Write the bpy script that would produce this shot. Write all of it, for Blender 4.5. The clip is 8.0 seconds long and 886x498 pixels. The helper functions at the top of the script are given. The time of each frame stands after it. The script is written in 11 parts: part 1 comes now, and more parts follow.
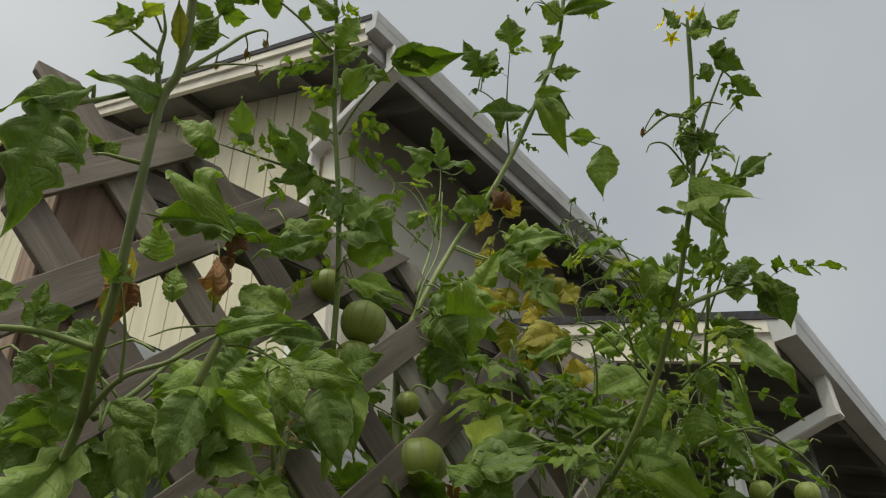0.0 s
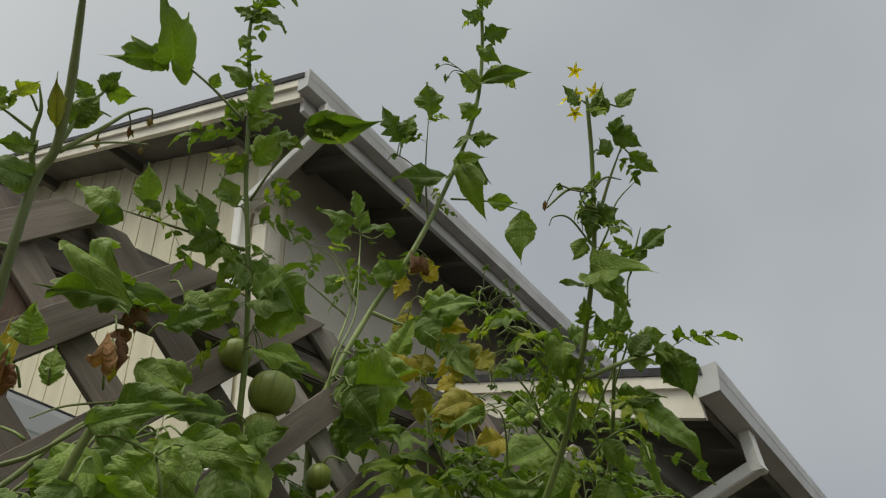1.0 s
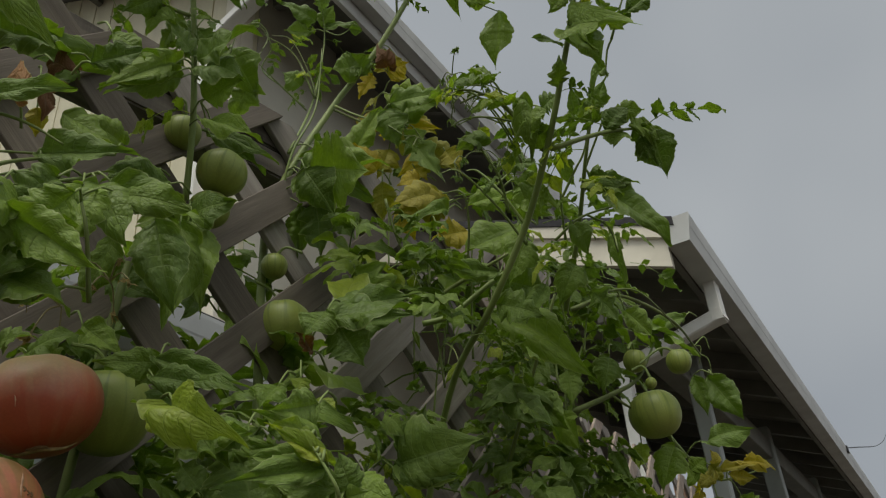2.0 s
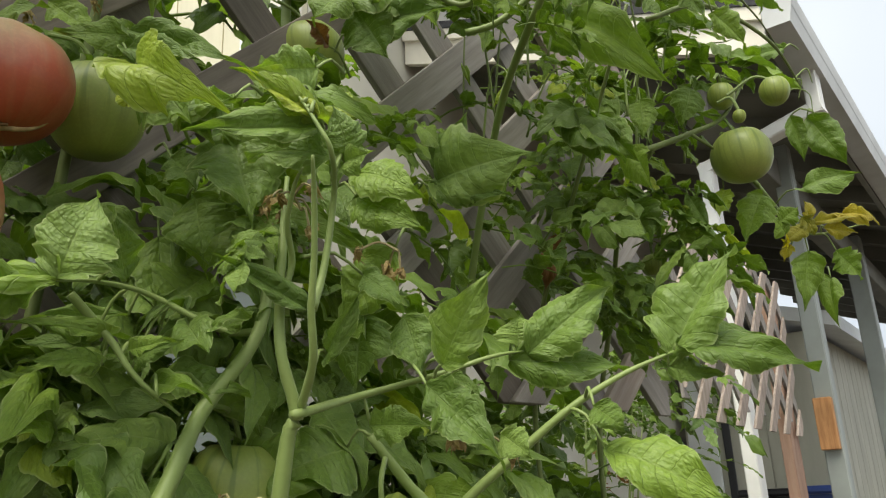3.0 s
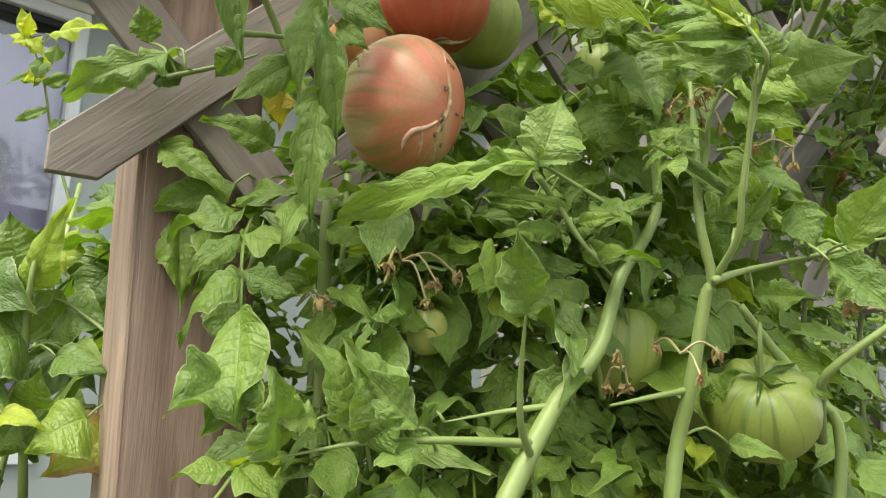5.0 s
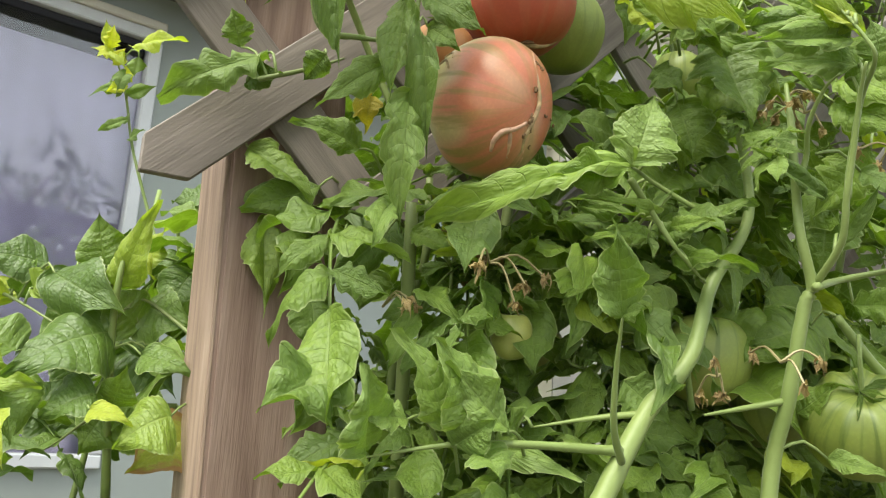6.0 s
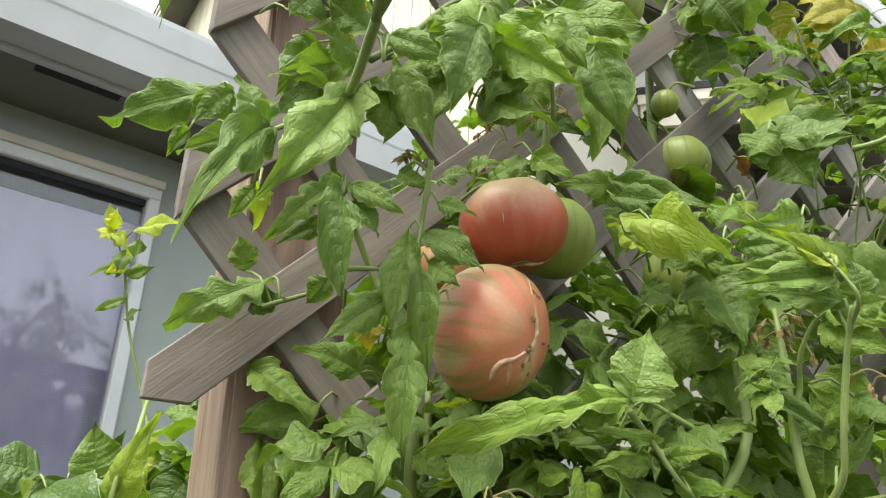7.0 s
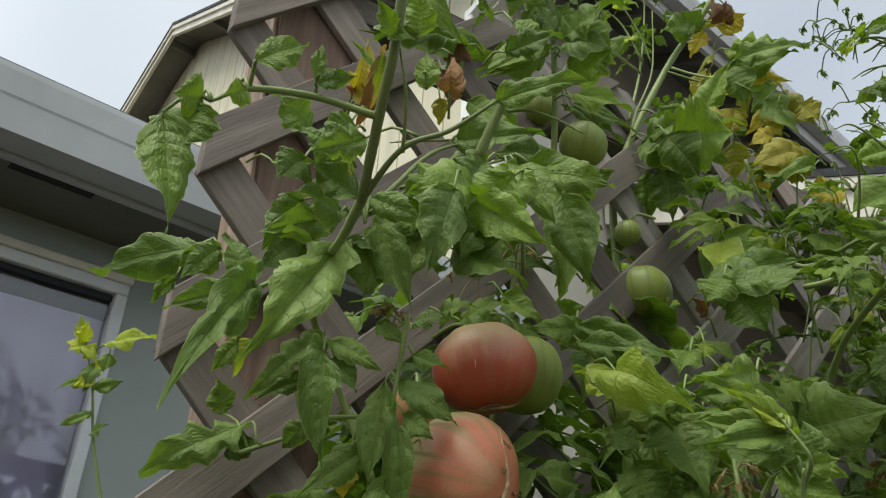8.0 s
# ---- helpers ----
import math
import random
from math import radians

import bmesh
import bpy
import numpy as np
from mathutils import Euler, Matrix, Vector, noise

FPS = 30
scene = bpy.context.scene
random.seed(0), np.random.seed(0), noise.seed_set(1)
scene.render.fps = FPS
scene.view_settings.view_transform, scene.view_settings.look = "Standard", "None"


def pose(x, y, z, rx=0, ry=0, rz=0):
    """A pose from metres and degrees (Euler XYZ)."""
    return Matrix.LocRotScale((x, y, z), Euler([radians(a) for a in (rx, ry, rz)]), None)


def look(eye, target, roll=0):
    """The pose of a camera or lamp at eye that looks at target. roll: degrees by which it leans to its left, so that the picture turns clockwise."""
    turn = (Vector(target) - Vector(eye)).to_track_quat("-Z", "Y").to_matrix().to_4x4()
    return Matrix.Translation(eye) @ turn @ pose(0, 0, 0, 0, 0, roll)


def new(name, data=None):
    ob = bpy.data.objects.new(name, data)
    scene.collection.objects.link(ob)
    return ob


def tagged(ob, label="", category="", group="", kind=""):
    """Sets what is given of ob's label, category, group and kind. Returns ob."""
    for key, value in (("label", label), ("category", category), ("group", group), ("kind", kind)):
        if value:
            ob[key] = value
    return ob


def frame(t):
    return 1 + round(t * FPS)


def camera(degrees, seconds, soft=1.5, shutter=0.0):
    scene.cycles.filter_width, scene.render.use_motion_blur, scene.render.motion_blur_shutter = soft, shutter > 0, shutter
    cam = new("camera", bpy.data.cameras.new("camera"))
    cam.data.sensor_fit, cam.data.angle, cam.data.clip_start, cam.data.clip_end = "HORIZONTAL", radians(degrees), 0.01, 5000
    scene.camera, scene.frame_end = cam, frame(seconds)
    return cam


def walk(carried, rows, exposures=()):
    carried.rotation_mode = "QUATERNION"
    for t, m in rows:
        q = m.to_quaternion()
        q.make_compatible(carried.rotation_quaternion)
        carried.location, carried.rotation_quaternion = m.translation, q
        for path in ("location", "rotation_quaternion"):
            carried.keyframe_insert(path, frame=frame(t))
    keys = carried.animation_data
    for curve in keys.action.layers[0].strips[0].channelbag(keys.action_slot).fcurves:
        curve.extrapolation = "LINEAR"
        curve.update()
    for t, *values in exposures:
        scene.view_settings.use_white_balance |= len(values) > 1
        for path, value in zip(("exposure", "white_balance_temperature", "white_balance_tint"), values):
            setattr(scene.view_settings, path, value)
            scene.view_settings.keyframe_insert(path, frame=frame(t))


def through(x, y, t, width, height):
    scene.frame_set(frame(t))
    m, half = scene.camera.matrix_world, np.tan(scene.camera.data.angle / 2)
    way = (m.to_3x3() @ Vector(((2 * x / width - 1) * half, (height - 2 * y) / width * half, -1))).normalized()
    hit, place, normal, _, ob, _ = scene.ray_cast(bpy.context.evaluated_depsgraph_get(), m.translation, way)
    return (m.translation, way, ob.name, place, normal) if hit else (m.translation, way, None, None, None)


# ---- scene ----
cam = camera(58.9, 8.0, soft=1.2)
PATH = [
    (0, (0.0, 0.008, 1.256), (-0.957, 1.293, 2.453), -2.1),
    (0.5, (0.017, 0.019, 1.262), (-0.898, 1.302, 2.494), -3.2),
    (1, (0.032, 0.021, 1.271), (-0.743, 1.334, 2.566), -5.9),
    (1.5, (0.029, 0.028, 1.271), (-0.678, 1.397, 2.545), -6.3),
    (2, (-0.016, 0.117, 1.227), (-0.868, 1.617, 2.238), -4.6),
    (2.2, (-0.034, 0.15, 1.203), (-0.981, 1.68, 2.076), -3.4),
    (3.3, (-0.078, 0.276, 1.176), (-1.234, 1.792, 1.78), -2.3),
    (3.5, (-0.07, 0.271, 1.177), (-1.23, 1.786, 1.776), -1.9),
    (4, (-0.074, 0.21, 1.166), (-1.276, 1.71, 1.719), 0.0),
    (4.5, (-0.097, 0.146, 1.147), (-1.417, 1.589, 1.566), 1.4),
    (5, (-0.134, 0.085, 1.14), (-1.603, 1.386, 1.524), 2.1),
    (5.2, (-0.158, 0.064, 1.129), (-1.629, 1.357, 1.535), 3.1),
    (6.3, (-0.149, 0.074, 1.129), (-1.718, 1.23, 1.578), 3.7),
    (6.5, (-0.144, 0.065, 1.149), (-1.693, 1.221, 1.663), 3.5),
    (7, (-0.139, 0.045, 1.191), (-1.607, 1.187, 1.928), 3.1),
    (7.5, (-0.123, 0.02, 1.213), (-1.519, 1.155, 2.086), 3.2),
    (8, (-0.11, 0.01, 1.225), (-1.461, 1.152, 2.158), 3.0),
]
walk(cam, [(t, look(eye, target, roll)) for t, eye, target, roll in PATH],
     [(0, -0.12, 6850, 6), (1.0, -0.27, 6800, 6), (2.0, -0.43, 6750, 6), (2.2, -0.26, 6800, 6), (3.3, 1.05, 6700, 6), (4.0, 1.12, 6680, 6), (4.5, 1.30, 6620, 6), (5.2, 1.52, 6600, 6), (6.5, 1.50, 6520, 6), (7.0, 1.44, 6450, 6), (7.5, 1.06, 6450, 6), (8.0, 0.34, 6350, 6)])
# ---- world, sun, exposure ----
world = bpy.data.worlds.new("overcast_sky")
scene.world = world
world.use_nodes = True
wn, wl = world.node_tree.nodes, world.node_tree.links
wn.clear()
w_out = wn.new("ShaderNodeOutputWorld")
w_bg = wn.new("ShaderNodeBackground")
w_sky = wn.new("ShaderNodeTexSky")
w_sky.sky_type = "NISHITA"
w_sky.sun_disc = False
w_sky.sun_elevation = radians(52)
w_sky.sun_rotation = radians(200)
w_sky.air_density, w_sky.dust_density = 1.0, 4.0
w_hsv = wn.new("ShaderNodeHueSaturation")
w_hsv.inputs["Saturation"].default_value = 0.22
w_map = wn.new("ShaderNodeTexCoord")
w_noise = wn.new("ShaderNodeTexNoise")
w_noise.inputs["Scale"].default_value = 1.6
w_noise.inputs["Detail"].default_value = 3.0
w_noise.inputs["Roughness"].default_value = 0.45
w_ramp = wn.new("ShaderNodeValToRGB")
w_ramp.color_ramp.elements[0].position, w_ramp.color_ramp.elements[1].position = 0.29, 0.67
w_ramp.color_ramp.elements[0].color = (0.445, 0.49, 0.575, 1)
w_ramp.color_ramp.elements[1].color = (0.85, 0.885, 0.935, 1)
w_mix = wn.new("ShaderNodeMix")
w_mix.data_type = "RGBA"
w_mix.inputs["Factor"].default_value = 0.85
wl.new(w_map.outputs["Generated"], w_noise.inputs["Vector"])
w_sep = wn.new("ShaderNodeSeparateXYZ")
wl.new(w_map.outputs["Generated"], w_sep.inputs[0])
w_lift = wn.new("ShaderNodeMath")
w_lift.operation = "MULTIPLY_ADD"
w_lift.inputs[1].default_value = 0.45
w_back = wn.new("ShaderNodeMath")
w_back.operation = "MULTIPLY"
w_back.inputs[1].default_value = -0.40
wl.new(w_sep.outputs["Y"], w_back.inputs[0])
w_low = wn.new("ShaderNodeMath")
w_low.operation = "SUBTRACT"
w_low.inputs[0].default_value = 1.0
wl.new(w_sep.outputs["Z"], w_low.inputs[1])
w_low2 = wn.new("ShaderNodeMath")
w_low2.operation = "MULTIPLY"
wl.new(w_low.outputs[0], w_low2.inputs[0])
wl.new(w_low.outputs[0], w_low2.inputs[1])
w_pale = wn.new("ShaderNodeMath")
w_pale.operation = "MULTIPLY_ADD"
w_pale.inputs[1].default_value = 0.42
wl.new(w_low2.outputs[0], w_pale.inputs[0])
wl.new(w_back.outputs[0], w_pale.inputs[2])
wl.new(w_pale.outputs[0], w_lift.inputs[2])
wl.new(w_sep.outputs["Z"], w_lift.inputs[0])
w_sum = wn.new("ShaderNodeMath")
w_sum.operation = "MULTIPLY_ADD"
w_sum.inputs[1].default_value = 0.62
wl.new(w_noise.outputs["Fac"], w_sum.inputs[0])
wl.new(w_lift.outputs[0], w_sum.inputs[2])
wl.new(w_sum.outputs[0], w_ramp.inputs["Fac"])
wl.new(w_sky.outputs["Color"], w_hsv.inputs["Color"])
W_SKY = 0.12
w_scale = wn.new("ShaderNodeVectorMath")
w_scale.operation = "SCALE"
w_scale.inputs["Scale"].default_value = W_SKY
wl.new(w_hsv.outputs["Color"], w_scale.inputs[0])
wl.new(w_scale.outputs["Vector"], w_mix.inputs["A"])
wl.new(w_ramp.outputs["Color"], w_mix.inputs["B"])
wl.new(w_mix.outputs["Result"], w_bg.inputs["Color"])
w_bg.inputs["Strength"].default_value = 0.93
wl.new(w_bg.outputs["Background"], w_out.inputs["Surface"])

sun = new("sun", bpy.data.lights.new("sun", "SUN"))
sun.data.energy, sun.data.angle, sun.data.color = 2.3, radians(34), (1.0, 0.95, 0.86)
sun.matrix_world = look((1.0, -3.0, 5.4), (0, 0, 0))

# ---- materials ----
def material(name, base, rough=0.6, metal=0.0):
    m = bpy.data.materials.new(name)
    m.use_nodes = True
    b = m.node_tree.nodes["Principled BSDF"]
    b.inputs["Base Color"].default_value = (*base, 1)
    b.inputs["Roughness"].default_value = rough
    b.inputs["Metallic"].default_value = metal
    return m


def nodes_of(m):
    return m.node_tree.nodes, m.node_tree.links, m.node_tree.nodes["Principled BSDF"]


def ramp(nt, stops):
    r = nt.new("ShaderNodeValToRGB")
    e = r.color_ramp.elements
    e[0].position, e[0].color = stops[0][0], (*stops[0][1], 1)
    e[1].position, e[1].color = stops[-1][0], (*stops[-1][1], 1)
    for p, c in stops[1:-1]:
        x = e.new(p)
        x.color = (*c, 1)
    return r


def noise_node(nt, ln, scale, detail=4.0, stretch=None, coord="Object", rough=0.55, seed=None):
    tc = nt.new("ShaderNodeTexCoord")
    mp = nt.new("ShaderNodeMapping")
    if stretch:
        mp.inputs["Scale"].default_value = stretch
    n = nt.new("ShaderNodeTexNoise")
    n.inputs["Scale"].default_value, n.inputs["Detail"].default_value, n.inputs["Roughness"].default_value = scale, detail, rough
    ln.new(tc.outputs[coord], mp.inputs["Vector"])
    if seed is not None:
        oi = nt.new("ShaderNodeObjectInfo")
        mu = nt.new("ShaderNodeMath")
        mu.operation = "MULTIPLY"
        mu.inputs[1].default_value = 37.0
        ln.new(oi.outputs["Random"], mu.inputs[0])
        cx = nt.new("ShaderNodeCombineXYZ")
        ln.new(mu.outputs[0], cx.inputs[0])
        ln.new(mu.outputs[0], cx.inputs[1])
        ln.new(cx.outputs[0], mp.inputs["Location"])
    ln.new(mp.outputs["Vector"], n.inputs["Vector"])
    return n


def mixed(nt, ln, kind, fac, a, b):
    x = nt.new("ShaderNodeMix")
    x.data_type = "RGBA"
    x.blend_type = kind
    if isinstance(fac, float):
        x.inputs["Factor"].default_value = fac
    else:
        ln.new(fac, x.inputs["Factor"])
    for v, key in ((a, "A"), (b, "B")):
        if isinstance(v, tuple):
            x.inputs[key].default_value = (*v, 1)
        else:
            ln.new(v, x.inputs[key])
    return x.outputs["Result"]


def bump(nt, ln, bsdf, height, strength, distance):
    b = nt.new("ShaderNodeBump")
    b.inputs["Strength"].default_value, b.inputs["Distance"].default_value = strength, distance
    ln.new(height, b.inputs["Height"])
    ln.new(b.outputs["Normal"], bsdf.inputs["Normal"])


def wood(name, dark, mid, light, grain=(9, 9, 0.7), fine=95.0, rough=0.8, depth=0.0012):
    """Weathered wood, its grain along local z."""
    m = material(name, mid, rough)
    nt, ln, b = nodes_of(m)
    n1 = noise_node(nt, ln, 7.0, 6.0, grain, seed=1)
    r1 = ramp(nt, [(0.28, dark), (0.52, mid), (0.78, light)])
    ln.new(n1.outputs["Fac"], r1.inputs["Fac"])
    n2 = noise_node(nt, ln, fine, 5.0, (6, 6, 0.25), seed=1)
    r2 = ramp(nt, [(0.30, (0.70, 0.68, 0.67)), (0.60, (1, 1, 1))])
    ln.new(n2.outputs["Fac"], r2.inputs["Fac"])
    n3 = noise_node(nt, ln, 5.0, 3.0, None, seed=1)
    r3 = ramp(nt, [(0.35, (0.72, 0.7, 0.68)), (0.7, (1.12, 1.1, 1.08))])
    ln.new(n3.outputs["Fac"], r3.inputs["Fac"])
    c = mixed(nt, ln, "MULTIPLY", 0.5, r1.outputs["Color"], r2.outputs["Color"])
    c = mixed(nt, ln, "MULTIPLY", 0.8, c, r3.outputs["Color"])
    oi = nt.new("ShaderNodeObjectInfo")
    r4 = ramp(nt, [(0.0, (0.78, 0.77, 0.76)), (1.0, (1.15, 1.14, 1.13))])
    ln.new(oi.outputs["Random"], r4.inputs["Fac"])
    c = mixed(nt, ln, "MULTIPLY", 1.0, c, r4.outputs["Color"])
    ln.new(c, b.inputs["Base Color"])
    bump(nt, ln, b, n2.outputs["Fac"], 0.5, depth)
    return m


def painted(name, base, rough=0.55, dirt=0.12, scale=3.0, streak=None, metal=0.0):
    """Paint or coated metal with faint stains and a slightly uneven film."""
    m = material(name, base, rough, metal)
    nt, ln, b = nodes_of(m)
    n1 = noise_node(nt, ln, scale, 5.0, streak)
    lo, hi = 1.0 - dirt * 1.6, 1.0 + dirt * 0.4
    r1 = ramp(nt, [(0.3, (lo, lo * 0.99, lo * 0.97)), (0.65, (hi, hi, hi))])
    ln.new(n1.outputs["Fac"], r1.inputs["Fac"])
    c = mixed(nt, ln, "MULTIPLY", 1.0, base, r1.outputs["Color"])
    ln.new(c, b.inputs["Base Color"])
    n2 = noise_node(nt, ln, 140.0, 3.0)
    bump(nt, ln, b, n2.outputs["Fac"], 0.25, 0.0006)
    return m


VEINS = 9.0


def leaf_material(name, young, mid, old, veins=0.55, gloss=0.42, through=0.28, edge=None, sheen=0.035):
    """A leaf blade: thin paired side veins, quilted tissue between them, some light passing through it."""
    m = material(name, mid, gloss)
    nt, ln, b = nodes_of(m)
    oi = nt.new("ShaderNodeObjectInfo")
    ge = nt.new("ShaderNodeNewGeometry")
    ad = nt.new("ShaderNodeMath")
    ad.operation = "ADD"
    ln.new(oi.outputs["Random"], ad.inputs[0])
    ln.new(ge.outputs["Random Per Island"], ad.inputs[1])
    fr = nt.new("ShaderNodeMath")
    fr.operation = "FRACT"
    ln.new(ad.outputs[0], fr.inputs[0])
    r0 = ramp(nt, [(0.0, old), (0.5, mid), (0.85, young), (1.0, tuple(1.12 * c for c in young))])
    ln.new(fr.outputs[0], r0.inputs["Fac"])
    uv = nt.new("ShaderNodeUVMap")
    uv.uv_map = "UVMap"
    sp = nt.new("ShaderNodeSeparateXYZ")
    ln.new(uv.outputs["UV"], sp.inputs[0])

    def m1(op, a, bb=None, c=None):
        x = nt.new("ShaderNodeMath")
        x.operation = op
        for k, v in enumerate((a, bb, c)):
            if v is None:
                continue
            if isinstance(v, (int, float)):
                x.inputs[k].default_value = v
            else:
                ln.new(v, x.inputs[k])
        return x.outputs[0]

    across = m1("ABSOLUTE", m1("SUBTRACT", m1("MULTIPLY", sp.outputs["X"], 2.0), 1.0))
    n0 = noise_node(nt, ln, 4.0, 2.0, None, "UV", seed=1)
    wob = m1("MULTIPLY", m1("SUBTRACT", n0.outputs["Fac"], 0.5), 0.22)
    phase = m1("ADD", m1("SUBTRACT", m1("MULTIPLY", sp.outputs["Y"], VEINS), m1("MULTIPLY", m1("POWER", across, 1.3), 1.35)), wob)
    tri = m1("MULTIPLY", m1("ABSOLUTE", m1("SUBTRACT", m1("FRACT", phase), 0.5)), 2.0)
    side = m1("MINIMUM", m1("MULTIPLY", tri, 13.0), 1.0)
    mid_rib = m1("MINIMUM", m1("MULTIPLY", across, 18.0), 1.0)
    # the small cells between the side veins
    net = nt.new("ShaderNodeTexVoronoi")
    net.feature = "SMOOTH_F1"
    net.inputs["Scale"].default_value = 1.0
    net.inputs["Smoothness"].default_value = 0.6
    cx = nt.new("ShaderNodeCombineXYZ")
    ln.new(m1("MULTIPLY", sp.outputs["X"], 17.0), cx.inputs[0])
    ln.new(m1("ADD", m1("MULTIPLY", phase, 2.6), m1("MULTIPLY", fr.outputs[0], 60.0)), cx.inputs[1])
    ln.new(cx.outputs[0], net.inputs["Vector"])
    cells = m1("SUBTRACT", 1.0, net.outputs["Distance"])
    tissue = m1("MULTIPLY", side, mid_rib)
    vein_c = mixed(nt, ln, "MIX", 0.42, r0.outputs["Color"], (0.34, 0.42, 0.17))
    keep = m1("ADD", m1("MULTIPLY", tissue, veins), 1.0 - veins)
    c = mixed(nt, ln, "MIX", keep, vein_c, r0.outputs["Color"])
    n1 = noise_node(nt, ln, 20.0, 4.0, None, "Object")
    r1 = ramp(nt, [(0.3, (0.80, 0.84, 0.78)), (0.7, (1.10, 1.08, 1.04))])
    ln.new(n1.outputs["Fac"], r1.inputs["Fac"])
    c = mixed(nt, ln, "MULTIPLY", 0.9, c, r1.outputs["Color"])
    rim = m1("MINIMUM", m1("MULTIPLY", m1("SUBTRACT", m1("MAXIMUM", across, 0.94), 0.94), 10.0), 0.6)
    c = mixed(nt, ln, "MIX", rim, c, (0.42, 0.47, 0.22))
    if edge:
        n5 = noise_node(nt, ln, 5.0, 4.0, None, "UV")
        far = m1("ADD", m1("MULTIPLY", across, 0.55), m1("MULTIPLY", n5.outputs["Fac"], 0.75))
        r5 = ramp(nt, [(0.62, (0, 0, 0)), (0.8, (1, 1, 1))])
        ln.new(far, r5.inputs["Fac"])
        c = mixed(nt, ln, "MIX", r5.outputs["Color"], c, edge)
    ln.new(c, b.inputs["Base Color"])
    n2 = noise_node(nt, ln, 22.0, 3.0, None, "UV", seed=1)
    crest = m1("MULTIPLY", m1("POWER", tri, 0.85), mid_rib)
    hgt = m1("ADD", m1("ADD", m1("MULTIPLY", crest, 0.22), m1("MULTIPLY", m1("MULTIPLY", cells, tissue), 0.50)), m1("MULTIPLY", n2.outputs["Fac"], 0.40))
    bump(nt, ln, b, hgt, 0.8, 0.0020)
    b.inputs["Sheen Weight"].default_value = sheen
    b.inputs["Sheen Roughness"].default_value = 0.45
    b.inputs["Sheen Tint"].default_value = (0.9, 0.95, 0.62, 1)
    tr = nt.new("ShaderNodeBsdfTranslucent")
    bright = mixed(nt, ln, "MULTIPLY", 1.0, c, (1.5, 1.7, 0.6))
    ln.new(bright, tr.inputs["Color"])
    mx = nt.new("ShaderNodeMixShader")
    mx.inputs["Fac"].default_value = through
    ln.new(b.outputs["BSDF"], mx.inputs[1])
    ln.new(tr.outputs["BSDF"], mx.inputs[2])
    ln.new(mx.outputs["Shader"], nt["Material Output"].inputs["Surface"])
    return m


def stem_material(name, a, bb):
    m = material(name, a, 0.5)
    nt, ln, b = nodes_of(m)
    n1 = noise_node(nt, ln, 14.0, 4.0)
    r1 = ramp(nt, [(0.3, a), (0.7, bb)])
    ln.new(n1.outputs["Fac"], r1.inputs["Fac"])
    ln.new(r1.outputs["Color"], b.inputs["Base Color"])
    n2 = noise_node(nt, ln, 260.0, 3.0)
    bump(nt, ln, b, n2.outputs["Fac"], 0.5, 0.0008)
    b.inputs["Sheen Weight"].default_value = 0.10
    b.inputs["Sheen Tint"].default_value = (0.9, 0.95, 0.8, 1)
    return m


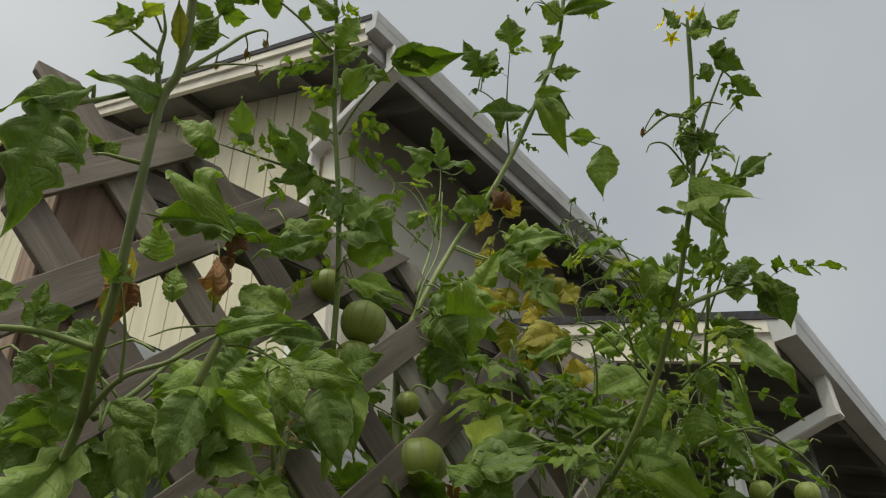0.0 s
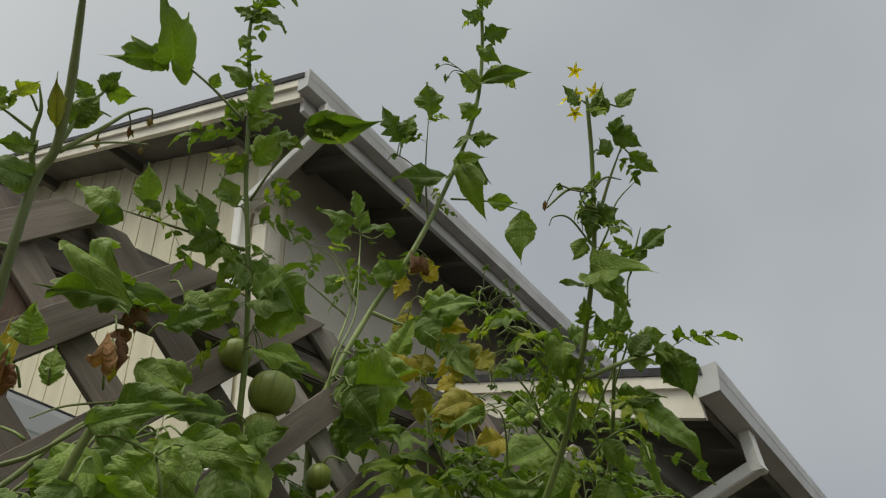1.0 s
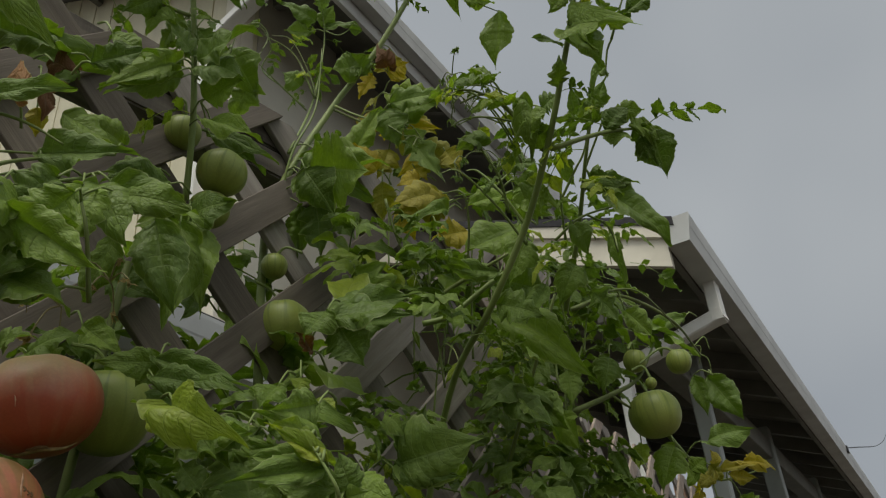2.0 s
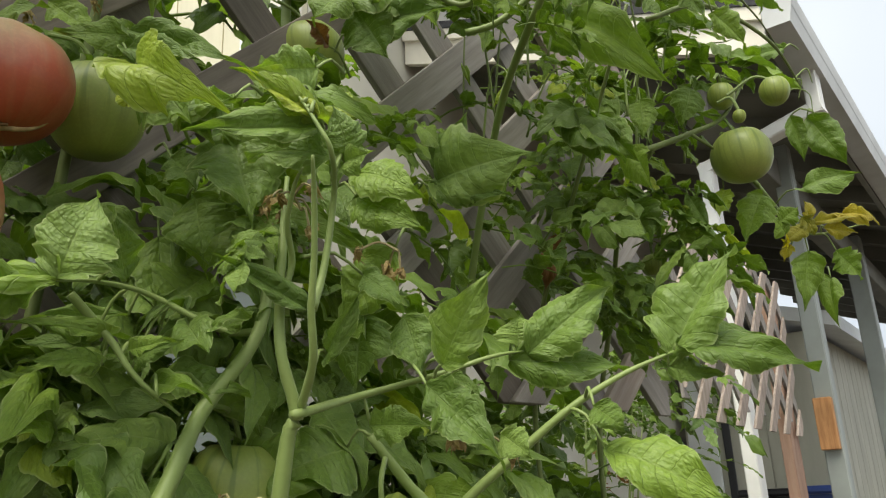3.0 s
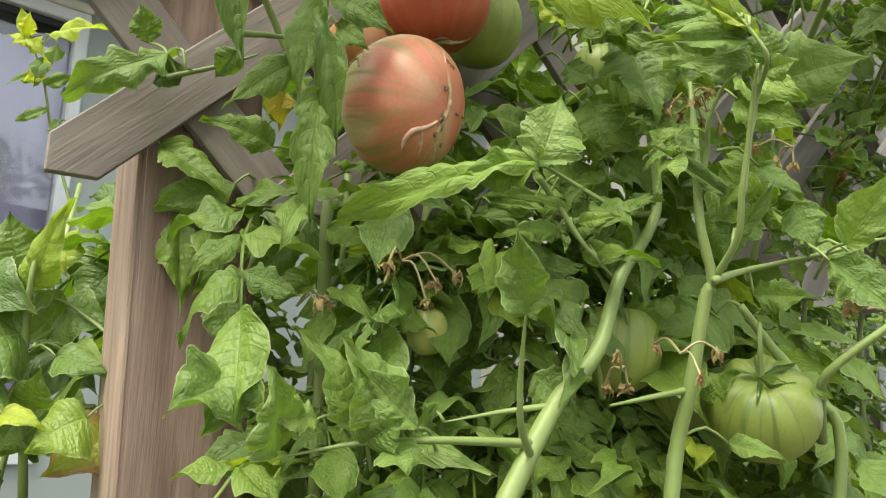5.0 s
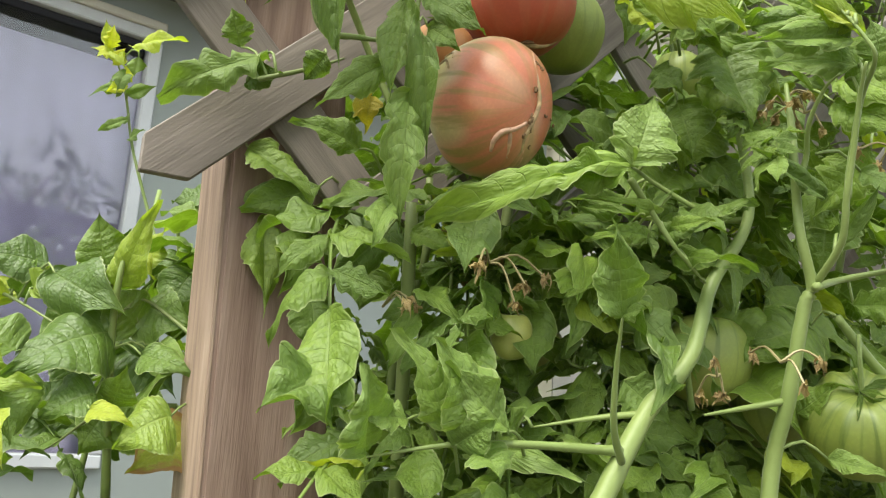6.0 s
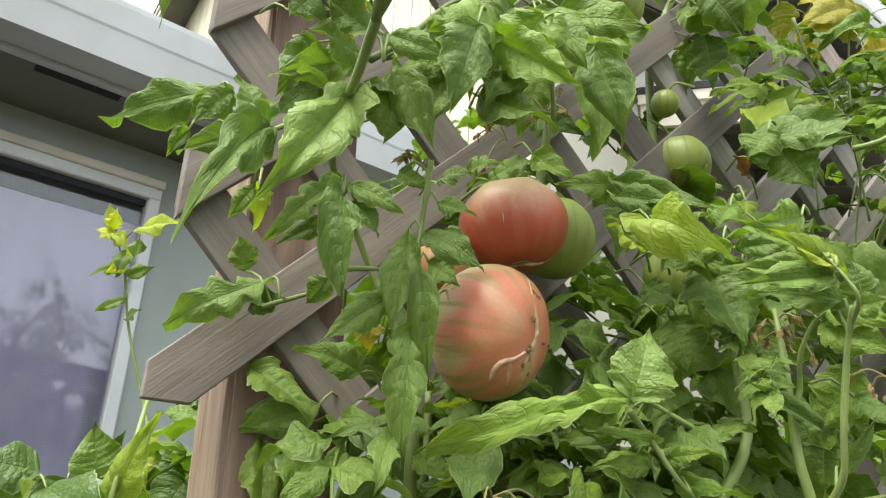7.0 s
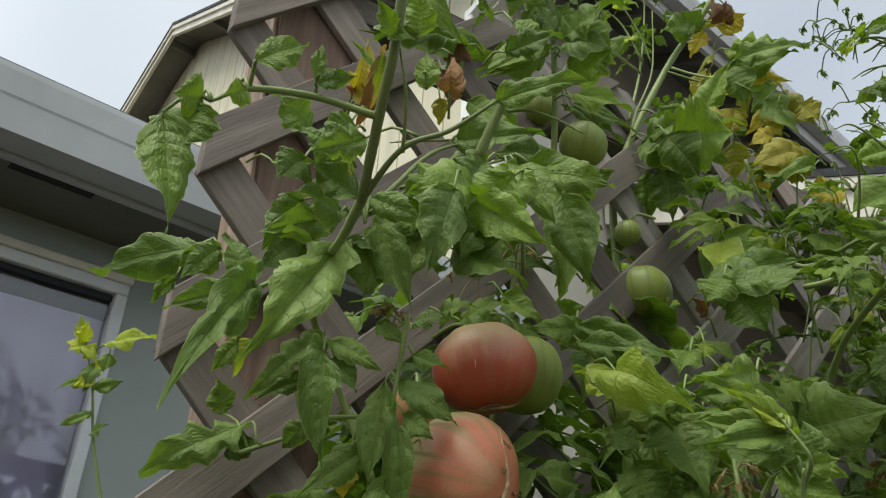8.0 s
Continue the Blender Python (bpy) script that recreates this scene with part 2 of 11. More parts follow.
def fruit_material(name, stops, streaks, rough=0.28, patch=0.42, stripe=0.7, reach=0.42, blotch=3.0):
    """Tomato skin: colour runs unevenly from the shoulder to the blossom end; thin stripes run down the shoulders."""
    m = material(name, stops[0][1], rough)
    nt, ln, b = nodes_of(m)
    tc = nt.new("ShaderNodeTexCoord")
    sp = nt.new("ShaderNodeSeparateXYZ")
    ln.new(tc.outputs["Object"], sp.inputs[0])

    def m1(op, a, bb=None, c=None):
        x = nt.new("ShaderNodeMath")
        x.operation = op
        for k, v in enumerate((a, bb, c)):
            if v is None:
                continue
            if isinstance(v, (int, float)):
                x.inputs[k].default_value = v
            else:
                ln.new(v, x.inputs[k])
        return x.outputs[0]

    n1 = noise_node(nt, ln, 2.0, blotch, (12, 12, 7))
    h = m1("MULTIPLY_ADD", sp.outputs["Z"], 10.0, 0.5)
    h3 = m1("ADD", h, m1("MULTIPLY", m1("SUBTRACT", n1.outputs["Fac"], 0.5), patch * 2.0))
    r = ramp(nt, stops)
    ln.new(h3, r.inputs["Fac"])
    # stripes by longitude, so that they meet at the stalk
    turn = m1("ARCTAN2", sp.outputs["Y"], sp.outputs["X"])
    cx = nt.new("ShaderNodeCombineXYZ")
    ln.new(m1("MULTIPLY", m1("COSINE", turn), 5.0), cx.inputs[0])
    ln.new(m1("MULTIPLY", m1("SINE", turn), 5.0), cx.inputs[1])
    ln.new(m1("MULTIPLY", sp.outputs["Z"], 14.0), cx.inputs[2])
    n2 = nt.new("ShaderNodeTexNoise")
    n2.inputs["Scale"].default_value, n2.inputs["Detail"].default_value = 1.0, 4.0
    ln.new(cx.outputs[0], n2.inputs["Vector"])
    r2 = ramp(nt, [(0.50, (0, 0, 0)), (0.60, (1, 1, 1))])
    ln.new(n2.outputs["Fac"], r2.inputs["Fac"])
    high = ramp(nt, [(reach, (0.12, 0.12, 0.12)), (reach + 0.43, (1, 1, 1))])
    ln.new(h, high.inputs["Fac"])
    c = mixed(nt, ln, "MIX", m1("MULTIPLY", m1("MULTIPLY", r2.outputs["Color"], high.outputs["Color"]), stripe), r.outputs["Color"], streaks)
    n3 = noise_node(nt, ln, 420.0, 2.0)
    r3 = ramp(nt, [(0.45, (0.95, 0.95, 0.93)), (0.7, (1.04, 1.04, 1.0))])
    ln.new(n3.outputs["Fac"], r3.inputs["Fac"])
    c = mixed(nt, ln, "MULTIPLY", 1.0, c, r3.outputs["Color"])
    ln.new(c, b.inputs["Base Color"])
    b.inputs["Subsurface Weight"].default_value = 0.08
    b.inputs["Subsurface Radius"].default_value = (0.006, 0.003, 0.001)
    bump(nt, ln, b, n3.outputs["Fac"], 0.08, 0.0003)
    return m


M_SLAT = wood("weathered_lattice_wood", (0.155, 0.132, 0.112), (0.235, 0.204, 0.176), (0.335, 0.295, 0.26))
M_SLAT_PALE = wood("silvered_lattice_wood", (0.21, 0.19, 0.175), (0.32, 0.295, 0.272), (0.46, 0.435, 0.41))
M_SLAT_TAN = wood("sun_bleached_lattice_wood", (0.27, 0.215, 0.18), (0.39, 0.325, 0.28), (0.52, 0.455, 0.41))
# weathered wood, darkened to carry the shade behind the slats
M_RAIL = wood("rough_weathered_shaded_rail_wood", (0.075, 0.064, 0.055), (0.15, 0.132, 0.115), (0.26, 0.235, 0.205), grain=(9, 0.7, 9))
M_POST = wood("stained_post_wood", (0.15, 0.09, 0.066), (0.27, 0.185, 0.142), (0.38, 0.285, 0.23))
M_POST_SIDE = wood("tan_post_wood", (0.17, 0.118, 0.084), (0.35, 0.255, 0.19), (0.50, 0.39, 0.305))
M_SIDING = painted("cream_siding_paint", (0.66, 0.62, 0.45), 0.6, 0.10, 2.2, (3, 3, 0.5))
M_TRIM = painted("cream_trim_paint", (0.76, 0.72, 0.61), 0.5, 0.12, 4.0)
M_GUTTER = painted("grey_coated_gutter", (0.60, 0.60, 0.58), 0.42, 0.14, 3.5)
M_GUTTER_PALE = painted("pale_coated_gutter", (0.52, 0.535, 0.535), 0.4, 0.1, 3.5)
M_SPOUT = painted("white_coated_downspout", (0.86, 0.86, 0.83), 0.4, 0.1, 4.0)
# olive soffit paints, both darkened to carry the shade under the eaves
M_SOFFIT = painted("shade_toned_olive_soffit_paint", (0.19, 0.185, 0.155), 0.7, 0.2, 3.0)
M_SOFFIT_ANNEX = painted("shade_toned_olive_annex_soffit_paint", (0.17, 0.175, 0.14), 0.7, 0.15, 3.0)
# house side wall greyed: its shade is put into the colour
M_WALL_SHADED = painted("shade_greyed_wall_paint", (0.56, 0.54, 0.46), 0.6, 0.08, 2.5)
M_WALL_GREEN = painted("grey_green_wall_paint", (0.36, 0.40, 0.37), 0.6, 0.08, 2.5)
M_SHINGLE = painted("dark_asphalt_shingle", (0.045, 0.045, 0.05), 0.9, 0.3, 30.0)
M_WHITE = painted("white_window_paint", (0.70, 0.72, 0.72), 0.4, 0.08, 5.0)
M_SOIL = painted("garden_soil", (0.07, 0.055, 0.04), 0.95, 0.4, 6.0)
# near-black colour stands in for the shade inside the window
M_DARK = material("near_black_painted_shade", (0.02, 0.02, 0.025), 0.8)
M_VENT = material("dark_vent_mesh", (0.015, 0.015, 0.016), 0.7)
M_CURTAIN = painted("pale_lavender_curtain_cloth", (0.76, 0.69, 0.92), 0.85, 0.08, 6.0)
M_ORANGE = wood("fresh_cedar_block", (0.35, 0.16, 0.06), (0.52, 0.27, 0.11), (0.62, 0.36, 0.17))
M_STAKE = wood("pinkish_wood_stake", (0.33, 0.20, 0.14), (0.45, 0.285, 0.205), (0.55, 0.38, 0.29))
# darker copy of the cream siding, with the shed's shade in its colour
M_SIDING_SHADED = painted("shaded_cream_siding_paint", (0.44, 0.43, 0.35), 0.6, 0.12, 2.2, (3, 3, 0.5))
M_PORCH = painted("grey_green_porch_paint", (0.31, 0.335, 0.31), 0.55, 0.1, 4.0)
M_BLUE = painted("blue_plastic", (0.03, 0.06, 0.22), 0.4, 0.1, 5.0)
M_BLACK = painted("black_plastic", (0.02, 0.02, 0.024), 0.45, 0.1, 5.0)

M_LEAF = leaf_material("tomato_leaf", (0.192, 0.285, 0.036), (0.142, 0.224, 0.026), (0.096, 0.162, 0.019), 0.6, 0.51, 0.27)
M_LEAF_PALE = leaf_material("pale_tomato_leaf", (0.196, 0.285, 0.056), (0.153, 0.236, 0.042), (0.115, 0.186, 0.031), 0.6, 0.52, 0.28)
M_LEAF_YELLOW = leaf_material("yellowed_tomato_leaf", (0.50, 0.38, 0.03), (0.40, 0.33, 0.035), (0.25, 0.25, 0.03), 0.3, 0.55)
M_LEAF_LIME = leaf_material("lime_bean_leaf", (0.37, 0.43, 0.045), (0.26, 0.345, 0.045), (0.14, 0.23, 0.035), 0.35, 0.45, 0.36)
M_BEAN = leaf_material("green_bean_leaf", (0.145, 0.225, 0.029), (0.098, 0.165, 0.023), (0.068, 0.122, 0.018), 0.35, 0.45, 0.26)
M_LEAF_SHOOT = leaf_material("yellow_green_shoot_leaf", (0.58, 0.58, 0.05), (0.48, 0.52, 0.05), (0.36, 0.44, 0.05), 0.3, 0.45, 0.40)
M_LEAF_DRY = leaf_material("withered_brown_leaf", (0.36, 0.18, 0.07), (0.27, 0.12, 0.045), (0.16, 0.07, 0.03), 0.2, 0.7, 0.15)
M_LEAF_SPENT = leaf_material("yellow_brown_edged_leaf", (0.42, 0.42, 0.06), (0.33, 0.36, 0.05), (0.22, 0.27, 0.04), 0.3, 0.5, 0.28, (0.34, 0.19, 0.08))
M_STEM = stem_material("green_tomato_stem", (0.15, 0.215, 0.048), (0.235, 0.30, 0.085))
M_STEM_DARK = stem_material("dark_green_tomato_stem", (0.115, 0.155, 0.036), (0.19, 0.235, 0.066))
M_STEM_DRY = stem_material("withered_flower_stalk", (0.17, 0.135, 0.055), (0.31, 0.26, 0.11))
M_BLOOM = leaf_material("withered_tan_petal", (0.50, 0.36, 0.17), (0.40, 0.28, 0.12), (0.27, 0.17, 0.07), 0.2, 0.7, 0.2)
M_FLOWER = leaf_material("yellow_tomato_petal", (0.78, 0.62, 0.04), (0.74, 0.58, 0.04), (0.66, 0.50, 0.03), 0.1, 0.5, 0.5)
M_RED = fruit_material("ripening_red_tomato_skin", [(0.0, (0.39, 0.065, 0.032)), (0.40, (0.43, 0.092, 0.045)), (0.56, (0.47, 0.19, 0.11)), (0.74, (0.50, 0.31, 0.18)), (1.0, (0.42, 0.37, 0.17))], (0.47, 0.33, 0.17), 0.42, 0.45, 0.75)
M_BLUSH = fruit_material("blushing_peach_red_tomato_skin", [(0.0, (0.52, 0.27, 0.15)), (0.14, (0.52, 0.17, 0.09)), (0.34, (0.53, 0.19, 0.11)), (0.50, (0.52, 0.32, 0.18)), (0.66, (0.46, 0.40, 0.19)), (0.95, (0.33, 0.33, 0.11))], (0.25, 0.20, 0.055), 0.40, 0.8, 0.85, 0.0, 0.6)
M_GREENFRUIT = fruit_material("unripe_green_tomato_skin", [(0.0, (0.34, 0.37, 0.09)), (0.5, (0.27, 0.325, 0.068)), (1.0, (0.17, 0.225, 0.042))], (0.10, 0.15, 0.026), 0.44, 0.3, 0.85, 0.3)
M_SCAR = painted("corky_tan_scar", (0.46, 0.33, 0.17), 0.75, 0.35, 160.0)
M_PINKSCAR = painted("pale_pink_split_skin", (0.60, 0.36, 0.235), 0.6, 0.3, 110.0)
# ---- building helpers ----
def thing(name, at, label, category, group="", kind=""):
    ob = new(name)
    ob.location = at
    ob.empty_display_size = 0.05
    return tagged(ob, label, category, group, kind)


def part(name, bm, mat, parent, label="", smooth=False, rot=None):
    """One mesh under a thing. bm is in world places; the part's origin is its parent's."""
    if isinstance(bm, bmesh.types.BMesh):
        bmesh.ops.recalc_face_normals(bm, faces=bm.faces)
        me = bpy.data.meshes.new(name)
        bm.to_mesh(me)
        bm.free()
    else:
        me = bm
    ob = new(name, me)
    if mat is not None and not me.materials:
        me.materials.append(mat)
    if smooth:
        for p in me.polygons:
            p.use_smooth = True
    if parent is not None:
        ob.parent = parent
        if parent.parent is None:
            ob.matrix_parent_inverse = parent.matrix_basis.inverted()
    if label:
        ob["label"] = label
    return ob


def box(bm, lo, hi, bevel=0.0):
    r = bmesh.ops.create_cube(bm, size=1.0)
    c = [(a + b) / 2 for a, b in zip(lo, hi)]
    d = [b - a for a, b in zip(lo, hi)]
    for v in r["verts"]:
        v.co = Vector((c[0] + v.co.x * d[0], c[1] + v.co.y * d[1], c[2] + v.co.z * d[2]))
    if bevel:
        es = list({e for v in r["verts"] for e in v.link_edges})
        bmesh.ops.bevel(bm, geom=es, offset=bevel, segments=1, affect="EDGES")
    return bm


def prism(bm, poly, place, t0, t1):
    """A flat polygon given thickness; place(u, v, t) puts a corner in the world."""
    a = [bm.verts.new(place(u, v, t0)) for u, v in poly]
    b = [bm.verts.new(place(u, v, t1)) for u, v in poly]
    bm.faces.new(a[::-1])
    bm.faces.new(b)
    n = len(poly)
    for i in range(n):
        bm.faces.new((a[i], a[(i + 1) % n], b[(i + 1) % n], b[i]))
    return bm


def smooth_path(pts, radii, step=4):
    """Catmull-Rom through the points."""
    p = [Vector(q) for q in pts]
    if len(p) < 3:
        return p, list(radii)
    out, rad = [], []
    ext = [2 * p[0] - p[1]] + p + [2 * p[-1] - p[-2]]
    for i in range(len(p) - 1):
        a, b, c, d = ext[i:i + 4]
        for k in range(step):
            t = k / step
            out.append(0.5 * (2 * b + (c - a) * t + (2 * a - 5 * b + 4 * c - d) * t * t + (3 * b - a - 3 * c + d) * t ** 3))
            rad.append(radii[i] + (radii[i + 1] - radii[i]) * t)
    out.append(p[-1])
    rad.append(radii[-1])
    return out, rad


def tube(bm, pts, radii, sides=7, step=4, knobby=0.0):
    path, rad = smooth_path(pts, radii, step)
    rings, up = [], Vector((0.31, 0.17, 0.93))
    for i, (c, r) in enumerate(zip(path, rad)):
        d = (path[min(i + 1, len(path) - 1)] - path[max(i - 1, 0)]).normalized()
        x = d.cross(up)
        if x.length < 0.05:
            x = d.cross(Vector((1, 0, 0)))
        x.normalize()
        y = d.cross(x)
        rr = r * (1 + knobby * math.sin(i * 2.1))
        rings.append([bm.verts.new(c + (x * math.cos(a) + y * math.sin(a)) * rr) for a in (2 * math.pi * k / sides for k in range(sides))])
    for a, b in zip(rings, rings[1:]):
        for k in range(sides):
            bm.faces.new((a[k], a[(k + 1) % sides], b[(k + 1) % sides], b[k]))
    bm.faces.new(rings[0][::-1])
    bm.faces.new(rings[-1])
    return bm


def clip_poly(poly, u0, u1, v0, v1):
    """Sutherland-Hodgman against a rectangle."""
    def cut(ps, inside, cross):
        out = []
        for i, q in enumerate(ps):
            p = ps[i - 1]
            if inside(q):
                if not inside(p):
                    out.append(cross(p, q))
                out.append(q)
            elif inside(p):
                out.append(cross(p, q))
        return out

    def at_u(u):
        return lambda p, q: (u, p[1] + (q[1] - p[1]) * (u - p[0]) / (q[0] - p[0]))

    def at_v(v):
        return lambda p, q: (p[0] + (q[0] - p[0]) * (v - p[1]) / (q[1] - p[1]), v)

    for ins, crs in ((lambda p: p[0] >= u0, at_u(u0)), (lambda p: p[0] <= u1, at_u(u1)), (lambda p: p[1] >= v0, at_v(v0)), (lambda p: p[1] <= v1, at_v(v1))):
        if poly:
            poly = cut(poly, ins, crs)
    return poly


# ---- ground ----
bm = bmesh.new()
bmesh.ops.create_grid(bm, x_segments=60, y_segments=60, size=300)
for v in bm.verts:
    if v.co.length < 8:
        v.co.z = 0.02 * noise.noise(v.co * 0.6)
ground = part("ground", bm, M_SOIL, None)
tagged(ground, "dark brown garden soil around the vegetable bed", "ground", kind="structure")

# ---- the lattice trellis ----
LAT_O = Vector((-0.740, 0.0, 0.0))
LAT_A = Vector((0.16, 1.0, 0.0)).normalized()
LAT_N = Vector((1.0, -0.16, 0.0)).normalized()
S_LEFT, S_RIGHT, Z_LOW, Z_TOP = 0.226, 1.43, 1.287, 1.965


def on_lattice(s, z, off=0.0):
    return LAT_O + LAT_A * s + LAT_N * off + Vector((0, 0, z))


def slat(sign, c, wood_of, parent, over=0.0):
    """One diagonal strip, cut at the panel's edges or left over them; its mesh has its grain along local z."""
    w, far = 0.0311, 4.0
    if sign > 0:
        poly = [(-far, -far + c - w), (far, far + c - w), (far, far + c + w), (-far, -far + c + w)]
    else:
        poly = [(-far, far + c - w), (-far, far + c + w), (far, -far + c + w), (far, -far + c - w)]
    poly = clip_poly(poly, S_LEFT - over, S_RIGHT, Z_LOW, Z_TOP + over)
    if len(poly) < 3:
        return
    t0, t1 = (-0.0095, 0.0) if sign > 0 else (-0.0195, -0.0098)
    us, vs = [p[0] for p in poly], [p[1] for p in poly]
    if max(us) - min(us) < 0.05:
        return
    mid = on_lattice(sum(us) / len(us), sum(vs) / len(vs), (t0 + t1) / 2)
    along = (LAT_A + Vector((0, 0, sign))).normalized()
    side = LAT_N.cross(along)
    m = Matrix((side, LAT_N, along)).transposed().to_4x4()
    m.translation = mid
    inv = m.inverted()
    b = bmesh.new()
    jit = random.uniform(-0.0008, 0.0008)
    prism(b, poly, lambda u, v, t: inv @ on_lattice(u, v, t + jit), t0, t1)
    bmesh.ops.bevel(b, geom=list(b.edges), offset=0.0009, segments=1, affect="EDGES")
    bmesh.ops.recalc_face_normals(b, faces=b.faces)
    me = bpy.data.meshes.new("slat")
    b.to_mesh(me)
    b.free()
    me.materials.append(wood_of)
    ob = new("slat", me)
    ob.parent = parent
    ob.matrix_parent_inverse = parent.matrix_basis.inverted()
    ob.matrix_basis = m


trellis = thing("lattice_trellis", on_lattice(0.3, 0.0), "weathered grey-brown wooden diagonal lattice panel behind the tomato vines", "trellis")
for k in range(-2, 20):
    slat(1, 1.405 - 0.174 * k, M_SLAT_TAN if k >= 8 else M_SLAT_PALE if k >= 4 else M_SLAT, trellis)
for k in range(-8, 15):
    slat(-1, 1.695 + 0.171 * k, M_SLAT_TAN if k >= 8 else M_SLAT_PALE if k >= 5 else M_SLAT, trellis, 0.022 if k == 3 else 0.0)


def lattice_post(s0, label):
    """A square post behind the lattice, leaning very slightly, with a lighter tan side."""
    p = thing("lattice_post", on_lattice(s0 + 0.045, 0.0, -0.066), label, "post", "posts of the trellis")
    for name, mat, u0, u1, t0, t1 in (("core", M_POST, 0.0, 0.092, -0.112, -0.0205), ("bare_side", M_POST_SIDE, -0.003, -0.0001, -0.110, -0.0225)):
        b = bmesh.new()
        lean = lambda u, v, t: on_lattice(s0 + u - 0.035 * (v - 1.3), v, t + 0.0)
        z0, z1 = 0.0, 1.8745
        c = [b.verts.new(lean(u, z, t)) for z in (z0, z1) for u, t in ((u0, t0), (u1, t0), (u1, t1), (u0, t1))]
        for f in ((0, 1, 2, 3), (7, 6, 5, 4), (0, 4, 5, 1), (1, 5, 6, 2), (2, 6, 7, 3), (3, 7, 4, 0)):
            b.faces.new([c[i] for i in f])
        bmesh.ops.bevel(b, geom=list(b.edges), offset=0.003 if name == "core" else 0.0005, segments=2, affect="EDGES")
        part(name, b, mat, p, "lighter tan wood" if name == "bare_side" else "")
    return p


lattice_post(0.293, "reddish-brown stained wooden post behind the lattice, lighter tan on one side")
# the top rail that the lattice is nailed to, lying on the post
rail = thing("lattice_rail", on_lattice(0.85, 1.876, -0.066), "rough weathered wooden top rail behind the lattice, darkened for shade", "rail")
for z0, z1, back in ((1.8755, 1.9175, -0.072), (1.9190, 1.962, -0.066)):
    b = bmesh.new()
    prism(b, [(0.264, z0), (S_RIGHT - 0.01, z0), (S_RIGHT - 0.01, z1), (0.264, z1)], on_lattice, back, -0.0205)
    bmesh.ops.bevel(b, geom=list(b.edges), offset=0.003, segments=2, affect="EDGES")
    part("board", b, M_RAIL, rail)
# a second, finer panel further along, turned away towards the porch
FAR_O = Vector((-0.824, 2.322, 0.0))
FAR_A = Vector((-0.0165, 0.9999, 0.0)).normalized()
FAR_N = Vector((FAR_A.y, -FAR_A.x, 0.0))
FAR_LONG, FAR_LOW, FAR_TOP = 1.254, 1.378, 1.98


def on_far(s, z, off=0.0):
    return FAR_O + FAR_A * s + FAR_N * off + Vector((0, 0, z))


far_panel = thing("lattice_trellis", on_far(0.3, 0.0), "sun-bleached pinkish lattice panel with saw-toothed lower edge by the porch", "trellis")
for sign, count in ((1, 13), (-1, 13)):
    for k in range(count):
        c = FAR_LOW - 0.06 - 0.185 * k + 0.9 if sign > 0 else FAR_LOW + 0.05 + 0.185 * k
        w, big = 0.034, 4.0
        poly = [(-big, -sign * big + c - w), (big, sign * big + c - w), (big, sign * big + c + w), (-big, -sign * big + c + w)]
        poly = clip_poly(poly, 0.0, FAR_LONG, FAR_LOW - 0.012 if sign > 0 else FAR_LOW + 0.04, FAR_TOP)
        if len(poly) < 3 or max(p[0] for p in poly) - min(p[0] for p in poly) < 0.04:
            continue
        b = bmesh.new()
        prism(b, poly, on_far, *((-0.009, 0.0) if sign > 0 else (-0.0185, -0.0093)))
        bmesh.ops.bevel(b, geom=list(b.edges), offset=0.0008, segments=1, affect="EDGES")
        # rear slats take the greyer wood to paint their shade
        part("slat", b, M_SLAT_TAN if sign > 0 else M_SLAT_PALE, far_panel)
far_post = thing("lattice_post", on_far(FAR_LONG - 0.05, 0.0, -0.045), "pinkish bare wooden stake holding the far end of the lattice", "post", "posts of the trellis")
b = bmesh.new()
prism(b, [(FAR_LONG - 0.14, -0.01), (FAR_LONG - 0.02, -0.01), (FAR_LONG - 0.02, 1.96), (FAR_LONG - 0.14, 1.96)], on_far, -0.060, -0.020)
bmesh.ops.bevel(b, geom=list(b.edges), offset=0.002, segments=1, affect="EDGES")
part("core", b, M_STAKE, far_post)

# ---- the house ----
house = thing("house", (-3.0, 2.3, 0.0), "cream-sided two-storey gabled house with grey gutters", "house")
RIDGE_X, RAKE_Y = -7.3, 1.95
UP_X, UP_Z, UP_SLOPE = -1.9, 4.85, 0.485


def siding(x0, x1, y0, y1, lower, upper, parent, mat, step=0.203):
    """Grooved vertical boards on a wall that runs along x or along y, each cut to the slope above."""
    along_x = abs(x1 - x0) > abs(y1 - y0)
    a, e = (x0, x1) if along_x else (y0, y1)
    lo, hi = min(a, e), max(a, e)
    u = lo
    while u < hi - 0.02:
        w = min(step, hi - u)
        g = 0.006
        b = bmesh.new()
        poly = [(u + g, lower), (u + w - g, lower), (u + w - g, upper(u + w)), (u + g, upper(u))]
        if along_x:
            prism(b, poly, lambda p, q, t: Vector((p, y0 + t, q)), -0.012, 0.0)
        else:
            prism(b, poly, lambda p, q, t: Vector((x0 + t, p, q)), 0.0, 0.012)
        part("siding_board", b, mat, parent)
        u += w


def up_roof(x):
    return UP_Z + UP_SLOPE * (UP_X - x) if x >= RIDGE_X else UP_Z + UP_SLOPE * (UP_X - RIDGE_X) - UP_SLOPE * (RIDGE_X - x)


XL = 2 * RIDGE_X + 2.4
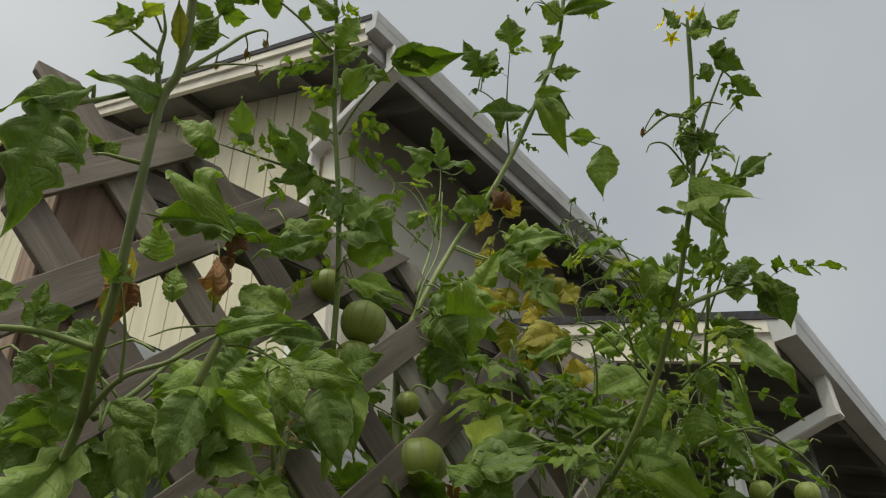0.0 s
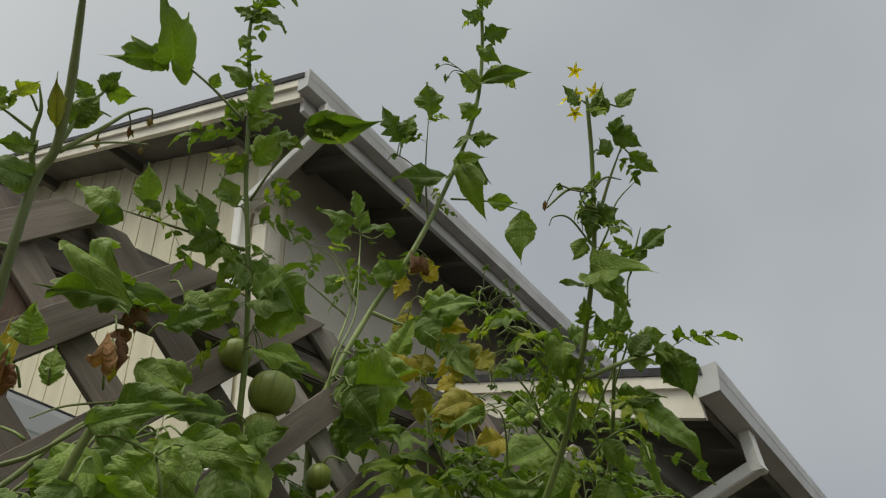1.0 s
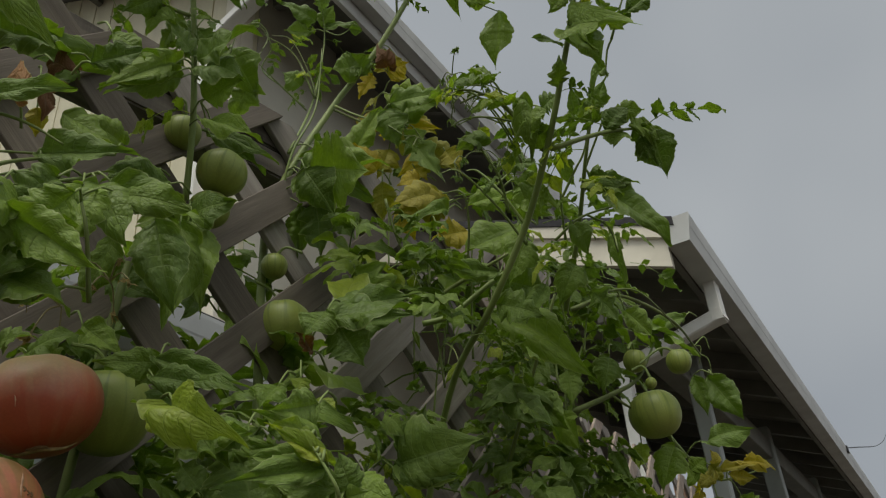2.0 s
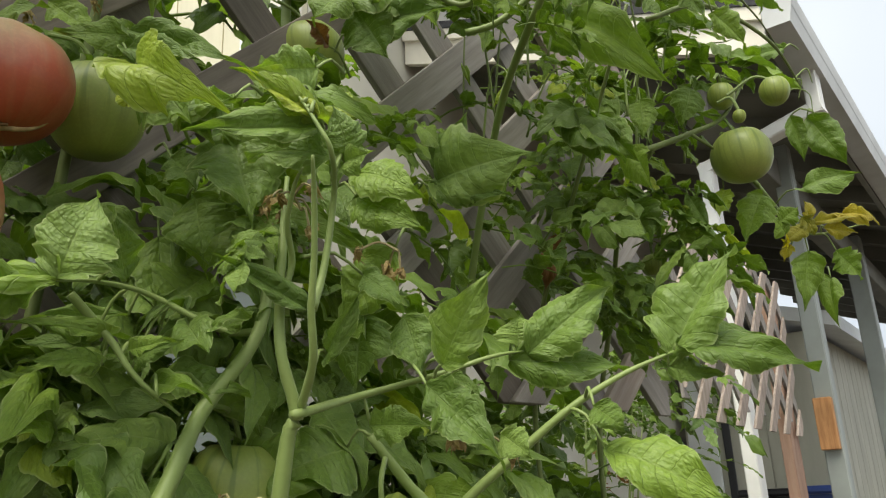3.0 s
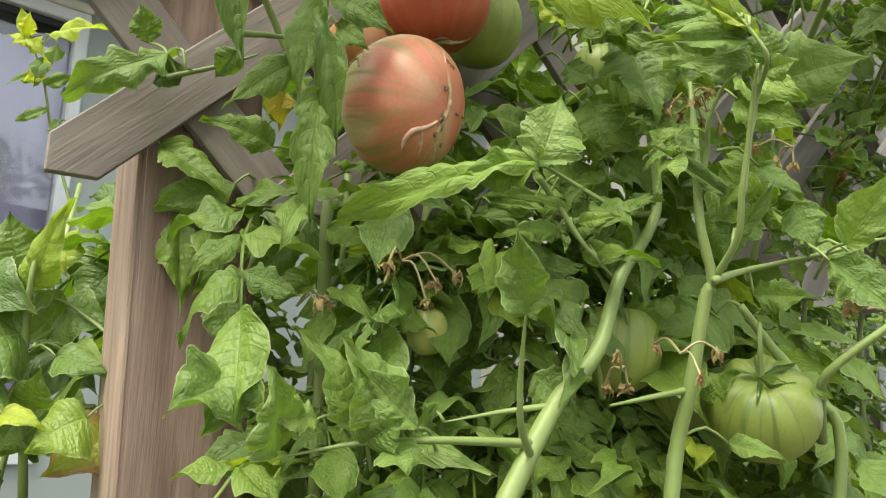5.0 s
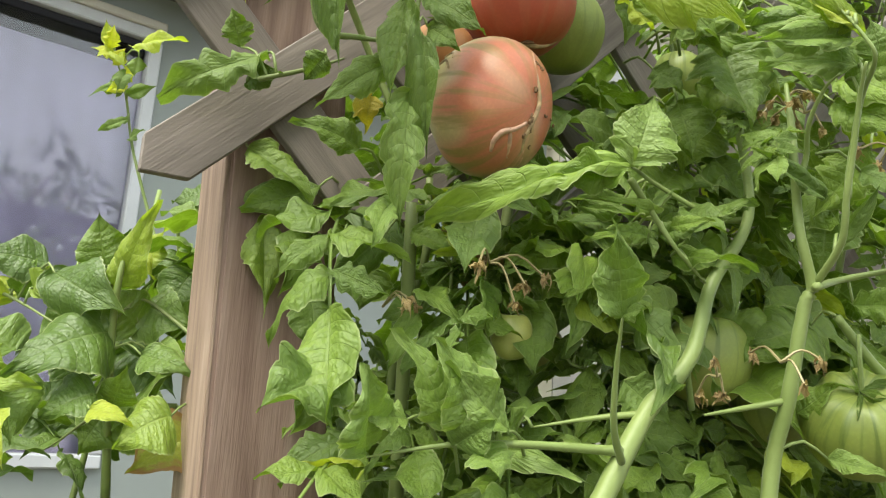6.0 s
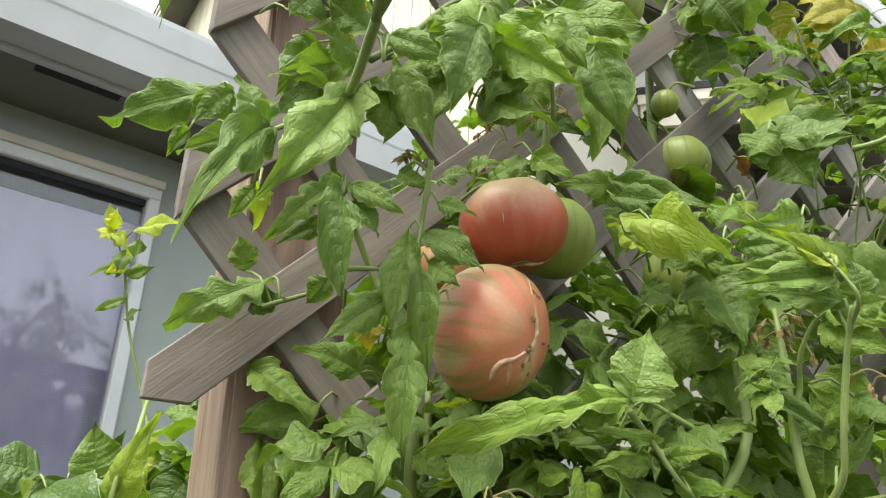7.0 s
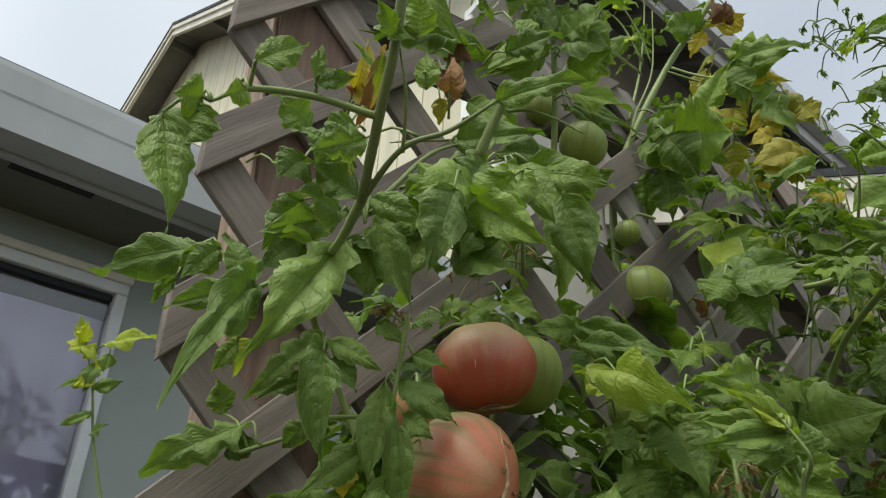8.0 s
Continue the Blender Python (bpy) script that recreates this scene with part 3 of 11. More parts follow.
# gable wall, then the side wall
b = bmesh.new()
prism(b, [(-2.45, 0.0), (-2.45, up_roof(-2.45) - 0.06), (RIDGE_X, up_roof(RIDGE_X) - 0.06), (XL, up_roof(XL) - 0.06), (XL, 0.0)], lambda u, v, t: Vector((u, 2.3 + t, v)), 0.0, 0.15)
part("gable_wall", b, M_SIDING, house)
siding(XL, -2.53, 2.3, 2.3, 2.3, lambda x: up_roof(x) - 0.065, house, M_SIDING)
b = bmesh.new()
box(b, (-2.60, 2.452, 0.0), (-2.445, 9.0, up_roof(-2.45) - 0.06))
part("side_wall", b, M_WALL_SHADED, house, "plain side wall, its shade painted in as grey")
b = bmesh.new()
box(b, (-2.53, 2.272, 2.3), (-2.422, 2.2995, up_roof(-2.45) - 0.17), 0.004)
box(b, (-2.4495, 2.2997, 2.3), (-2.422, 2.395, up_roof(-2.45) - 0.17), 0.004)
part("corner_trim", b, M_TRIM, house)


def roof_slab(parent, x0, z0, x1, z1, y0, y1, name, mat, top, bottom):
    b = bmesh.new()
    prism(b, [(x0, z0 + bottom), (x0, z0 + top), (x1, z1 + top), (x1, z1 + bottom)], lambda u, v, t: Vector((u, t, v)), y0, y1)
    return part(name, b, mat, parent)


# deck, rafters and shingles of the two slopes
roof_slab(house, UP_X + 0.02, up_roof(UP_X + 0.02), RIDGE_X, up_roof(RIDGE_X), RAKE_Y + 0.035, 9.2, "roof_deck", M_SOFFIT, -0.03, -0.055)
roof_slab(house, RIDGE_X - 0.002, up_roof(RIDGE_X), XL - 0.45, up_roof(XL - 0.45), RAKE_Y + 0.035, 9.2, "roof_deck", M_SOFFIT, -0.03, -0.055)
roof_slab(house, UP_X + 0.05, up_roof(UP_X + 0.05), RIDGE_X, up_roof(RIDGE_X), RAKE_Y - 0.03, 9.2, "shingles", M_SHINGLE, 0.012, -0.029)
roof_slab(house, RIDGE_X - 0.002, up_roof(RIDGE_X), XL - 0.48, up_roof(XL - 0.48), RAKE_Y - 0.03, 9.2, "shingles", M_SHINGLE, 0.012, -0.029)
# rake boards: a wide one and a narrow one proud of it
for a, e in ((UP_X + 0.0, RIDGE_X), (RIDGE_X - 0.002, XL - 0.45)):
    roof_slab(house, a, up_roof(a), e, up_roof(e), RAKE_Y, RAKE_Y + 0.034, "rake_board", M_TRIM, -0.03, -0.165)
    roof_slab(house, a, up_roof(a), e, up_roof(e), RAKE_Y - 0.022, RAKE_Y - 0.0005, "rake_trim", M_TRIM, -0.03, -0.085)
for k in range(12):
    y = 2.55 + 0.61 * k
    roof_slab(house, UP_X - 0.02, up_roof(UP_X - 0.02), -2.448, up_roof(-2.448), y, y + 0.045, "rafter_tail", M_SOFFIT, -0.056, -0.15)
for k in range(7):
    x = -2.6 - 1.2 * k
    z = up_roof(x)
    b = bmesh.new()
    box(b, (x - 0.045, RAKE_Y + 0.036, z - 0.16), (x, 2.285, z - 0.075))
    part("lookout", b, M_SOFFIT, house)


def gutter(parent, x, y0, y1, z, mat, name="gutter", deep=1.0, tall=1.0):
    """A box-faced trough along y, open above, its back on the eave at x - 0.12, with a folded lip and end cap."""
    prof = [(-0.12, 0.0), (-0.116, -0.128), (-0.022, -0.128), (-0.010, -0.066), (-0.007, -0.060), (0.0, -0.012), (0.0, 0.0), (-0.014, 0.0), (-0.014, -0.006), (-0.004, -0.006),
            (-0.011, -0.060), (-0.026, -0.124), (-0.112, -0.124), (-0.116, 0.0)]
    b = bmesh.new()
    prism(b, prof, lambda u, v, t: Vector((x + u * deep, t, z + v * tall)), y0, y1)
    g = part(name, b, mat, parent)
    b = bmesh.new()
    prism(b, [(-0.1205, 0.002), (-0.1165, -0.130), (-0.0215, -0.130), (0.001, -0.012), (0.001, 0.002)], lambda u, v, t: Vector((x + u * deep, t, z + v * tall)), y0 - 0.003, y0 - 0.0002)
    part("end_cap", b, M_GUTTER_PALE, g)
    return g


gutter(house, UP_X + 0.09, RAKE_Y - 0.02, 9.2, UP_Z - 0.01, M_GUTTER, deep=0.75)
b = bmesh.new()
box(b, (UP_X - 0.028, RAKE_Y + 0.036, UP_Z - 0.235), (UP_X - 0.001, 9.2, UP_Z - 0.035))
part("fascia_board", b, M_GUTTER, house)


def downspout(parent, gx, gy, gz, wx, wy, wz, zlow, mat):
    """Outlet, sloping run back to the wall, then the pipe down the corner, in ribbed rectangular section."""
    sp = None
    runs = [((gx, gy, gz), (gx, gy, gz - 0.17)), ((gx, gy, gz - 0.17), (wx, wy, wz)), ((wx, wy, wz), (wx, wy, zlow))]
    for i, (p, q) in enumerate(runs):
        p, q = Vector(p), Vector(q)
        d = (q - p).normalized()
        side = Vector((0, 1, 0)) - d * d.y
        side.normalize()
        o = d.cross(side)
        p, q = p - d * 0.028, q + d * 0.028
        b = bmesh.new()
        rings = []
        for c in (p, q):
            rings.append([b.verts.new(c + side * su * 0.041 + o * ov * 0.03) for su, ov in ((-1, -0.8), (-0.8, -1), (-0.2, -0.9), (0.2, -0.9), (0.8, -1), (1, -0.8), (1, 0.8), (0.8, 1), (0.2, 0.9), (-0.2, 0.9), (-0.8, 1), (-1, 0.8))])
        n = 12
        b.faces.new(rings[0][::-1])
        b.faces.new(rings[1])
        for k in range(n):
            b.faces.new((rings[0][k], rings[0][(k + 1) % n], rings[1][(k + 1) % n], rings[1][k]))
        part(("outlet", "offset_pipe", "down_pipe")[i], b, mat, parent)


downspout(house, UP_X + 0.045, 2.12, UP_Z - 0.13, -2.575, 2.228, 4.47, 2.6, M_SPOUT)

# the low wing with its gable end and porch roof
wing = thing("house_wing", (-1.5, 3.5, 0.0), "low cream gabled wing with grey gutter and open porch", "house")
LO_X, LO_Z, LO_SLOPE, LO_Y = -0.63, 3.0, 0.37, 3.15


def lo_roof(x):
    return LO_Z + LO_SLOPE * (LO_X - x)


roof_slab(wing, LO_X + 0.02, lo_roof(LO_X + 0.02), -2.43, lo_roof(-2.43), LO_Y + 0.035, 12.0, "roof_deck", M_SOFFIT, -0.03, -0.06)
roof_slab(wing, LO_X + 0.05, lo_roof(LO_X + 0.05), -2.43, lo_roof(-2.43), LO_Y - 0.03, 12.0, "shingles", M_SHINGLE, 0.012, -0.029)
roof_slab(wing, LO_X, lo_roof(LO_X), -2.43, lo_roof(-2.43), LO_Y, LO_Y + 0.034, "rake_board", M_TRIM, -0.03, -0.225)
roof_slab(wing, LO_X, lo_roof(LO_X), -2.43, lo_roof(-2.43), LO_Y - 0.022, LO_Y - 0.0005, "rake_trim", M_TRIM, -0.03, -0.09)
# fascia in the dark soffit tone: shade under the gutter put into colour
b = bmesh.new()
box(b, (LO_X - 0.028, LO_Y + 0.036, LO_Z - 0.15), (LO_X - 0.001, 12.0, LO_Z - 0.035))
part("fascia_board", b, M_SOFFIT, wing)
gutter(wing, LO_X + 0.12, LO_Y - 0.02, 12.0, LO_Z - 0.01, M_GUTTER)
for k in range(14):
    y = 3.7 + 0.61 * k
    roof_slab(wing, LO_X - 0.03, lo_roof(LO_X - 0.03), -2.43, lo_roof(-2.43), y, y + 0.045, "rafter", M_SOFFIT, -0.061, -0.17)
# the beam takes the same shade-darkened tone
b = bmesh.new()
box(b, (-1.06, 3.33, 2.70), (-0.94, 12.0, 2.86), 0.005)
part("long_beam", b, M_SOFFIT, wing)
downspout(wing, LO_X + 0.05, 3.62, LO_Z - 0.13, -1.08, 3.66, 2.58, 0.1, M_SPOUT)

# wire placed to fit the camera's view; its bracket is an added anchor
wire = thing("utility_wire", (-0.51, 7.9, 2.985), "thin dark overhead wire run from the low eave to fit the view", "wire")
b = bmesh.new()
tube(b, [(-0.515, 7.9, 2.975), (-0.48, 16.0, 4.75), (-0.44, 24.4, 6.95), (-0.30, 52.0, 14.6)], [0.006, 0.006, 0.006, 0.006], 5, 4)
part("cable", b, M_BLACK, wire)
b = bmesh.new()
box(b, (-0.53, 7.86, 2.93), (-0.50, 7.94, 2.99), 0.004)
part("bracket", b, M_BLACK, wire)

# the low wing with the window
annex = thing("house_annex", (-2.35, 0.0, 0.0), "low grey-green wing with a curtained window and pale gutter", "house")
AX, AZ = -2.35, 2.27
WY0, WY1, WZ0, WZ1 = -1.25, 0.685, 0.95, 2.17
for lo, hi in (((AX - 0.15, -4.0, 0.0), (AX, WY0, 2.42)), ((AX - 0.15, WY1, 0.0), (AX, 2.27, 2.42)), ((AX - 0.15, WY0, 0.0), (AX, WY1, WZ0)), ((AX - 0.15, WY0, WZ1), (AX, WY1, 2.42))):
    b = bmesh.new()
    box(b, lo, hi)
    part("wall", b, M_WALL_GREEN, annex)
roof_slab(annex, -1.97, 2.47, -4.6, 2.47 + 2.63 * 0.3, -4.2, 2.26, "roof_deck", M_SOFFIT, -0.005, -0.03)
roof_slab(annex, -1.99, 2.47 + 0.006, -4.6, 2.47 + 2.63 * 0.3, -4.2, 2.26, "shingles", M_SHINGLE, 0.022, -0.0045)
b = bmesh.new()
box(b, (AX + 0.0005, -4.2, 2.285), (-2.045, 2.26, 2.30))
part("soffit", b, M_SOFFIT_ANNEX, annex)
b = bmesh.new()
box(b, (-2.044, -4.2, 2.262), (-2.021, 2.26, 2.44))
part("fascia_board", b, M_GUTTER_PALE, annex)
gutter(annex, -1.90, -4.2, 2.25, 2.435, M_GUTTER_PALE, tall=1.27)
for y in (0.25,):
    b = bmesh.new()
    box(b, (-2.115, y, 2.2815), (-2.055, y + 0.21, 2.2845))
    part("soffit_vent", b, M_VENT, annex, "dark slotted eave vent")

win = thing("window_1", (AX, -0.3, 1.5), "white-framed window with pale lavender curtain behind the glass", "window", kind="structure")
fw = 0.035
b = bmesh.new()
for lo, hi in (((AX - 0.03, WY0, WZ1 - fw), (AX + 0.022, WY1, WZ1)), ((AX - 0.03, WY0, WZ0), (AX + 0.022, WY1, WZ0 + fw)), ((AX - 0.03, WY1 - fw, WZ0 + fw), (AX + 0.022, WY1, WZ1 - fw)), ((AX - 0.03, WY0, WZ0 + fw), (AX + 0.022, WY0 + fw, WZ1 - fw))):
    box(b, lo, hi, 0.004)
part("window_frame", b, M_WHITE, win)
b = bmesh.new()
box(b, (AX + 0.0002, WY0 - 0.03, WZ1 + 0.0005), (AX + 0.03, WY1 + 0.004, WZ1 + 0.026), 0.004)
part("head_casing", b, M_TRIM, win)
# added dark strip for the dim band below the window head
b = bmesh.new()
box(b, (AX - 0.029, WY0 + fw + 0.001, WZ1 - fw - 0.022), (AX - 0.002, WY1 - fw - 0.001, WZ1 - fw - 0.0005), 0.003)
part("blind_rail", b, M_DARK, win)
M_GLASS = bpy.data.materials.new("window_glass")
M_GLASS.use_nodes = True
gn, gl = M_GLASS.node_tree.nodes, M_GLASS.node_tree.links
gn.clear()
g_out, g_mix, g_t, g_g = gn.new("ShaderNodeOutputMaterial"), gn.new("ShaderNodeMixShader"), gn.new("ShaderNodeBsdfTransparent"), gn.new("ShaderNodeBsdfGlossy")
g_t.inputs["Color"].default_value = (0.94, 0.95, 0.96, 1)
g_g.inputs["Roughness"].default_value = 0.02
g_f = gn.new("ShaderNodeFresnel")
g_f.inputs["IOR"].default_value = 1.7
gl.new(g_f.outputs["Fac"], g_mix.inputs["Fac"])
gl.new(g_t.outputs["BSDF"], g_mix.inputs[1])
gl.new(g_g.outputs["BSDF"], g_mix.inputs[2])
gl.new(g_mix.outputs["Shader"], g_out.inputs["Surface"])
b = bmesh.new()
box(b, (AX - 0.012, WY0 + fw - 0.004, WZ0 + fw - 0.004), (AX - 0.008, WY1 - fw + 0.004, WZ1 - fw + 0.004))
pane = part("pane", b, M_GLASS, win)
pane.visible_shadow = False
# curtain in soft folds, inside the room
b = bmesh.new()
cols = []
n = 90
for i in range(n + 1):
    y = WY0 + 0.02 + (WY1 - WY0 + 0.10) * i / n
    x = 0.026 * math.sin(i * 0.95) + 0.02 * math.sin(i * 0.41 + 1)
    cols.append([b.verts.new((AX - 0.07 + x * f, y, z)) for f, z in ((1.0, WZ0 - 0.05), (0.8, 1.5), (0.05, WZ1 - 0.095))])
for a, e in zip(cols, cols[1:]):
    for k in range(2):
        b.faces.new((a[k], e[k], e[k + 1], a[k + 1]))
curtain = part("curtain", b, M_CURTAIN, None, smooth=True)
tagged(curtain, "pale lavender curtain hanging in soft folds behind the window", "curtain")
# box of near-black walls; the room's dimness is put into their colour
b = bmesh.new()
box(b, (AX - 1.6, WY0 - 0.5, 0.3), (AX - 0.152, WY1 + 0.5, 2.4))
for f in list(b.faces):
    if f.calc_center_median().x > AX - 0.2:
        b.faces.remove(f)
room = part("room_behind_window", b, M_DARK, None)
tagged(room, "near-black walls that paint the dim room behind the window", "wall", kind="structure")
# ---- plants ----
def blade_mesh(seed, lobes, depth, fold, curl, ruffle, base_w, rows=54, cols=6):
    """A leaf blade one long and one wide, from its base at the origin along +y, its upper side to +z.

    Forward-pointing uneven teeth, one side fuller than the other, the tissue quilted between sunken side veins,
    the margin rolled under and waved, the tip drawn out."""
    rnd = random.Random(seed)
    ph, skew, sweep = rnd.uniform(0, 6), rnd.uniform(-0.16, 0.16), rnd.uniform(-0.16, 0.16)
    twist, roll, f2 = rnd.uniform(-0.5, 0.5), rnd.uniform(0.05, 0.22), rnd.uniform(0.6, 1.4)
    cuts = {s: [(rnd.uniform(0.0, 1.0), rnd.uniform(0.35, 1.5)) for k in range(12)] for s in (-1, 1)}
    puff = rnd.uniform(0.004, 0.008)
    verts, faces, uvs = [], [], []
    y = z = 0.0
    n = 2 * cols + 1
    for i in range(rows + 1):
        v = i / rows
        ang = curl * (v - 0.25) + 0.30 * math.sin(3.4 * v + ph) * (0.3 + abs(curl))
        if i:
            y += math.cos(ang) / rows
            z -= math.sin(ang) / rows
        body = math.sin(math.pi * v ** base_w) ** (0.85 + 0.75 * v) * (1.08 - 0.12 * v)
        for k in range(n):
            u = (k - cols) / cols
            sgn = 1 if u > 0 else -1
            p = v * lobes + 0.5 + 0.35 * sgn * skew + ph * 0.1
            cell, f = int(p) % 12, p - int(p)
            shift, amount = cuts[sgn][cell]
            # a tooth swells towards its point, then drops back sharply
            peak = 0.66 + 0.2 * shift
            saw = f / peak if f < peak else (1.0 - f) / (1.0 - peak)
            g = (v * lobes * 2.6 + shift) % 1.0
            fine = g / 0.75 if g < 0.75 else (1.0 - g) / 0.25
            tooth = 1.0 - depth * 2.0 * amount * (1.0 - saw) * (1.15 - 0.55 * v) - (0.045 + 0.15 * depth) * (1.0 - fine)
            w = 0.56 * body * tooth * (1 + skew * sgn)
            if i in (0, rows):
                w = 0.004
            x = u * w
            wave = ruffle * (0.030 * math.sin(9.0 * (v * 2.2 - abs(u) * 0.5) + ph) * abs(u) + 0.085 * u * u * math.sin(6.5 * v * f2 + ph + 1.7 * sgn))
            q = v * VEINS - 1.35 * abs(u) ** 1.3
            crest = abs(q - math.floor(q) - 0.5) * 2.0
            quilt = puff * crest ** 0.7 * min(1.0, 3.0 * abs(u)) * (1.0 - 0.7 * abs(u) ** 5) * min(1.0, 2.2 * body)
            tw = twist * (v - 0.3)
            h = fold * abs(x) - 0.7 * fold * x * x * 2 - roll * u ** 4 * body * 0.6 + wave + quilt
            verts.append((x * math.cos(tw) + sweep * v * v, y - 0.07 * abs(x), z + h + x * math.sin(tw)))
            uvs.append((0.5 + 0.5 * u, v))
    # turn and stretch the curled blade so that its tip lies one length along +y
    tx, ty, tz = verts[rows * n + cols]
    a1 = math.atan2(tz, ty)
    ca, sa = math.cos(-a1), math.sin(-a1)
    k = min(1.6, 1.0 / max(0.3, math.hypot(ty, tz)))
    verts = [(x, k * (yy * ca - zz * sa), k * (yy * sa + zz * ca)) for x, yy, zz in verts]
    for i in range(rows):
        for k in range(n - 1):
            a = i * n + k
            faces.append((a, a + 1, a + n + 1, a + n))
    return verts, faces, uvs


def mesh_from(name, verts, faces, uvs, mat):
    me = bpy.data.meshes.new(name)
    me.from_pydata(verts, [], faces)
    lay = me.uv_layers.new(name="UVMap")
    idx = np.empty(len(me.loops), dtype=np.int32)
    me.loops.foreach_get("vertex_index", idx)
    lay.data.foreach_set("uv", np.asarray(uvs, dtype=np.float32)[idx].ravel())
    me.polygons.foreach_set("use_smooth", np.ones(len(me.polygons), dtype=bool))
    if mat is not None:
        me.materials.append(mat)
    me.update()
    return me


_s = random.Random(404)


def shapes(n, lobes, depth, fold, curl, ruffle, base):
    """n sets of blade settings, each drawn from its range."""
    return [tuple(_s.uniform(*r) for r in (lobes, depth, fold, curl, ruffle, base)) for k in range(n)]


SHAPES = {
    "o": shapes(10, (4.0, 6.5), (0.05, 0.13), (0.25, 0.7), (0.3, 1.0), (0.9, 1.6), (0.70, 0.84)),
    "l": shapes(8, (3.2, 4.6), (0.12, 0.23), (0.25, 0.7), (0.4, 1.1), (1.0, 1.6), (0.68, 0.80)),
    "n": shapes(8, (4.5, 6.5), (0.03, 0.09), (0.35, 0.9), (0.6, 1.5), (0.9, 1.6), (0.76, 0.92)),
    "c": shapes(7, (3.4, 5.0), (0.07, 0.16), (0.5, 1.1), (1.3, 2.4), (1.6, 2.6), (0.70, 0.82)),
    "h": shapes(4, (6.0, 8.0), (0.01, 0.025), (0.1, 0.25), (0.25, 0.7), (0.8, 1.2), (0.60, 0.68)),
}
BLADES = {k: [blade_mesh(11 * i + ord(k), *p) for i, p in enumerate(v)] for k, v in SHAPES.items()}
SMALL = {k: [blade_mesh(11 * i + ord(k), *p, rows=22, cols=3) for i, p in enumerate(v)] for k, v in SHAPES.items()}
MESHES = {}
LEAF_COUNT = [0]


def leaf_pose(base, tip, normal, width):
    base, tip, n = Vector(base), Vector(tip), Vector(normal)
    d = tip - base
    ln = d.length
    yv = d.normalized()
    xv = yv.cross(n)
    if xv.length < 1e-4:
        xv = yv.orthogonal()
    xv.normalize()
    zv = xv.cross(yv)
    m = Matrix((xv, yv, zv)).transposed().to_4x4()
    m.translation = base
    return m, ln, width


def leaf(parent, base, tip, normal, width, mat=None, kind="o", stalk=None):
    """One blade as a part of its plant; the width is in metres. stalk: where its own little stalk joins the vine."""
    mat = mat or M_LEAF
    LEAF_COUNT[0] += 1
    i = LEAF_COUNT[0] % len(SHAPES[kind])
    key = (kind, i, mat.name)
    if key not in MESHES:
        MESHES[key] = mesh_from("leaf", *BLADES[kind][i], mat)
    m, ln, w = leaf_pose(base, tip, normal, width)
    ob = new("leaf", MESHES[key])
    ob.parent = parent
    ob.matrix_parent_inverse = parent.matrix_basis.inverted()
    ob.matrix_basis = m @ Matrix.Diagonal((w, ln, 0.5 * (w + ln), 1))
    if stalk is not None:
        a, c = Vector(base), Vector(stalk)
        mid = (a + c) / 2 + Vector((0, 0, 0.008))
        STALKS.setdefault(parent.name, (parent, []))[1].append((c, mid, a))
    return ob


STALKS = {}


def vine(parent, pts, r0, r1, mat=None, sides=8, name="stem", joint=None):
    """A stem that thins from r0 to r1; joint: a point on the way, and how thick it is there."""
    n = len(pts)
    k, rk = joint or (0, r0)
    rad = [r0 + (rk - r0) * i / k if i < k else rk + (r1 - rk) * (i - k) / (n - 1 - k) for i in range(n)]
    if r1 < 0.003:
        rad[-1] *= 0.7
    b = bmesh.new()
    tube(b, pts, rad, 10 if r0 > 0.0045 else sides, 6, 0.03)
    return part(name, b, mat or M_STEM, parent, smooth=True)


